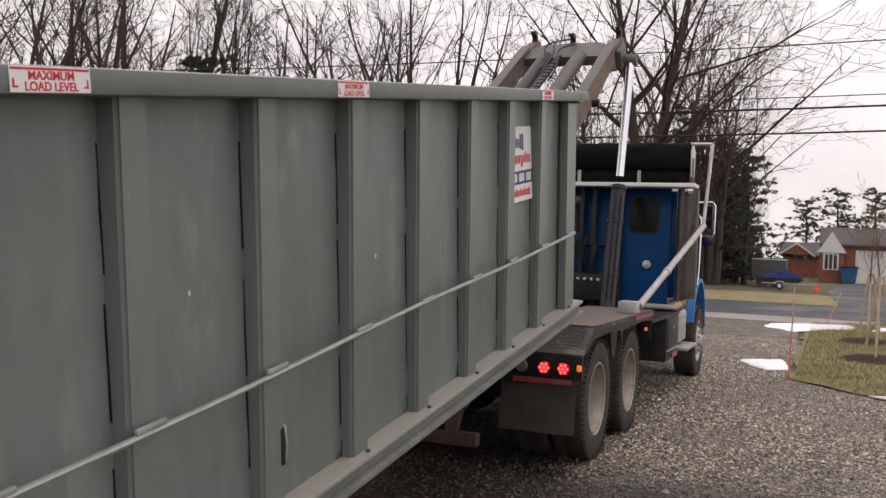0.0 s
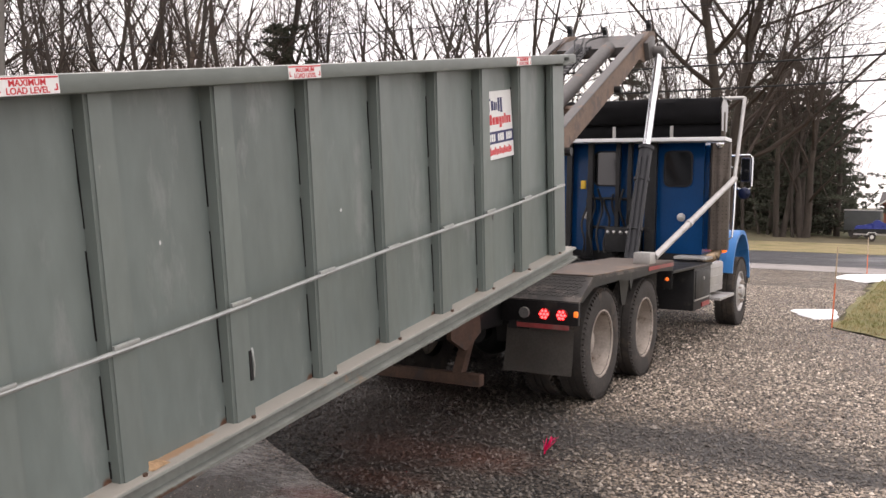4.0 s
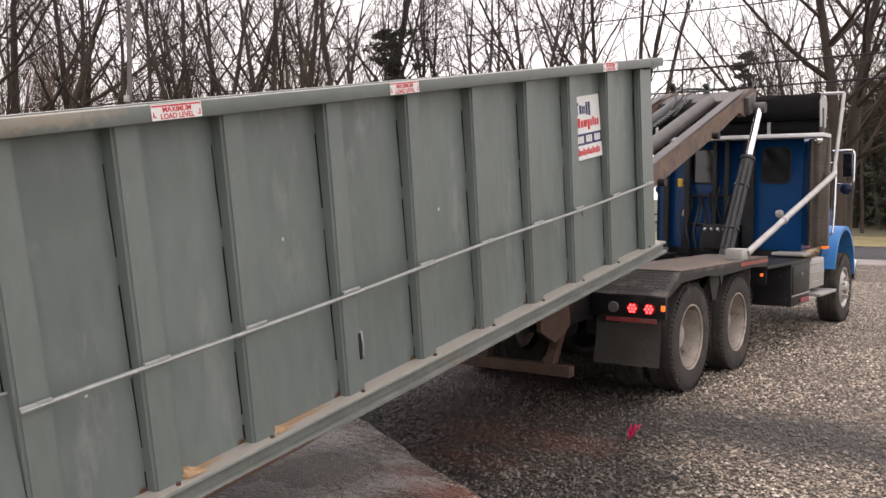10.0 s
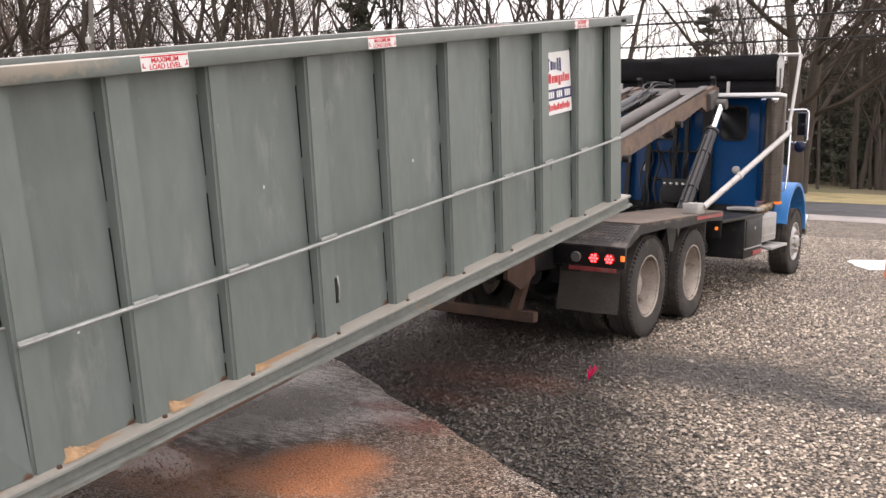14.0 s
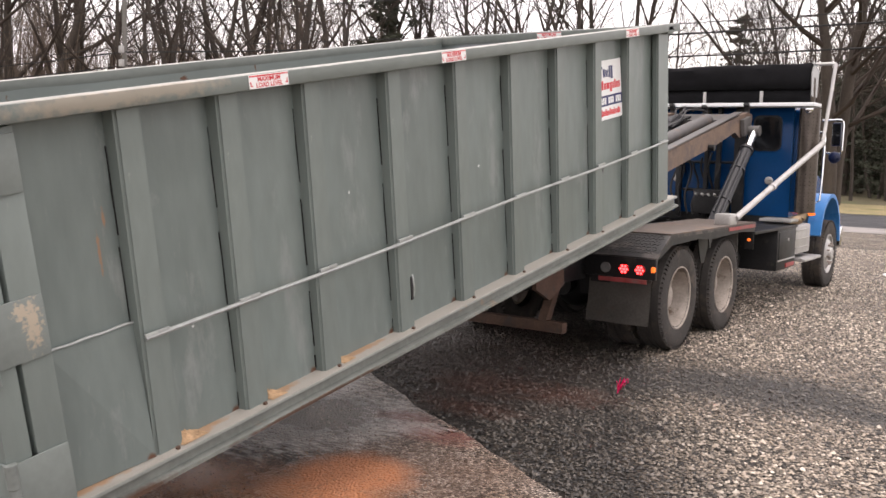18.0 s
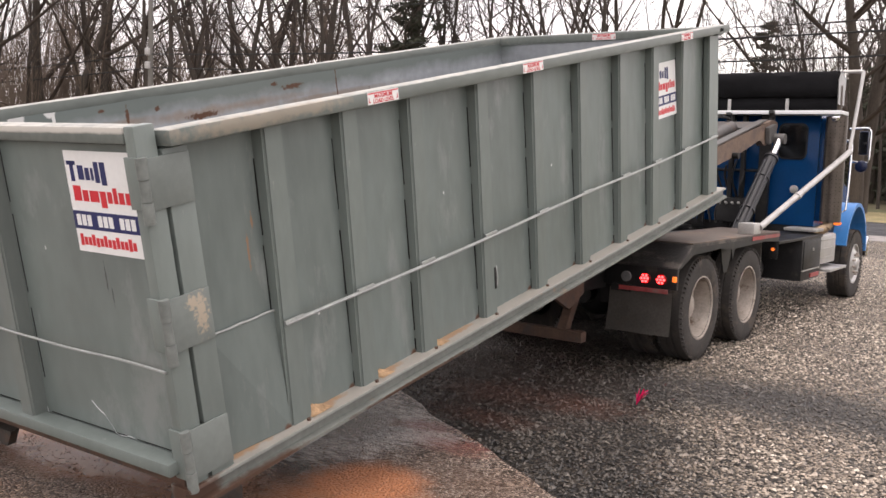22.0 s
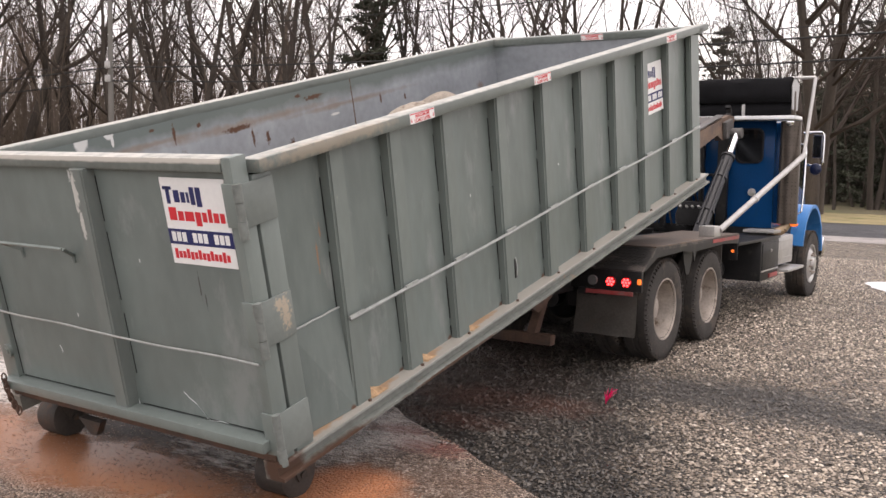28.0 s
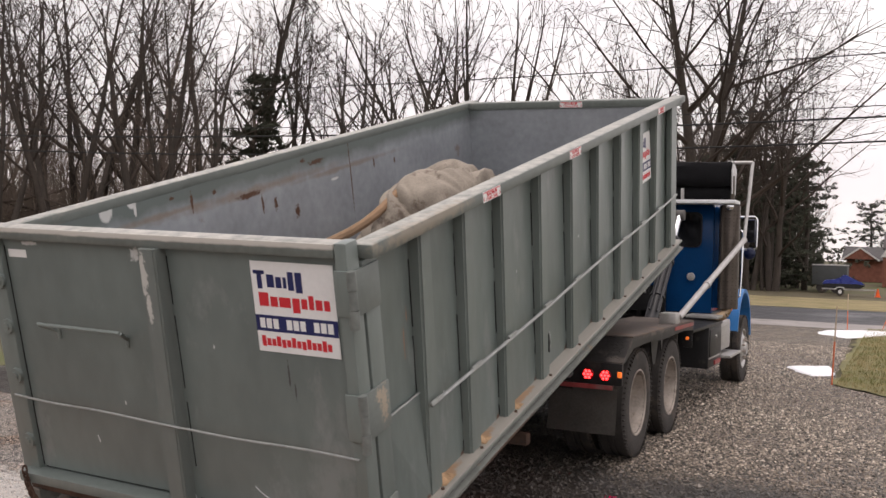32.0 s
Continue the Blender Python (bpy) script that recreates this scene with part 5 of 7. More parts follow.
    # mirror: two heads inside a bent bright bracket
    loop = [(1.16, 2.49), (1.38, 2.50), (1.42, 2.495), (1.445, 2.47), (1.45, 2.42), (1.445, 2.06), (1.43, 2.02), (1.36, 2.01), (1.20, 2.03)]
    mirror = tube("mirror_bracket", [Vector((s * p[0], 5.35, p[1])) for p in loop], 0.013, M_CHROME, truck, "bent bright mirror bracket")
    bm = bmesh.new()
    box(bm, s * 1.36 - 0.065, s * 1.36 + 0.065, 5.33, 5.40, 2.12, 2.46, 0.025)
    head = part("mirror_head", bm, M_NAVYSHELL, mirror, "dark blue mirror shell")
    bm = bmesh.new()
    box(bm, s * 1.36 - 0.055, s * 1.36 + 0.055, 5.322, 5.329, 2.14, 2.44)
    part("mirror_glass", bm, M_GLASS, head)
    bm = bmesh.new()
    bmesh.ops.create_uvsphere(bm, u_segments=16, v_segments=8, radius=0.085, matrix=Matrix.Translation((s * 1.36, 5.30, 1.96)) @ Matrix.Diagonal((1, 0.5, 1, 1)))
    part("round_mirror", bm, M_NAVYSHELL, mirror, "round convex mirror in a dark shell")
    # front fender
    bm = bmesh.new()
    out = []
    for i in range(17):
        a = math.pi * (0.02 + 0.90 * i / 16)
        out.append((6.12 + 0.68 * math.cos(a), 0.62 + 0.80 * math.sin(a)))
    inn = [(6.12 + (p[0] - 6.12) * 0.93, 0.62 + (p[1] - 0.62) * 0.93) for p in out[::-1]]
    xa, xb = sorted((s * 0.76, s * 1.20))
    prism(bm, out + inn, lambda p, k: ((xa, xb)[k], p[0], p[1]))
    bmesh.ops.bevel(bm, geom=[e for e in bm.edges if len(e.link_faces) == 2 and e.calc_face_angle(0) > 1.2 and abs(e.verts[0].co.x - e.verts[1].co.x) < 0.01], offset=0.02, segments=2, affect="EDGES")
    ff = part("front_fender", bm, M_LBLUE, truck, "light blue rounded front fender")
    bm = bmesh.new()
    bmesh.ops.create_uvsphere(bm, u_segments=18, v_segments=8, radius=1.0, matrix=Matrix.Translation((s * 1.04, 5.487, 1.13)) @ Matrix.Diagonal((0.075, 0.02, 0.032, 1)))
    part("fender_marker", bm, M_AMBER, ff, "lit amber marker lamp")

# cab
bm = bmesh.new()
prism(bm, [(4.40, 1.12), (4.40, 2.56), (4.47, 2.66), (5.4, 2.70), (5.72, 2.62), (6.0, 1.95), (6.0, 1.12)], lambda p, k: ((-1.07, 1.07)[k], p[0], p[1]))
bmesh.ops.bevel(bm, geom=[e for e in bm.edges if abs(e.verts[0].co.x) > 1 and abs(e.verts[0].co.x - e.verts[1].co.x) < 0.01], offset=0.07, segments=4, affect="EDGES")
for v in bm.verts:
    if v.co.y > 4.7:
        v.co.x *= 1 - 0.10 * min(1.0, (v.co.y - 4.7) / 0.9)
cab = part("cab", bm, M_BLUE, truck, "glossy blue steel cab")
bm = bmesh.new()
prism(bm, [(6.0, 1.0), (6.0, 1.86), (6.4, 1.84), (7.5, 1.66), (7.62, 1.5), (7.62, 0.85), (6.0, 0.85)], lambda p, k: ((-0.72, 0.72)[k], p[0], p[1]))
bmesh.ops.bevel(bm, geom=[e for e in bm.edges if abs(e.verts[0].co.x - e.verts[1].co.x) < 0.01 and e.verts[0].co.z > 1.4], offset=0.06, segments=3, affect="EDGES")
part("hood", bm, M_BLUE, truck, "blue engine hood")
tplate("front_bumper", -1.05, 1.05, 7.6, 7.72, 0.5, 0.85, M_CHROME, "", 0.03)
tplate("cab_sill", -1.0, 1.0, 4.42, 5.9, 0.98, 1.13, M_BLACK, "", 0.02)


def rear_window(cx):
    bm = bmesh.new()
    out = []
    w, h, r = 0.175, 0.225, 0.08
    for k, (sx, sz) in enumerate(((1, 1), (-1, 1), (-1, -1), (1, -1))):
        for i in range(6):
            a = math.pi / 2 * (k + i / 5)
            out.append((sx * (w - r) + r * math.cos(a), sz * (h - r) + r * math.sin(a)))
    prism(bm, [(p[0] * 1.12, p[1] * 1.10) for p in out], lambda p, k: (cx + p[0], 4.399 - 0.014 * k, 2.27 + p[1]))
    fr = part("rear_window", bm, M_BLACK, cab, "dark rear cab window in a rubber seal")
    bm = bmesh.new()
    prism(bm, out, lambda p, k: (cx + p[0], 4.386 - 0.004 * k, 2.27 + p[1]))
    part("window_glass", bm, M_GLASS, fr)


for x in (0.655, -0.34):
    rear_window(x)
for x in (0.715, -0.62):
    bm = bmesh.new()
    lathe(bm, [(0, 0.055), (0.03, 0.055), (0.035, 0.045), (0.037, 0.002)], 0, 0, 0, 20)
    lp = part("work_lamp", bm, M_ALU, cab, "round chrome work lamp")
    lp.matrix_basis = pose(x, 4.40, 1.615, 0, 0, -90)
for x in (0.32, 0.02, -0.15):
    bm = bmesh.new()
    box(bm, x - (0.075 if x > 0.1 else 0.03), x + (0.075 if x > 0.1 else 0.03), 4.26, 4.34, 1.05, 2.69, 0.008)
    part("gantry_post", bm, M_BLACK, truck)
for x in (-0.55, -0.86):
    tplate("gantry_post", x - 0.04, x + 0.04, 4.27, 4.34, 1.05, 2.69, M_BLACK, "", 0.008)
valves = tplate("valve_block", -0.28, 0.2, 4.16, 4.36, 1.12, 1.46, M_BLACK, "greasy black hydraulic valve block", 0.015)
for i in range(5):
    bm = bmesh.new()
    rod(bm, (-0.22 + 0.09 * i, 4.15, 1.38), (-0.22 + 0.09 * i, 4.10, 1.40), 0.018, seg=10)
    part("valve_fitting", bm, M_PIPE, valves)
M_YELLOW = mat("yellow_fitting", (0.55, 0.36, 0.04), 0.5, var=0.2, bump=0.05)
tplate("air_fitting", -0.66, -0.60, 4.20, 4.27, 1.98, 2.10, M_YELLOW, "yellow air line fitting", 0.01)
for z in (1.45, 1.85):
    bm = bmesh.new()
    rod(bm, (-0.5, 4.33, z), (0.32, 4.33, z), 0.02, seg=8)
    part("gantry_bar", bm, M_BLACK, truck)
for i in range(7):
    tube("hydraulic_hose", [Vector((-0.62 + 0.11 * i + 0.03 * math.sin(k * 0.7 + i), 4.26 - 0.05 * math.sin(k * 0.45 + i * 0.6), 1.1 + (0.062 + 0.006 * (i % 3)) * k)) for k in range(13)], 0.016, M_BLACK, truck, "black rubber hydraulic hose")

# tarp roll on its gantry
gantry = tplate("gantry_tray", -1.30, 1.34, 4.05, 4.45, 2.62, 2.67, M_TRAY, "bright white tray", 0.008)


def tarp_bundle(z, r, sq, sag=0.0):
    bm = bmesh.new()
    n, m_ = 40, 22
    loops = []
    for i in range(n + 1):
        x = -1.25 + 2.50 * i / n
        lp_ = []
        for j in range(m_):
            a = 2 * math.pi * j / m_
            rr = r * (1 + 0.13 * noise.noise(Vector((x * 2.2, math.cos(a) * 1.4, math.sin(a) * 1.4 + z * 7))) + 0.05 * noise.noise(Vector((x * 7, math.cos(a) * 4, math.sin(a) * 4)))) * (1 + sag * abs(math.sin(2 * a)) ** 2)
            lp_.append(bm.verts.new((x, 4.24 + rr * 0.95 * math.cos(a), z + rr * sq * math.sin(a))))
        loops.append(lp_)
    for a, b in zip(loops, loops[1:]):
        for j in range(m_):
            k = (j + 1) % m_
            bm.faces.new((a[j], a[k], b[k], b[j]))
    bm.faces.new(loops[0])
    bm.faces.new(loops[-1][::-1])
    return part("tarp_roll", bm, M_CLOTH, gantry, "rolled black mesh tarp")


tarp_bundle(3.02, 0.165, 1.0, 0.22)
tarp_bundle(2.765, 0.105, 0.92)
for x in (-0.95, -0.17, 0.62):
    bm = bmesh.new()
    box(bm, x - 0.022, x + 0.022, 4.122, 4.139, 2.67, 2.83, 0.004)
    part("tarp_strap", bm, M_PIPE, gantry)
bm = bmesh.new()
prism(bm, [(4.1, 2.75), (4.4, 2.75), (4.44, 3.1), (4.2, 3.2), (4.06, 3.05)], lambda p, k: (1.27 + 0.012 * k, p[0], p[1]))
part("tarp_end_plate", bm, M_LENS, gantry)

# under-ride beam behind the axles
bm = bmesh.new()
beam(bm, (-0.75, -1.32, 0.29), (0.53, -1.32, 0.29), 0.10, 0.10, bevel=0.01)
br = part("under_ride_beam", bm, M_BEAM, truck, "rust-brown under-ride beam")
for x in (-0.4, 0.3):
    bm = bmesh.new()
    beam(bm, (x, -1.32, 0.28), (x, -1.02, 0.78), 0.09, 0.09, bevel=0.008)
    part("beam_hanger", bm, M_BEAM, br)

# hoist: turns about a pin at the tail of the frame
PIVOT = Vector((0, -1.94, 1.1))
PIN_Y, PIN_Z = 5.70, -0.02
bm = bmesh.new()
for x in (-0.52, 0.52):
    prism(bm, [(-0.1, 0.02), (-0.1, 0.24), (4.6, 0.22), (5.85, 0.20), (6.05, 0.14), (6.05, 0.08), (5.9, -0.08), (5.5, -0.08), (5.3, 0.03), (4.6, 0.0)], lambda p, k: (x - 0.045 + 0.09 * k, p[0], p[1]))
hoist = part("hoist_frame", bm, M_BROWN, truck, "rust-brown tilting hoist rails")
hoist.matrix_basis = Matrix.Translation(PIVOT)
for x in (-0.52, 0.52):
    bm = bmesh.new()
    box(bm, x - 0.055, x + 0.055, 0.3, 5.6, 0.235, 0.25, 0.004)
    part("wear_strip", bm, M_HOIST, hoist, "polished grey wear strip")
bm = bmesh.new()
prism(bm, [(-0.47, 5.30), (0.47, 5.30), (0.47, 5.62), (0.34, 5.78), (-0.34, 5.78), (-0.47, 5.62)], lambda p, k: (p[0], p[1], 0.10 + 0.09 * k))
part("head_plate", bm, M_HOIST, hoist, "worn grey head plate")
for x in (-0.2, 0.2):
    bm = bmesh.new()
    rod(bm, (x, 0.8, 0.19), (x, 2.3, 0.19), 0.095, seg=22)
    rod(bm, (x, 2.3, 0.19), (x, 2.42, 0.19), 0.105, seg=22)
    rod(bm, (x, 2.42, 0.19), (x, 5.3, 0.19), 0.082, seg=20)
    part("winch_cylinder", bm, M_DARK if x < 0 else M_HOIST, hoist, "long grey winch cylinder")
for x, y in ((-0.52, 5.88), (0.0, 5.72), (0.52, 5.88)):
    bm = bmesh.new()
    prism(bm, [(0.0, 0.0), (0.12, 0.0), (0.15, 0.10), (0.12, 0.18), (0.06, 0.20), (0.045, 0.17), (0.085, 0.14), (0.09, 0.09), (0.04, 0.06)], lambda p, k: (x - 0.03 + 0.06 * k, y - 0.02 + p[0], 0.12 + p[1]))
    part("hook", bm, M_BLACK, hoist)
bm = bmesh.new()
rod(bm, (-0.76, PIN_Y, PIN_Z), (0.76, PIN_Y, PIN_Z), 0.045, seg=16)
for s in (1, -1):
    rod(bm, (s * 0.63, PIN_Y, PIN_Z), (s * 0.77, PIN_Y, PIN_Z), 0.07, seg=18)
    box(bm, s * 0.60 - 0.03, s * 0.60 + 0.03, PIN_Y - 0.2, PIN_Y + 0.1, -0.06, 0.16, 0.01)
part("lift_pin", bm, M_HOIST, hoist, "greasy steel lift pin")
for i in range(26):
    bm = bmesh.new()
    box(bm, -0.035, 0.035, 2.6 + 0.1 * i, 2.68 + 0.1 * i, 0.235, 0.27, 0.008)
    part("chain_link", bm, M_BLACK, hoist)
for y in (0.9, 2.0, 3.6):
    bm = bmesh.new()
    box(bm, -0.47, 0.47, y - 0.05, y + 0.05, 0.03, 0.10, 0.008)
    part("hoist_cross_bar", bm, M_BROWN, hoist)
for y in (2.6, 4.3):
    bm = bmesh.new()
    rod(bm, (0.565, y, 0.02), (0.64, y, 0.02), 0.04, seg=18)
    part("guide_roller", bm, M_BLACK, hoist)
for k, (x, y0, y1) in enumerate(((-0.05, 4.6, 5.75), (0.07, 4.4, 5.6), (-0.12, 4.8, 5.7))):
    bm = bmesh.new()
    p = Vector((x, y0, 0.25))
    for q in range(8):
        n = Vector((x + 0.04 * math.sin(q * 1.1 + k), y0 + (y1 - y0) * (q + 1) / 8, 0.25 + 0.11 * math.sin(math.pi * (q + 1) / 8)))
        rod(bm, p, n, 0.012, seg=6)
        p = n
    part("winch_cable", bm, M_BLACK, hoist, "slack dark winch cable")
# lift cylinders: barrels turn on the frame, rods slide out to the pin
barrels, rams = [], []
for s in (1, -1):
    bm = bmesh.new()
    rod(bm, (0, 0, -0.08), (0, 0, 1.45), 0.080, seg=22)
    for z in (0.38, 1.0, 1.40):
        rod(bm, (0, 0, z), (0, 0, z + 0.04), 0.094, seg=22)
    rod(bm, (0.07, -0.07, 0.1), (0.07, -0.07, 1.30), 0.013, seg=8)
    rod(bm, (-0.02, -0.095, 0.1), (-0.02, -0.095, 1.27), 0.013, seg=8)
    barrels.append((s, part("lift_cylinder", bm, M_DARK, truck, "dark grey hydraulic lift cylinder")))
    bm = bmesh.new()
    rod(bm, (0, 0, 0), (0, 0, -1.45), 0.046, seg=22)
    rams.append((s, part("lift_ram", bm, M_CHROME, truck, "bright chrome cylinder rod")))


# ---- trees ----
M_BARK = mat("grey_brown_bark", (0.062, 0.051, 0.043), 0.9, var=0.4, scale=3, grain=25, bump=0.5, rand=0.2, stretch=(1, 1, 0.3))
M_TWIG = mat("twig_bark", (0.055, 0.042, 0.034), 0.9, var=0.25, scale=2, grain=12, bump=0.0, rand=0.15)
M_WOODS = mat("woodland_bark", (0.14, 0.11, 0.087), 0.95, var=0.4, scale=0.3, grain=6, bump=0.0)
M_NEEDLE = mat("pine_needles", (0.040, 0.044, 0.028), 0.8, var=0.45, scale=1.2, grain=10, bump=0.0, rand=0.2)


class Tubes:
    def __init__(self):
        self.v, self.f = [], []

    def tube(self, pts, radii, sides):
        base = len(self.v)
        for k, (p, r) in enumerate(zip(pts, radii)):
            d = (pts[min(k + 1, len(pts) - 1)] - pts[max(k - 1, 0)]).normalized()
            a = d.orthogonal().normalized()
            b = d.cross(a)
            for i in range(sides):
                t = 2 * math.pi * i / sides
                self.v.append(tuple(p + (a * math.cos(t) + b * math.sin(t)) * r))
        for k in range(len(pts) - 1):
            for i in range(sides):
                j = (i + 1) % sides
                self.f.append((base + k * sides + i, base + k * sides + j, base + (k + 1) * sides + j, base + (k + 1) * sides + i))

    def mesh(self, name, material):
        me = bpy.data.meshes.new(name)
        me.from_pydata(self.v, [], self.f)
        me.materials.append(material)
        me.shade_smooth()
        return me


def bare_tree(seed, H, r0, stems=1, fork=0.3, spread=0.5, kids=(13, 7, 5), lean_to=(0.10, 0.26), reach=1.0, thin=0.011, stout=0.5, rise=1.0):
    """A leafless tree: the trunk's tubes and the crown's."""
    rnd = random.Random(seed)
    wood, crown = Tubes(), Tubes()

    def rv(k):
        return Vector((rnd.uniform(-k, k), rnd.uniform(-k, k), rnd.uniform(-k, k)))

    def grow(p, d, length, r, level):
        n = (9, 6, 4, 2)[level]
        pts, rad = [p.copy()], [r]
        for i in range(n):
            d = (d + rv((0.07, 0.15, 0.22, 0.28)[level]) + Vector((0, 0, rise * (0.03, 0.09, 0.06, 0.03)[level]))).normalized()
            p = p + d * (length / n)
            pts.append(p.copy())
            rad.append(max(thin, r * (1 - 0.88 * (i + 1) / n)))
        (wood if level == 0 else crown).tube(pts, rad, (8, 5, 4, 3)[level])
        if level == 3:
            return
        m = kids[level]
        for k in range(m):
            f = (fork if level == 0 else 0.22) + (1 - (fork if level == 0 else 0.22)) * (k + rnd.random()) / m
            i = min(int(f * n), n - 1)
            q = pts[i].lerp(pts[i + 1], f * n - i)
            dd = (pts[i + 1] - pts[i]).normalized()
            side = dd.orthogonal().normalized()
            side.rotate(Matrix.Rotation(rnd.uniform(0, 6.283), 3, dd))
            w = spread * rnd.uniform(0.7, 1.5) * (1.15 - 0.4 * f)
            nd = (dd + side * w * 1.4).normalized()
            rr = rad[i] * (stout if level == 0 else stout + 0.02) * rnd.uniform(0.55, 1.0)
            ll = length * (0.42 * reach, 0.5, 0.45)[level] * rnd.uniform(0.6, 1.15) * (1.15 - 0.55 * f)
            grow(q, nd, ll, rr, level + 1)

    for s in range(stems):
        a = 6.283 * s / stems + rnd.random()
        lean = 0.0 if stems == 1 else rnd.uniform(*lean_to)
        grow(Vector((0.25 * math.cos(a) * (stems > 1), 0.25 * math.sin(a) * (stems > 1), -0.15)), Vector((lean * math.cos(a), lean * math.sin(a), 1)).normalized(), H * rnd.uniform(0.88, 1.05), r0, 0)
    return wood, crown


KINDS = [
    bare_tree(11, 17, 0.26, 1, 0.30, 0.45),
    bare_tree(12, 18, 0.24, 2, 0.30, 0.46, (12, 8, 6)),
    bare_tree(13, 16, 0.22, 4, 0.22, 0.42, (9, 7, 5)),
    bare_tree(14, 19, 0.34, 1, 0.20, 0.66, (20, 10, 7)),
    bare_tree(15, 15, 0.17, 1, 0.42, 0.38, (10, 6, 4)),
    bare_tree(26, 17.5, 0.36, 2, 0.13, 0.86, (22, 10, 6), (0.04, 0.14), 1.85, 0.011, 0.52, 0.6),
    bare_tree(31, 14, 0.10, 1, 0.22, 0.42, (16, 7, 4)),
    bare_tree(32, 12, 0.085, 3, 0.20, 0.40, (10, 6, 4)),
    bare_tree(43, 15, 0.19, 4, 0.30, 0.50, (7, 4, 3), (0.18, 0.52), 1.1, 0.013, 0.62, 0.5),
    bare_tree(44, 15, 0.28, 2, 0.18, 0.75, (9, 6, 3), (0.10, 0.34), 1.6, 0.013, 0.66, 0.55),
    bare_tree(45, 14, 0.18, 3, 0.28, 0.60, (7, 5, 3), (0.12, 0.45), 1.3, 0.013, 0.62, 0.5),
]
KIND_MESH = [(w.mesh("trunk", M_BARK), c.mesh("crown", M_TWIG)) for w, c in KINDS]
EYE = Vector((4.3, -9.1, 0))


def spot(az, d):
    """The place d metres from the viewing side, az degrees to the left of straight ahead."""
    a = radians(az)
    return EYE.x - d * math.sin(a), EYE.y + d * math.cos(a)


def tree(az, d, kind, scale, turn, label):
    x, y = spot(az, d)
    t = thing("tree", label, "tree", "bare trees across the road", pose(x, y, 0, 5 * math.sin(turn * 1.7), 5 * math.sin(turn * 2.9), turn))
    for nm, me in zip(("trunk", "crown"), KIND_MESH[kind]):
        ob = new(nm, me)
        ob.parent = t
        ob.matrix_basis = Matrix.Diagonal((scale, scale, scale, 1))
    return t


for az, d, k, sc, tn in ((38.4, 50, 3, 0.95, 20), (33.4, 50, 10, 1.1, 200), (31.6, 52, 8, 1.0, 15), (29.4, 55, 10, 1.1, 140), (27.6, 52, 9, 0.95, 10), (25.6, 50, 8, 1.1, 95), (23.4, 52, 8, 1.12, 300), (20.6, 60, 4, 0.9, 40), (17.7, 62, 4, 0.85, 190)):
    tree(az, d, k, sc, tn, "tall bare forked tree with grey-brown bark behind the road")
rnd = random.Random(77)
az = 35.4
while az < 64:
    if abs(az - 38.2) > 1.0:
        k = rnd.choice((9, 8, 4, 10, 4, 1, 10, 9))
        tree(az, rnd.uniform(46, 60), k, rnd.uniform(0.95, 1.2), rnd.uniform(0, 360), "bare forked woodland tree with grey-brown bark behind the road")
    az += rnd.choice((1.0, 1.5, 2.0, 2.6))
tree(12.0, 48, 5, 1.05, 45, "large bare spreading tree with many limbs across the road")
tree(7.7, 58, 9, 0.85, 120, "bare spreading tree in front of the pines across the road")
tree(9.0, 58, 1, 0.8, 210, "bare forked tree beside dark pines across the road")
for az, d, k, sc, tn in ((5.4, 72, 6, 0.8, 10), (6.8, 66, 7, 0.95, 120), (8.3, 58, 6, 0.95, 200), (9.8, 62, 7, 1.1, 40), (11.0, 56, 6, 1.0, 290), (13.4, 60, 7, 1.1, 150), (15.2, 64, 6, 1.0, 75), (16.3, 66, 6, 0.95, 330), (18.9, 66, 7, 1.0, 240)):
    tree(az, d, k, sc, tn, "slender twiggy bare tree behind the road")
tree(14.2, 58, 0, 0.85, 260, "slim bare tree behind the road")


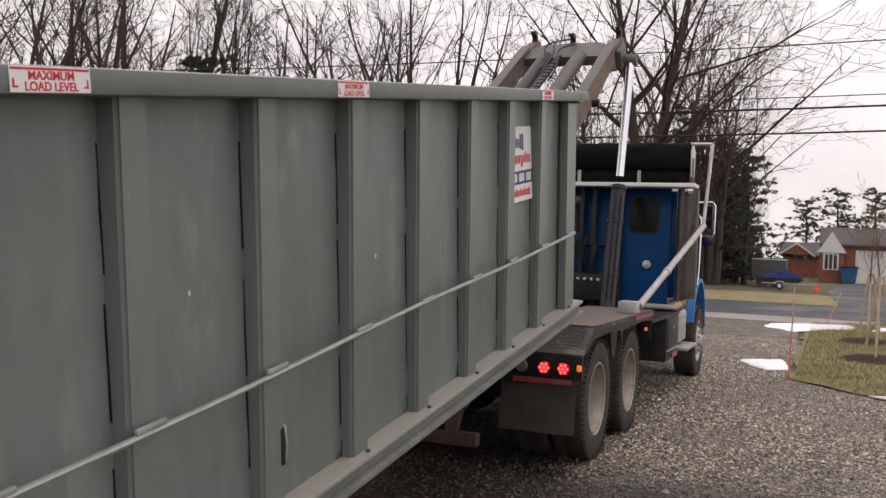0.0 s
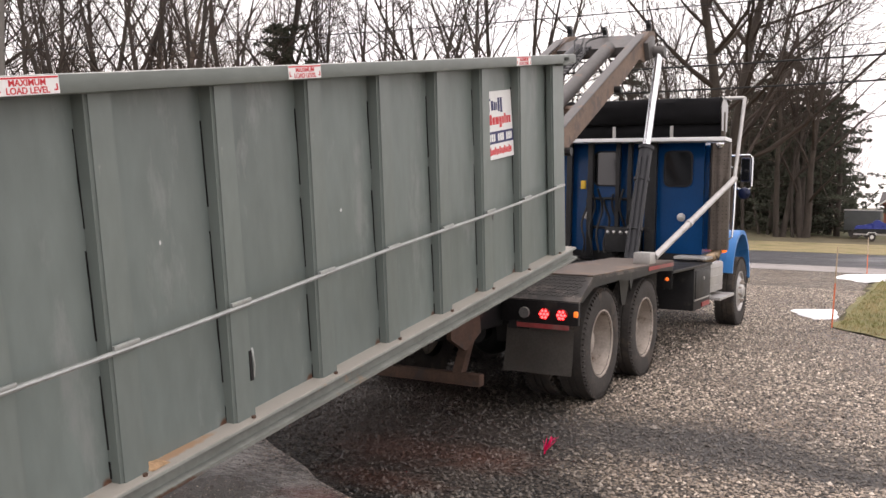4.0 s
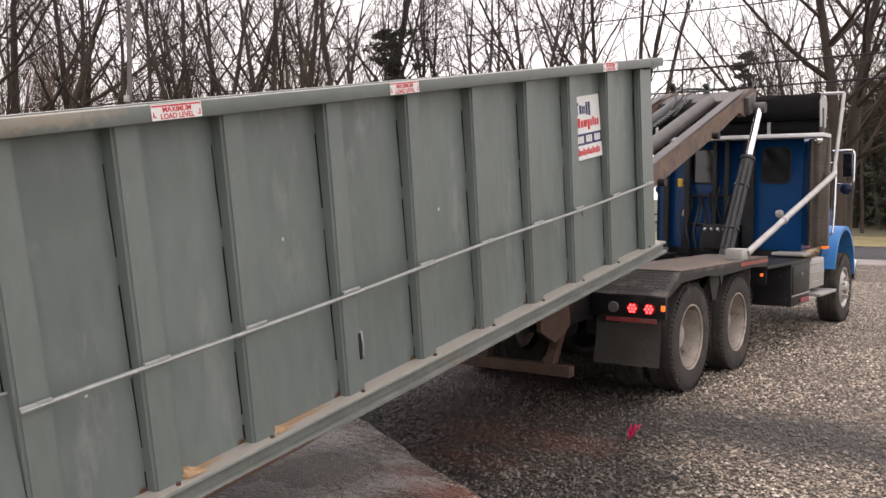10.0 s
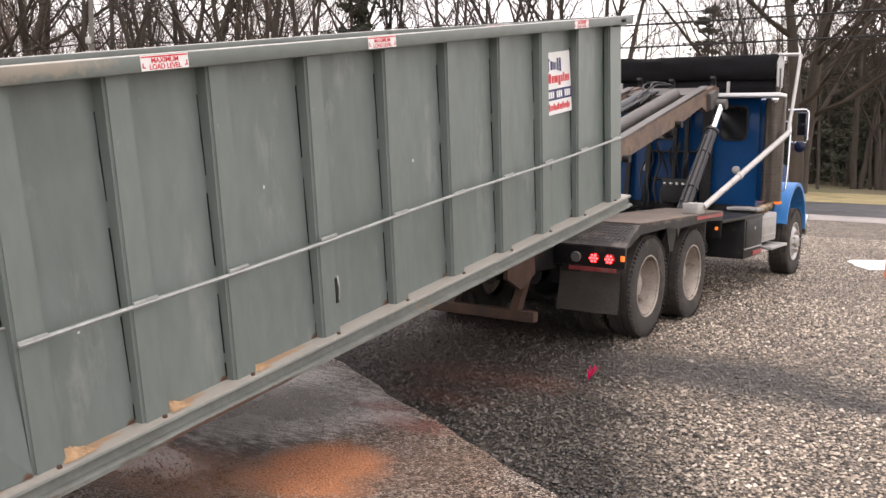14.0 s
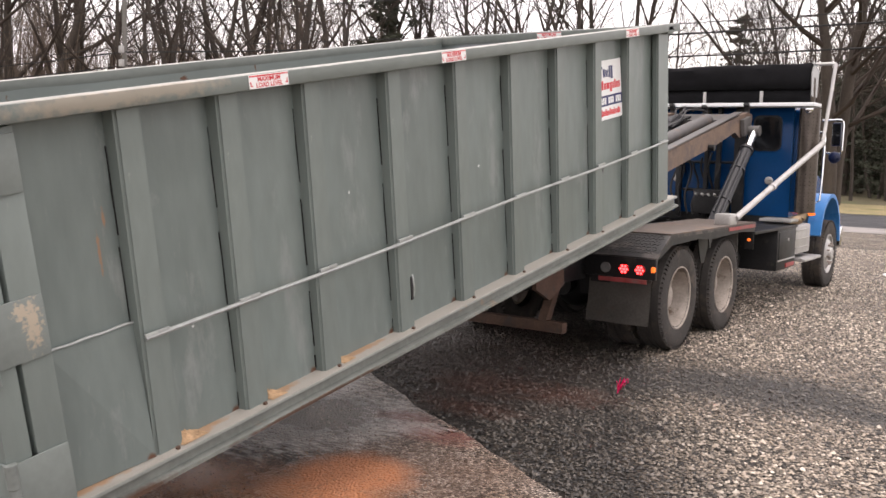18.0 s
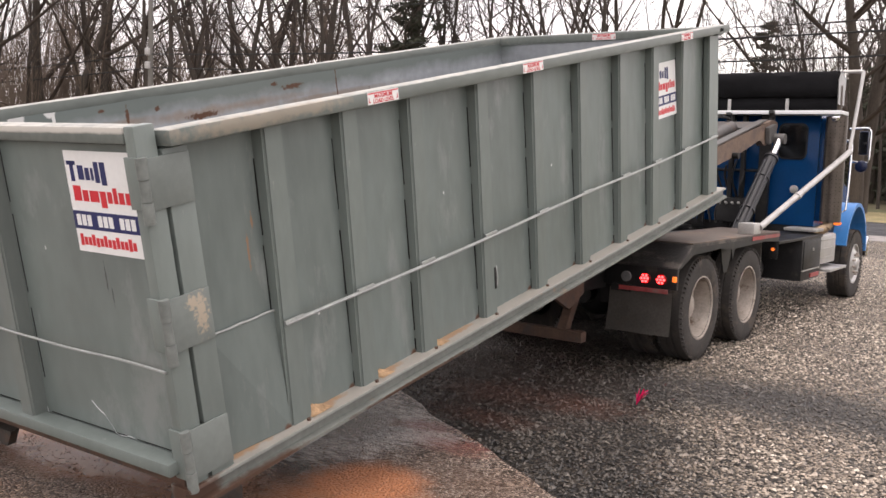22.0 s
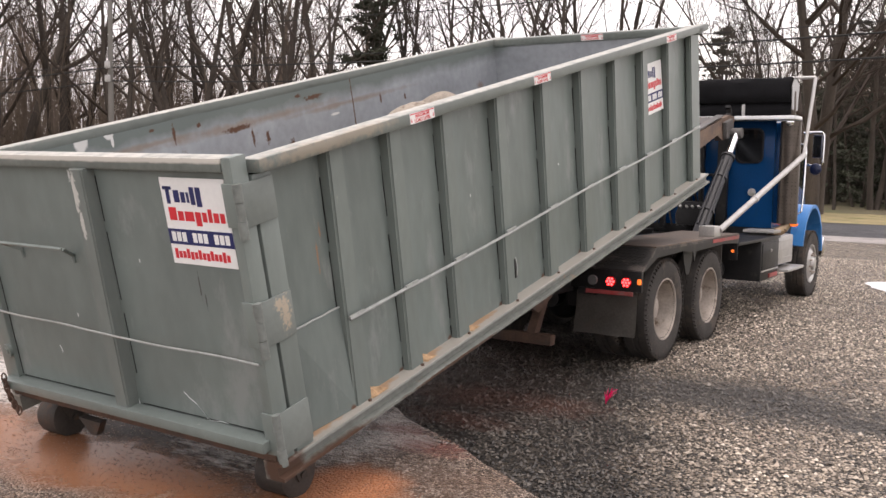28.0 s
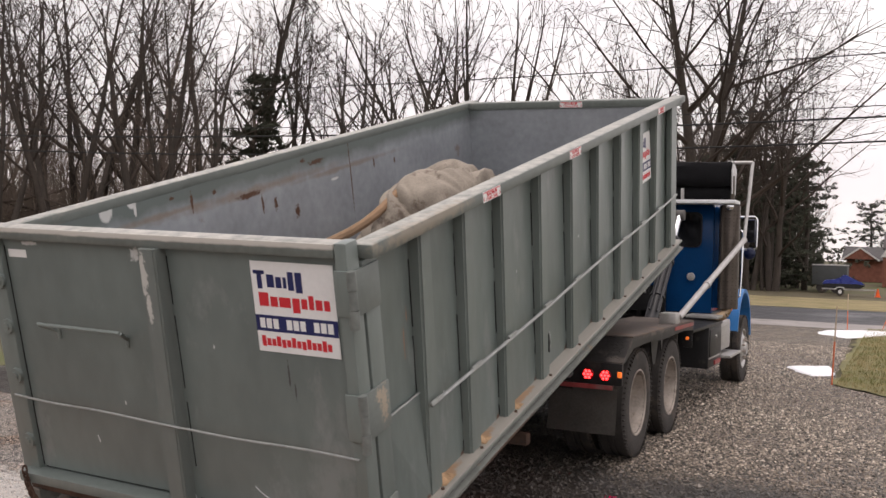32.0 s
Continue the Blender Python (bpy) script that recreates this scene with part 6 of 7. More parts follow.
def woods():
    """The far wood: many bare trees in one mesh."""
    rnd = random.Random(5)
    arr = [(np.array(w.v + c.v), np.array(w.f), np.array(c.f) + len(w.v)) for w, c in KINDS]
    V, F, n = [], [], 0
    for i in range(42):
        az = rnd.uniform(38, 72) if i < 26 else rnd.uniform(5.5, 16)
        d = rnd.uniform(58, 95) if i < 26 else rnd.uniform(80, 125)
        x, y = spot(az, d)
        v, f0, f1 = arr[rnd.choice((0, 4, 6, 10, 7, 8)) if i < 26 else rnd.choice((6, 7))]
        a, s = rnd.uniform(0, 6.28), rnd.uniform(0.8, 1.15)
        c, sn = math.cos(a) * s, math.sin(a) * s
        V.append(np.stack([v[:, 0] * c - v[:, 1] * sn + x, v[:, 0] * sn + v[:, 1] * c + y, v[:, 2] * s], 1))
        F += [f0 + n, f1 + n]
        n += len(v)
    # saplings and brush between the trunks
    tb = Tubes()
    for i in range(4500):
        right = i > 3400
        az = rnd.uniform(6.5, 16.5) if right else rnd.uniform(29, 70)
        x, y = spot(az, rnd.uniform(76, 104) if right else rnd.uniform(52, 96))
        p = Vector((x, y, 0))
        d = Vector((rnd.uniform(-0.10, 0.10), rnd.uniform(-0.10, 0.10), 1))
        h = rnd.uniform(0.35, 1.0) * (np.interp(az, [4, 5.5, 7, 9, 12, 16.5], [2.0, 4.5, 8.0, 12.0, 12, 8.5]) + 1.5 * math.sin(az * 4.1)) if right else rnd.uniform(0.3, 1.0) ** 1.3 * (np.interp(az, [29, 35, 43, 70], [3.5, 5.5, 10.0, 12]) + 1.2 * math.sin(az * 2.3))
        q = [p + d * h * t + Vector((rnd.uniform(-0.25, 0.25), rnd.uniform(-0.25, 0.25), 0)) * t for t in (0, 0.35, 0.7, 1)]
        r = rnd.uniform(0.015, 0.05)
        tb.tube(q, (r, r * 0.8, r * 0.5, 0.007), 3)
        for k in range(11):
            s = q[0].lerp(q[2], 0.4) if k > 8 else q[1].lerp(q[3], rnd.random())
            e = s + Vector((rnd.uniform(-0.9, 0.9), rnd.uniform(-0.9, 0.9), rnd.uniform(0.6, 2.0)))
            tb.tube([s, e], (0.014, 0.008), 3)
    V.append(np.array(tb.v))
    F.append(np.array(tb.f) + n)
    V, F = np.concatenate(V), np.concatenate(F)
    me = bpy.data.meshes.new("woods")
    me.from_pydata(V.tolist(), [], F.tolist())
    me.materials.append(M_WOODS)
    return tagged(new("woods", me), "dense leafless brown woodland behind the road", "woods", kind="stuff")


woods()


def needle_tufts(rnd, pts, size, per, V, F):
    for p in pts:
        for k in range(per):
            a = Vector((rnd.gauss(0, 1), rnd.gauss(0, 1), rnd.gauss(0, 0.7))).normalized()
            b = a.orthogonal().normalized() * size * 0.30
            o = p + Vector((rnd.uniform(-1, 1), rnd.uniform(-1, 1), rnd.uniform(-0.6, 0.6))) * size * 0.7
            n = len(V)
            V += [tuple(o - b), tuple(o + b), tuple(o + a * size)]
            F.append((n, n + 1, n + 2))


def conifer(az, d, H, R, seed, label, bare_low=0.12):
    """A pine: a trunk, tiers of limbs and tufts of needles with gaps."""
    rnd = random.Random(seed)
    x, y = spot(az, d)
    t = thing("pine_tree", label, "tree", "pines across the road", pose(x, y, 0))
    tb = Tubes()
    tb.tube([Vector((0, 0, -0.1)), Vector((0.1, 0, H * 0.5)), Vector((0, 0.1, H))], (0.2, 0.13, 0.02), 7)
    V, F = [], []
    whorls = int(H * 1.25)
    for w in range(whorls):
        f = bare_low + (1 - bare_low) * (w + 0.5) / whorls
        for k in range(6):
            z = H * f + rnd.uniform(-0.35, 0.35)
            ln = R * (1 - f * 0.96) ** 0.55 * rnd.choice((0.4, 0.7, 0.9, 1.15, 1.35)) + 0.25
            a = rnd.uniform(0, 6.283)
            p0 = Vector((0, 0, z))
            p1 = p0 + Vector((math.cos(a) * ln, math.sin(a) * ln, rnd.uniform(-0.12, 0.28) * ln))
            tb.tube([p0, p0.lerp(p1, 0.5) + Vector((0, 0, -0.05 * ln)), p1], (0.035, 0.022, 0.008), 3)
            pts = []
            for q in range(9):
                c = p0.lerp(p1, 0.3 + 0.72 * q / 8)
                pts.append(c + Vector((rnd.gauss(0, 0.15), rnd.gauss(0, 0.15), rnd.gauss(0, 0.045))) * ln)
            needle_tufts(rnd, pts, 0.19, 13, V, F)
    ob = new("trunk", tb.mesh("trunk", M_BARK))
    ob.parent = t
    me = bpy.data.meshes.new("crown")
    me.from_pydata(V, [], F)
    me.materials.append(M_NEEDLE)
    ob = new("crown", me)
    ob.parent = t


conifer(37.9, 49, 10.5, 2.6, 3, "dark ivy-clad evergreen against the bare woods", 0.02)
conifer(17.4, 75, 12.7, 2.0, 4, "slim dark spruce behind the bare trees", 0.05)
for az, d, H, R, sd in ((9.2, 66, 11.5, 3.0, 6), (6.0, 62, 8.3, 2.6, 7), (7.2, 68, 9.5, 3.0, 8), (8.2, 64, 4.6, 2.4, 10), (6.4, 65, 4.4, 2.6, 11), (10.6, 72, 8.0, 3.0, 15), (12.2, 76, 7.0, 3.0, 16), (2.3, 112, 8.0, 4.6, 12), (0.7, 114, 9.4, 5.0, 13), (-1.2, 112, 9.4, 3.8, 14), (-3.4, 100, 9, 4.4, 17), (10.0, 74, 10, 4.0, 18), (12.6, 78, 9, 4.0, 19), (7.9, 60, 7.5, 3.2, 21), (9.0, 72, 10, 4.2, 22), (11.4, 66, 8.5, 3.6, 23), (13.6, 70, 7.5, 3.4, 24), (6.3, 74, 7.0, 3.2, 25)):
    conifer(az, d, H, R, sd, "dark green pine with gaps between its limbs", 0.03)

# a low dark hedge row and rail fence behind the verge
M_FENCE = mat("weathered_fence_wood", (0.075, 0.062, 0.05), 0.9, var=0.3, scale=6, bump=0.2)
fence = thing("rail_fence", "weathered split-rail fence along the far verge", "fence")
bm = bmesh.new()
box(bm, -0.06, 0.06, -0.06, 0.06, 0, 1.1, 0.01)
post_m = finish(bm, "post", M_FENCE)
bm = bmesh.new()
box(bm, -1.5, 1.5, -0.02, 0.02, -0.05, 0.05, 0.01)
rail_m = finish(bm, "rail", M_FENCE)
for i in range(11):
    x = -42 + 3 * i
    ob = new("post", post_m)
    ob.parent, ob.matrix_basis = fence, pose(x, 42, 0)
    for z in (0.45, 0.9):
        ob = new("rail", rail_m)
        ob.parent, ob.matrix_basis = fence, pose(x + 1.5, 42, z)

# ---- utility pole and wires ----
M_POLE = mat("weathered_pole_wood", (0.16, 0.15, 0.14), 0.85, var=0.2, scale=4, grain=30, bump=0.2, stretch=(1, 1, 0.1))
pole = thing("utility_pole", "weathered grey wooden utility pole carrying wires", "pole", m=pose(-31.45, 18.0, 0))
bm = bmesh.new()
rod(bm, (0, 0, -0.2), (0, 0, 10.5), 0.135, 0.10, 14)
part("post", bm, M_POLE, pole)
bm = bmesh.new()
box(bm, -0.06, 0.06, -0.30, 0.30, 9.3, 9.42, 0.01)
part("cross_arm", bm, M_POLE, pole)
for z in (6.0, 5.4):
    bm = bmesh.new()
    box(bm, -0.12, 0.12, -0.24, -0.10, z, z + 0.3, 0.02)
    part("junction_box", bm, M_ALU, pole)
M_WIRE = mat("black_wire", (0.02, 0.02, 0.02), 0.6, bump=0.0)
for z, r, sag in ((7.7, 0.017, 0.5), (6.3, 0.014, 0.45), (6.05, 0.028, 0.5), (5.45, 0.026, 0.55)):
    cu = Tubes()
    for x0, x1 in ((-78, -31.45), (-31.45, 16), (16, 64)):
        cu.tube([Vector((x0 + (x1 - x0) * i / 14, 18.0, z - sag * 4 * (i / 14) * (1 - i / 14))) for i in range(15)], [r] * 15, 5)
    tagged(new("overhead_wire", cu.mesh("overhead_wire", M_WIRE)), "thin dark overhead wire along the road", "wire", "overhead wires")
copy_thing(pole, pose(16, 18.0, 0))

# ---- far houses, jet ski, trailer ----
M_BRICK = mat("red_brick_wall", (0.24, 0.10, 0.07), 0.85, var=0.3, scale=3, grain=14, bump=0.2)
M_ROOF = mat("grey_shingles", (0.075, 0.07, 0.07), 0.9, var=0.3, scale=2, grain=10, bump=0.3)
M_SIDING = mat("white_siding", (0.68, 0.67, 0.65), 0.7, var=0.08, scale=2, bump=0.05)


def house(name, x0, x1, y0, y1, eave, ridge, label):
    h = thing(name, label, "house")
    bm = bmesh.new()
    box(bm, x0, x1, y0, y1, 0, eave)
    part("wall", bm, M_BRICK, h)
    bm = bmesh.new()
    prism(bm, [(y0 - 0.4, eave - 0.05), ((y0 + y1) / 2, ridge), (y1 + 0.4, eave - 0.05), (y1 + 0.4, eave + 0.08), ((y0 + y1) / 2, ridge + 0.15), (y0 - 0.4, eave + 0.08)], lambda p, k: ((x0 - 0.4, x1 + 0.4)[k], p[0], p[1]))
    part("roof", bm, M_ROOF, h)
    return h


def opening(h, nm, x0, x1, y, z0, z1, material, panes=1):
    bm = bmesh.new()
    box(bm, x0 - 0.08, x1 + 0.08, y - 0.05, y + 0.02, z0 - 0.08, z1 + 0.08)
    fr = part(nm, bm, M_SIDING, h)
    for i in range(panes):
        bm = bmesh.new()
        w = (x1 - x0) / panes
        box(bm, x0 + w * i + 0.04, x0 + w * (i + 1) - 0.04, y - 0.07, y - 0.052, z0, z1)
        part("pane", bm, material, fr)


hs = house("brick_house", 2.2, 13.0, 68.0, 77.0, 2.75, 4.05, "low brick house with grey roof and white garage door")
bm = bmesh.new()
box(bm, 1.85, 3.55, 66.6, 68.2, 0, 2.2)
part("bay_wall", bm, M_BRICK, hs)
bm = bmesh.new()
prism(bm, [(1.69, 2.17), (3.70, 2.17), (2.69, 3.72)], lambda p, k: (p[0], (66.5, 70.5)[k], p[1]))
part("white_gable", bm, M_SIDING, hs, "white clad gable")
opening(hs, "window", 2.2, 3.1, 66.58, 1.0, 2.05, M_GLASS, 3)
opening(hs, "garage_door", 4.4, 8.9, 67.98, 0.05, 2.35, M_SIDING, 4)
hb = house("brick_house", -1.4, 2.9, 82.0, 90.0, 1.9, 3.0, "smaller brick outbuilding with white gable trim")
bm = bmesh.new()
prism(bm, [(-1.75, 1.86), (1.2, 1.86), (-0.28, 2.95)], lambda p, k: (p[0], (81.6, 82.5)[k], p[1]))
part("gable", bm, M_BRICK, hb)
bm = bmesh.new()
for a, b in (((-1.85, 1.86), (-0.28, 2.99)), ((-0.28, 2.99), (1.3, 1.86))):
    beam(bm, (a[0], 81.55, a[1]), (b[0], 81.55, b[1]), 0.10, 0.12)
part("gable_trim", bm, M_SIDING, hb)
flat("far_driveway", [(3.2, 30.0), (14, 30.0), (13, 67.8), (3.6, 66.4), (2.6, 45)], 0.016, M_ROAD, "asphalt driveway of the house across the road")

M_SKI = mat("blue_jet_ski_cover", (0.035, 0.05, 0.24), 0.3, var=0.4, scale=4, bump=0.1)
ski = thing("jet_ski", "blue and dark jet ski on a small trailer across the road", "jet ski", m=pose(0.42, 45.6, 0, 0, 0, 4) @ Matrix.Diagonal((0.70, 0.74, 0.80, 1)))
bm = bmesh.new()
prism(bm, [(-1.45, 0.50), (-1.5, 0.70), (-1.2, 0.78), (0.9, 0.80), (1.5, 0.70), (1.1, 0.50)], lambda p, k: (p[0], (-0.5, 0.5)[k], p[1]))
part("hull", bm, M_BLACK, ski, "dark grey hull")
bm = bmesh.new()
prism(bm, [(-1.5, 0.72), (-1.35, 1.0), (-0.7, 1.04), (-0.25, 1.12), (-0.05, 1.38), (0.25, 1.36), (0.5, 1.16), (1.1, 1.0), (1.5, 0.76), (0.9, 0.74)], lambda p, k: (p[0], (-0.36, 0.36)[k], p[1]))
bmesh.ops.bevel(bm, geom=bm.edges[:], offset=0.05, segments=2, affect="EDGES")
part("cover", bm, M_SKI, ski, "blue cover")
bm = bmesh.new()
rod(bm, (0.05, -0.38, 1.40), (0.05, 0.38, 1.40), 0.03)
rod(bm, (0.1, 0, 1.3), (0.05, 0, 1.40), 0.04)
part("handlebar", bm, M_BLACK, ski)
bm = bmesh.new()
beam(bm, (-1.5, -0.45, 0.42), (2.3, 0, 0.42), 0.07, 0.07)
beam(bm, (-1.5, 0.45, 0.42), (2.3, 0, 0.42), 0.07, 0.07)
rod(bm, (2.2, 0, 0.0), (2.2, 0, 0.5), 0.03)
part("trailer_frame", bm, M_ALU, ski)
for q in (-0.62, 0.62):
    bm = bmesh.new()
    lathe(bm, [(-0.09, 0.12), (-0.09, 0.24), (0, 0.27), (0.09, 0.24), (0.09, 0.12)], 0, 0, 0, 20)
    tw = part("wheel", bm, M_TYRE, ski)
    tw.matrix_basis = pose(-0.25, q, 0.27, 0, 0, 90)
    bm = bmesh.new()
    rod(bm, (-0.1, 0, 0), (0.1, 0, 0), 0.13)
    part("hub", bm, M_SIDING, tw)
    bm = bmesh.new()
    prism(bm, [(-0.65, 0.40), (-0.5, 0.58), (0.0, 0.58), (0.15, 0.40), (0.1, 0.40), (-0.05, 0.53), (-0.45, 0.53), (-0.6, 0.40)], lambda p, k: (p[0], q - 0.12 + 0.24 * k, p[1]))
    part("mudguard", bm, M_SIDING, ski)
cargo = thing("cargo_trailer", "dark enclosed cargo trailer parked across the road", "trailer", m=pose(-0.9, 50.0, 0))
bm = bmesh.new()
box(bm, -0.55, 1.3, -1.0, 1.0, 0.45, 1.55, 0.03)
part("box_body", bm, mat("dark_trailer_skin", (0.06, 0.065, 0.065), 0.5, var=0.2, scale=2), cargo)
bm = bmesh.new()
box(bm, -0.57, 1.32, -1.02, 1.02, 1.55, 1.61, 0.01)
part("roof_trim", bm, M_ALU, cargo)
for q in (0.0, 0.75):
    bm = bmesh.new()
    rod(bm, (q, -0.95, 0.32), (q, 0.95, 0.32), 0.32, seg=20)
    part("wheel", bm, M_TYRE, cargo)
M_ORANGE = mat("orange_plastic", (0.75, 0.11, 0.02), 0.6, var=0.15, bump=0.05)
cone = thing("traffic_cone", "orange traffic cone beside the trailer", "cone", m=pose(2.1, 45.2, 0))
bm = bmesh.new()
box(bm, -0.15, 0.15, -0.15, 0.15, 0.0, 0.03)
rod(bm, (0, 0, 0.03), (0, 0, 0.46), 0.12, 0.025, 18)
part("cone_body", bm, M_ORANGE, cone)
bn = thing("wheelie_bin", "blue plastic wheeled bin by the garage", "bin", m=pose(3.9, 66.0, 0))
bm = bmesh.new()
prism(bm, [(-0.32, 0.05), (0.32, 0.05), (0.42, 1.15), (-0.42, 1.15)], lambda p, k: (p[0] * 1.4, (-0.4, 0.4)[k], p[1]))
part("bin_body", bm, mat("blue_bin_plastic", (0.02, 0.09, 0.18), 0.5, var=0.2), bn)
bm = bmesh.new()
box(bm, -0.64, 0.64, -0.46, 0.46, 1.15, 1.23, 0.03)
part("lid", bm, M_BLACK, bn)

# ---- lawn edge: stakes, saplings, grass ----
M_STAKE = mat("orange_stake", (0.62, 0.17, 0.08), 0.7, var=0.2, scale=8, bump=0.1)
M_PALE = mat("pale_wood_stake", (0.42, 0.33, 0.24), 0.8, var=0.2, scale=10, bump=0.1)


def stake(x, y, h, lean, label):
    t = thing("marker_stake", label, "stake", "stakes along the driveway", pose(x, y, 0, lean[0], lean[1], 0))
    bm = bmesh.new()
    rod(bm, (0, 0, -0.1), (0, 0, h * 0.55), 0.012, seg=8)
    part("shaft", bm, M_STAKE, t)
    bm = bmesh.new()
    rod(bm, (0, 0, h * 0.55), (0, 0, h), 0.011, 0.009, seg=8)
    part("tip", bm, M_PALE, t, "faded pale tip")


stake(2.43, 6.67, 1.2, (0, 2), "thin orange fibreglass driveway stake at the lawn corner")
stake(2.03, 18.5, 1.0, (0, 0), "thin pale driveway stake by the snow")
stake(2.85, 19.3, 0.95, (0, 20), "leaning thin orange driveway stake by the road")


def sapling(x, y, H, seed):
    rnd = random.Random(seed)
    t = thing("sapling", "young bare tree in a dark mulch ring, tied to pale stakes", "tree", "young trees on the lawn", pose(x, y, 0))
    w, c = bare_tree(seed, H, 0.026, 1, 0.45, 0.4, (12, 5, 4), thin=0.0025)
    ob = new("trunk", w.mesh("trunk", M_BARK))
    ob.parent = t
    ob = new("crown", c.mesh("crown", mat("reddish_twigs", (0.16, 0.09, 0.06), 0.9, var=0.2, bump=0.0)))
    ob.parent = t
    for k in range(3):
        bm = bmesh.new()
        a = 2.09 * k + 0.4
        rod(bm, (0.28 * math.cos(a), 0.28 * math.sin(a), -0.1), (0.05 * math.cos(a), 0.05 * math.sin(a), 1.5), 0.022, seg=8)
        part("support_stake", bm, M_PALE, t)
    bm = bmesh.new()
    n, rings = 28, ((0.62, 0.0), (0.5, 0.05), (0.3, 0.09), (0.05, 0.09))
    lo = [[bm.verts.new((r * math.cos(6.283 * i / n) * (1 + 0.08 * math.sin(i * 2.7)), r * math.sin(6.283 * i / n) * (1 + 0.08 * math.sin(i * 1.9)), 0.014 + z)) for i in range(n)] for r, z in rings]
    for a, b in zip(lo, lo[1:]):
        for i in range(n):
            bm.faces.new((a[i], a[(i + 1) % n], b[(i + 1) % n], b[i]))
    part("mulch_ring", bm, M_MULCH, t, "ring of dark mulch")


sapling(3.75, 10.2, 2.9, 41)
sapling(3.72, 14.0, 3.0, 42)


def scatter(name, n, region, size, material, label, category, seed, kind="stuff"):
    """Loose stones: flattened, turned octahedra of many sizes in one mesh."""
    rs = np.random.RandomState(seed)
    P = region(rs, n)
    n = len(P)
    s = size * np.exp(rs.normal(0, 0.26, n))
    base = np.array([(1, 0, 0), (0.1, 0.9, 0.2), (-1, 0.1, 0), (0, -1, 0.1), (0.15, 0.1, 0.75), (-0.1, 0, -0.6)])
    V = np.repeat(base[None], n, 0) * (1 + rs.uniform(-0.35, 0.35, (n, 6, 3)))
    a = rs.uniform(0, 6.283, n)
    c, sn = np.cos(a)[:, None], np.sin(a)[:, None]
    V = np.stack([V[..., 0] * c - V[..., 1] * sn, V[..., 0] * sn + V[..., 1] * c, V[..., 2]], -1) * s[:, None, None]
    V += P[:, None, :] + np.array([0, 0, 0.25])[None, None] * s[:, None, None]
    tri = np.array([(0, 1, 4), (1, 2, 4), (2, 3, 4), (3, 0, 4), (1, 0, 5), (2, 1, 5), (3, 2, 5), (0, 3, 5)])
    F = (tri[None] + 6 * np.arange(n)[:, None, None]).reshape(-1, 3)
    me = bpy.data.meshes.new(name)
    me.from_pydata(V.reshape(-1, 3).tolist(), [], F.tolist())
    me.materials.append(material)
    return tagged(new(name, me), label, category, kind=kind)


def stone_mat(name="gravel_stones", wet=True):
    m = bpy.data.materials.new(name)
    m.use_nodes = True
    n, l = m.node_tree.nodes, m.node_tree.links
    b = n["Principled BSDF"]
    ge = n.new("ShaderNodeNewGeometry")
    cr = n.new("ShaderNodeValToRGB")
    e = cr.color_ramp.elements
    e[0].color, e[1].color = (0.035, 0.03, 0.027, 1), (0.86, 0.77, 0.66, 1)
    e.new(0.35).color = (0.23, 0.193, 0.158, 1)
    e.new(0.85).color = (0.56, 0.475, 0.385, 1)
    l.new(ge.outputs["Random Per Island"], cr.inputs[0])
    co = n.new("ShaderNodeTexCoord")
    no = n.new("ShaderNodeTexNoise")
    no.inputs["Scale"].default_value, no.inputs["Detail"].default_value = 0.55, 6
    l.new(co.outputs["Object"], no.inputs["Vector"])
    wr = n.new("ShaderNodeValToRGB")
    wr.color_ramp.elements[0].position, wr.color_ramp.elements[1].position = 0.42, 0.62
    l.new(no.outputs[0], wr.inputs[0])
    mx = n.new("ShaderNodeMix")
    mx.data_type, mx.blend_type = "RGBA", "MULTIPLY"
    l.new(wr.outputs[0], mx.inputs[0])
    l.new(cr.outputs[0], mx.inputs[6])
    mx.inputs[7].default_value = (0.6, 0.58, 0.57, 1)
    # damp and the truck's shade go into the stone colour here too
    l.new(damp_shade(n, l, co, mx.outputs[2]) if wet else mx.outputs[2], b.inputs["Base Color"])
    rr = n.new("ShaderNodeMapRange")
    rr.inputs["To Min"].default_value, rr.inputs["To Max"].default_value = 0.55, 0.36
    l.new(wr.outputs[0], rr.inputs["Value"])
    l.new(rr.outputs[0], b.inputs["Roughness"])
    return m


def gravel_region(rs, n):
    x = rs.uniform(-4, 5.5, n)
    y = -6.5 + 20 * rs.power(0.62, n)
    keep = (y > np.interp(x, [-9, -4.5, -0.5, 1.2, 2.4, 5.5], [-0.6, -1.3, -2.9, -3.95, -4.65, -6.3])) & ((x < 2.4) | (y < np.interp(x, [2.4, 3.7, 5.8], [6.6, 5.0, 1.6])))
    return np.stack([x[keep], y[keep], np.full(keep.sum(), -0.004)], 1)


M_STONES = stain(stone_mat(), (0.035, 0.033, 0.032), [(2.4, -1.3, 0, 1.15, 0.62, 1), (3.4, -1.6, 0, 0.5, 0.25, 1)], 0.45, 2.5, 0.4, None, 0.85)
stain(M_STONES, (0.040, 0.029, 0.023), DARK_BROWN_PATCHES, 0.8, 3, 0.5, None, 0.7)
stain(M_STONES, (0.10, 0.04, 0.025), RUSTY_WASH, 1.2, 6, 0.6, None, 0.5)
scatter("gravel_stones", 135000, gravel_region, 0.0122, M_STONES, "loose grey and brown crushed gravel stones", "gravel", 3)


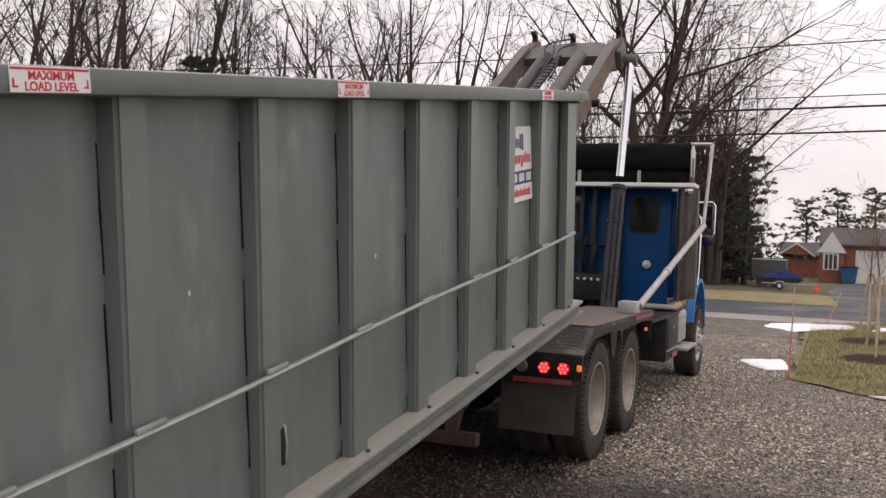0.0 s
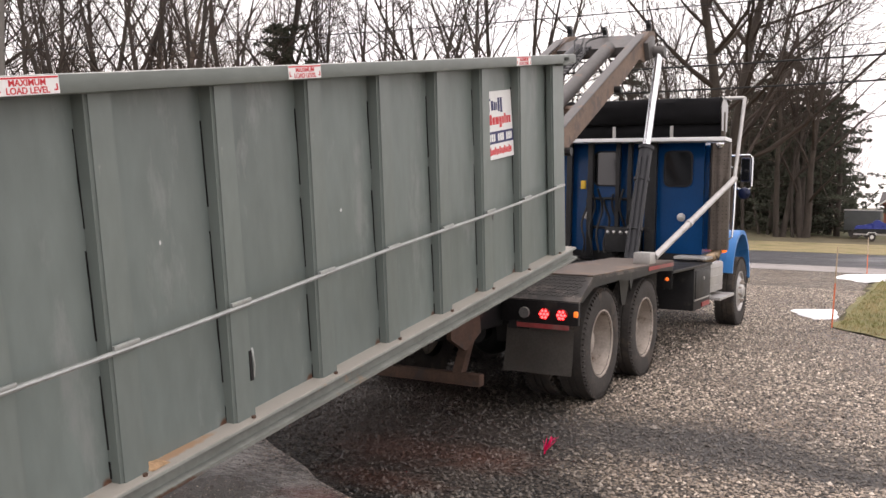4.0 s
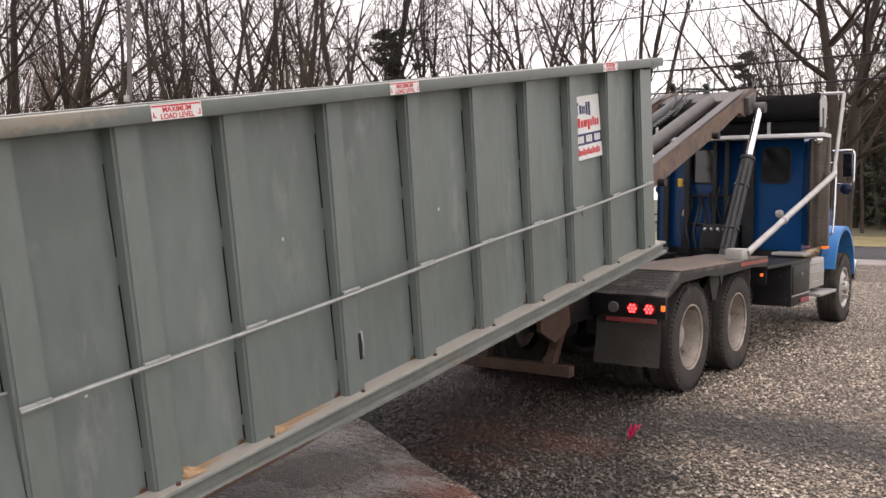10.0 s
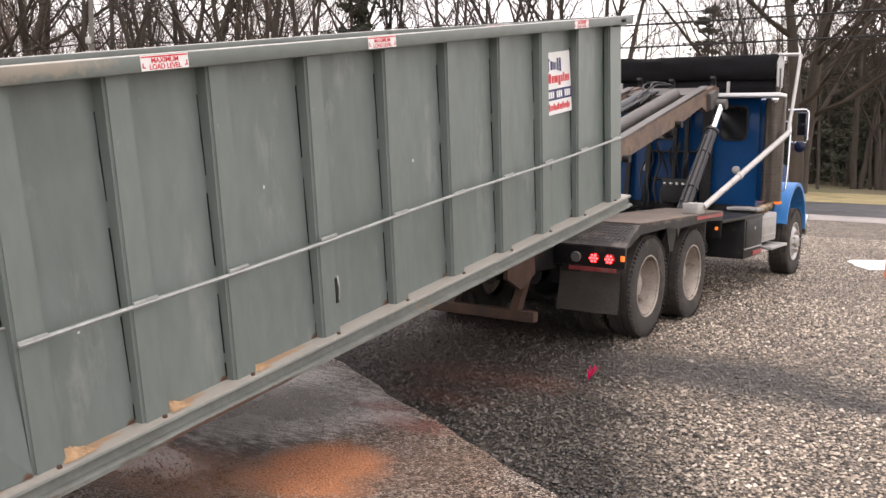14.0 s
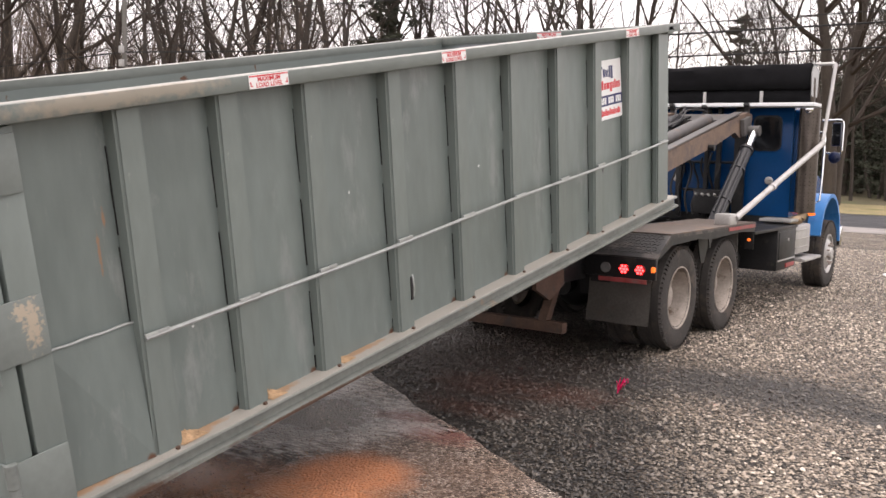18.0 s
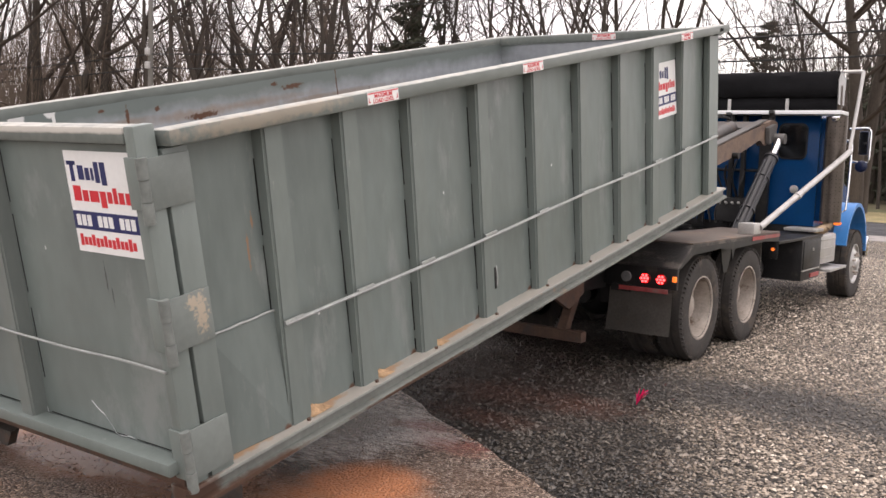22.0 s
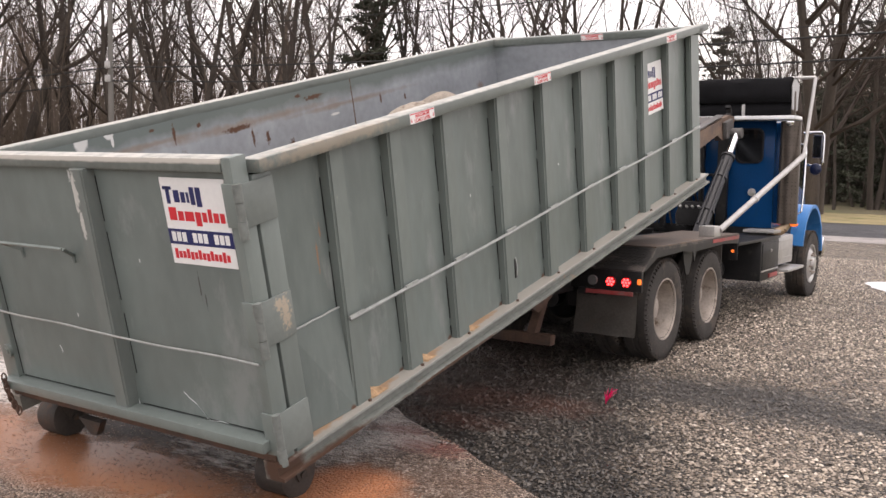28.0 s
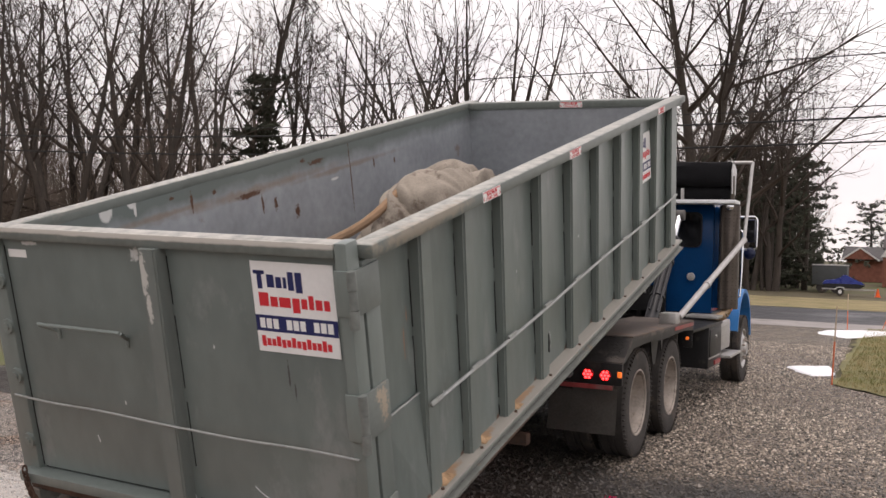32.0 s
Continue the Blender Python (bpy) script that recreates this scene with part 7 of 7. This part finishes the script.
def pad_region(rs, n):
    x, y = rs.uniform(-3, 4.5, n), rs.uniform(-7.2, -2.0, n)
    keep = y < np.interp(x, [-9, -4.5, -0.5, 1.2, 2.4, 5.5], [-0.6, -1.3, -2.9, -3.95, -4.65, -6.3])
    return np.stack([x[keep], y[keep], np.full(keep.sum(), 0.002)], 1)


M_GRIT = stone_mat("pad_grit", False)
for c, spots in (((0.13, 0.072, 0.045), [(1.25, -4.75, 0, 0.8, 0.6, 1), (-0.8, -5.5, 0, 2.2, 0.9, 1)]), ((0.33, 0.135, 0.058), [(1.02, -5.02, 0, 0.47, 0.38, 1)]), ((0.20, 0.088, 0.045), [(-0.5, -5.55, 0, 1.4, 0.42, 1), (-2.3, -5.7, 0, 1.2, 0.5, 1)])):
    stain(M_GRIT, c, spots, 0.5, 3.0, 0.4, None, 0.75)
scatter("pad_grit", 30000, pad_region, 0.0050, M_GRIT, "fine grit scattered on the wet pad", "grit", 4)


def grass(name, n, x0, x1, y0, y1, test, label):
    rs = np.random.RandomState(9)
    x, y = rs.uniform(x0, x1, n), rs.uniform(y0, y1, n)
    k = test(x, y)
    x, y = x[k], y[k]
    n = len(x)
    a, h, ln = rs.uniform(0, 6.283, n), rs.uniform(0.03, 0.075, n), rs.uniform(0, 0.05, n)
    w = 0.006
    V = np.zeros((n, 3, 3))
    V[:, 0] = np.stack([x - w * np.cos(a), y - w * np.sin(a), np.full(n, 0.01)], 1)
    V[:, 1] = np.stack([x + w * np.cos(a), y + w * np.sin(a), np.full(n, 0.01)], 1)
    V[:, 2] = np.stack([x - ln * np.sin(a), y + ln * np.cos(a), 0.01 + h], 1)
    me = bpy.data.meshes.new(name)
    me.from_pydata(V.reshape(-1, 3).tolist(), [], np.arange(3 * n).reshape(-1, 3).tolist())
    me.materials.append(M_GRASS)
    return tagged(new(name, me), label, "grass", kind="stuff")


M_GRASS = mat("grass_blades", (0.18, 0.178, 0.070), 0.8, var=0.3, scale=1.0, grain=25, bump=0.0, dirt=(0.31, 0.25, 0.13), dirt_at=0.46, dirt_scale=1.6)
grass("grass", 60000, 2.45, 8.5, 2.0, 19.5, lambda x, y: (x > 2.5) & (y > np.interp(x, [2.5, 3.7, 5.5, 6.6], [6.6, 5.2, 2.4, 1.0])), "short green and straw winter grass")

# the pink survey ribbon on the gravel
M_PINK = mat("fluorescent_pink_ribbon", (0.85, 0.04, 0.22), 0.5, var=0.15, scale=20, bump=0.1)
ribbon = thing("survey_ribbon", "fluorescent pink survey ribbon tuft standing in the gravel", "ribbon", m=pose(1.45, -2.17, 0))
for k in range(15):
    rnd = random.Random(70 + k)
    bm = bmesh.new()
    a = rnd.uniform(0, 6.28)
    o = rnd.uniform(0.05, 0.42)
    p, d = Vector((0, 0, -0.005)), Vector((0.32 + o * math.cos(a), o * math.sin(a), 1.0)).normalized()
    s = Vector((-math.sin(a), math.cos(a), 0)) * 0.005
    ln = rnd.uniform(0.10, 0.17)
    prev = (bm.verts.new(p - s), bm.verts.new(p + s))
    for q in range(5):
        p = p + d * ln / 5
        d = (d + Vector((rnd.uniform(-0.1, 0.16), rnd.uniform(-0.12, 0.12), -0.06))).normalized()
        cur = (bm.verts.new(p - s), bm.verts.new(p + s))
        bm.faces.new((prev[0], prev[1], cur[1], cur[0]))
        prev = cur
    bmesh.ops.solidify(bm, geom=bm.faces[:], thickness=0.0015)
    part("strand", bm, M_PINK, ribbon)


# ---- what moves ----
HOIST_AT = ((0.0, 31.1), (1.0, 30.1), (2.5, 28.6), (4.5, 26.3), (6.0, 24.6), (8.0, 22.1), (9.5, 20.0), (11.0, 18.1), (12.5, 16.2), (13.5, 15.0), (15.0, 13.1), (15.8, 12.4), (16.5, 12.1), (20.0, 12.1), (25.0, 12.1), (25.8, 12.3), (27.2, 13.3), (28.0, 13.55), (30.0, 13.7), (32.0, 13.75))


def motions():
    """The hoist sinks under the dumpster's nose while the winch draws the dumpster on."""
    rows = [
        (0, pose(-0.039, -7.622, 0.275, 8.53, 0.01, -0.45)),
        (0.5, pose(-0.048, -7.630, 0.265, 8.59, -0.03, -0.41)),
        (1, pose(-0.051, -7.594, 0.264, 8.67, -0.02, -0.38)),
        (1.5, pose(-0.052, -7.530, 0.264, 8.67, 0.03, -0.20)),
        (2, pose(-0.049, -7.461, 0.264, 8.68, 0.06, 0.02)),
        (2.5, pose(-0.042, -7.428, 0.264, 8.71, 0.08, 0.16)),
        (4.5, pose(-0.005, -7.564, 0.276, 8.82, 0.03, 0.14)),
        (5, pose(0.000, -7.568, 0.274, 8.82, 0.05, 0.19)),
        (5.5, pose(0.001, -7.555, 0.272, 8.88, 0.05, 0.28)),
        (6, pose(-0.001, -7.527, 0.268, 8.93, 0.03, 0.36)),
        (6.5, pose(-0.004, -7.510, 0.264, 9.00, 0.01, 0.28)),
        (7, pose(-0.006, -7.508, 0.261, 9.04, 0.01, 0.14)),
        (7.5, pose(-0.010, -7.489, 0.258, 9.02, 0.04, 0.14)),
        (8, pose(-0.013, -7.443, 0.260, 9.00, 0.06, 0.30)),
        (8.5, pose(-0.018, -7.420, 0.261, 8.98, 0.06, 0.39)),
        (9, pose(-0.019, -7.438, 0.267, 8.99, 0.01, 0.29)),
        (9.5, pose(-0.015, -7.453, 0.272, 8.99, -0.00, 0.16)),
        (10, pose(-0.006, -7.456, 0.277, 8.94, 0.02, 0.21)),
        (10.5, pose(0.004, -7.478, 0.283, 8.87, 0.03, 0.27)),
        (11, pose(0.016, -7.513, 0.289, 8.82, 0.03, 0.24)),
        (11.5, pose(0.025, -7.549, 0.292, 8.75, 0.03, 0.14)),
        (12, pose(0.033, -7.586, 0.294, 8.72, 0.04, 0.02)),
        (12.5, pose(0.040, -7.600, 0.298, 8.71, 0.05, -0.04)),
        (13, pose(0.046, -7.606, 0.300, 8.74, 0.05, -0.11)),
        (13.5, pose(0.047, -7.604, 0.300, 8.81, 0.05, -0.18)),
        (15.5, pose(0.035, -7.548, 0.285, 8.90, 0.05, -0.26)),
        (16, pose(0.033, -7.489, 0.281, 9.01, 0.05, -0.25)),
        (16.5, pose(0.029, -7.406, 0.277, 9.16, 0.05, -0.16)),
        (17, pose(0.025, -7.296, 0.273, 9.34, 0.06, -0.10)),
        (17.5, pose(0.018, -7.195, 0.270, 9.55, 0.06, -0.09)),
        (18, pose(0.006, -7.091, 0.266, 9.74, 0.08, -0.10)),
        (18.5, pose(-0.006, -6.967, 0.262, 9.94, 0.08, -0.09)),
        (19, pose(-0.019, -6.846, 0.258, 10.13, 0.08, -0.07)),
        (19.5, pose(-0.029, -6.745, 0.253, 10.31, 0.08, -0.08)),
        (20, pose(-0.034, -6.645, 0.249, 10.52, 0.08, -0.10)),
        (20.5, pose(-0.036, -6.531, 0.247, 10.77, 0.07, -0.03)),
        (21, pose(-0.034, -6.450, 0.245, 10.94, 0.08, -0.05)),
        (21.5, pose(-0.031, -6.378, 0.244, 11.07, 0.11, -0.10)),
        (22, pose(-0.027, -6.296, 0.247, 11.24, 0.10, -0.10)),
        (22.5, pose(-0.022, -6.222, 0.250, 11.44, 0.10, -0.09)),
        (23, pose(-0.017, -6.153, 0.250, 11.64, 0.10, -0.11)),
        (23.5, pose(-0.011, -6.075, 0.245, 11.82, 0.10, -0.12)),
        (24, pose(-0.005, -5.994, 0.243, 12.04, 0.09, -0.16)),
        (24.5, pose(-0.001, -5.909, 0.246, 12.26, 0.09, -0.19)),
        (25, pose(-0.001, -5.833, 0.249, 12.46, 0.08, -0.16)),
        (25.5, pose(-0.004, -5.775, 0.250, 12.65, 0.07, -0.12)),
        (27.5, pose(-0.025, -5.663, 0.227, 13.05, 0.13, -0.35)),
        (28, pose(-0.034, -5.624, 0.220, 13.20, 0.21, -0.32)),
        (28.5, pose(-0.042, -5.551, 0.214, 13.46, 0.28, -0.25)),
        (29, pose(-0.049, -5.441, 0.210, 13.77, 0.34, -0.17)),
        (29.5, pose(-0.058, -5.324, 0.209, 14.09, 0.46, -0.08)),
        (30, pose(-0.071, -5.220, 0.213, 14.39, 0.69, 0.10)),
        (30.5, pose(-0.079, -5.125, 0.220, 14.59, 1.03, 0.16)),
        (31, pose(-0.080, -5.030, 0.229, 14.75, 1.24, 0.06)),
        (31.5, pose(-0.085, -4.960, 0.244, 14.90, 1.18, -0.03)),
        (32, pose(-0.093, -4.898, 0.258, 14.89, 1.10, -0.15)),
    ]
    walk(dumpster, rows)
    walk(canvas, [(t, m @ CANVAS_AT) for t, m in rows])
    walk(stick, [(t, m @ STICK_AT) for t, m in rows])
    walk(hoist, [(t, Matrix.Translation(PIVOT) @ pose(0, 0, 0, a)) for t, a in HOIST_AT])
    for s, ob in barrels + rams:
        keys = []
        for t, a in HOIST_AT:
            foot = Vector((s * 0.70, 2.20, 1.12))
            c, n = math.cos(radians(a)), math.sin(radians(a))
            pin = PIVOT + Vector((s * 0.70, PIN_Y * c - PIN_Z * n, PIN_Y * n + PIN_Z * c))
            way = (pin - foot).normalized()
            turn = pose(0, 0, 0, -math.degrees(math.atan2(way.y, way.z)))
            is_barrel = any(ob is b for _, b in barrels)
            keys.append((t, Matrix.Translation(foot if is_barrel else pin) @ turn))
        walk(ob, keys)


motions()
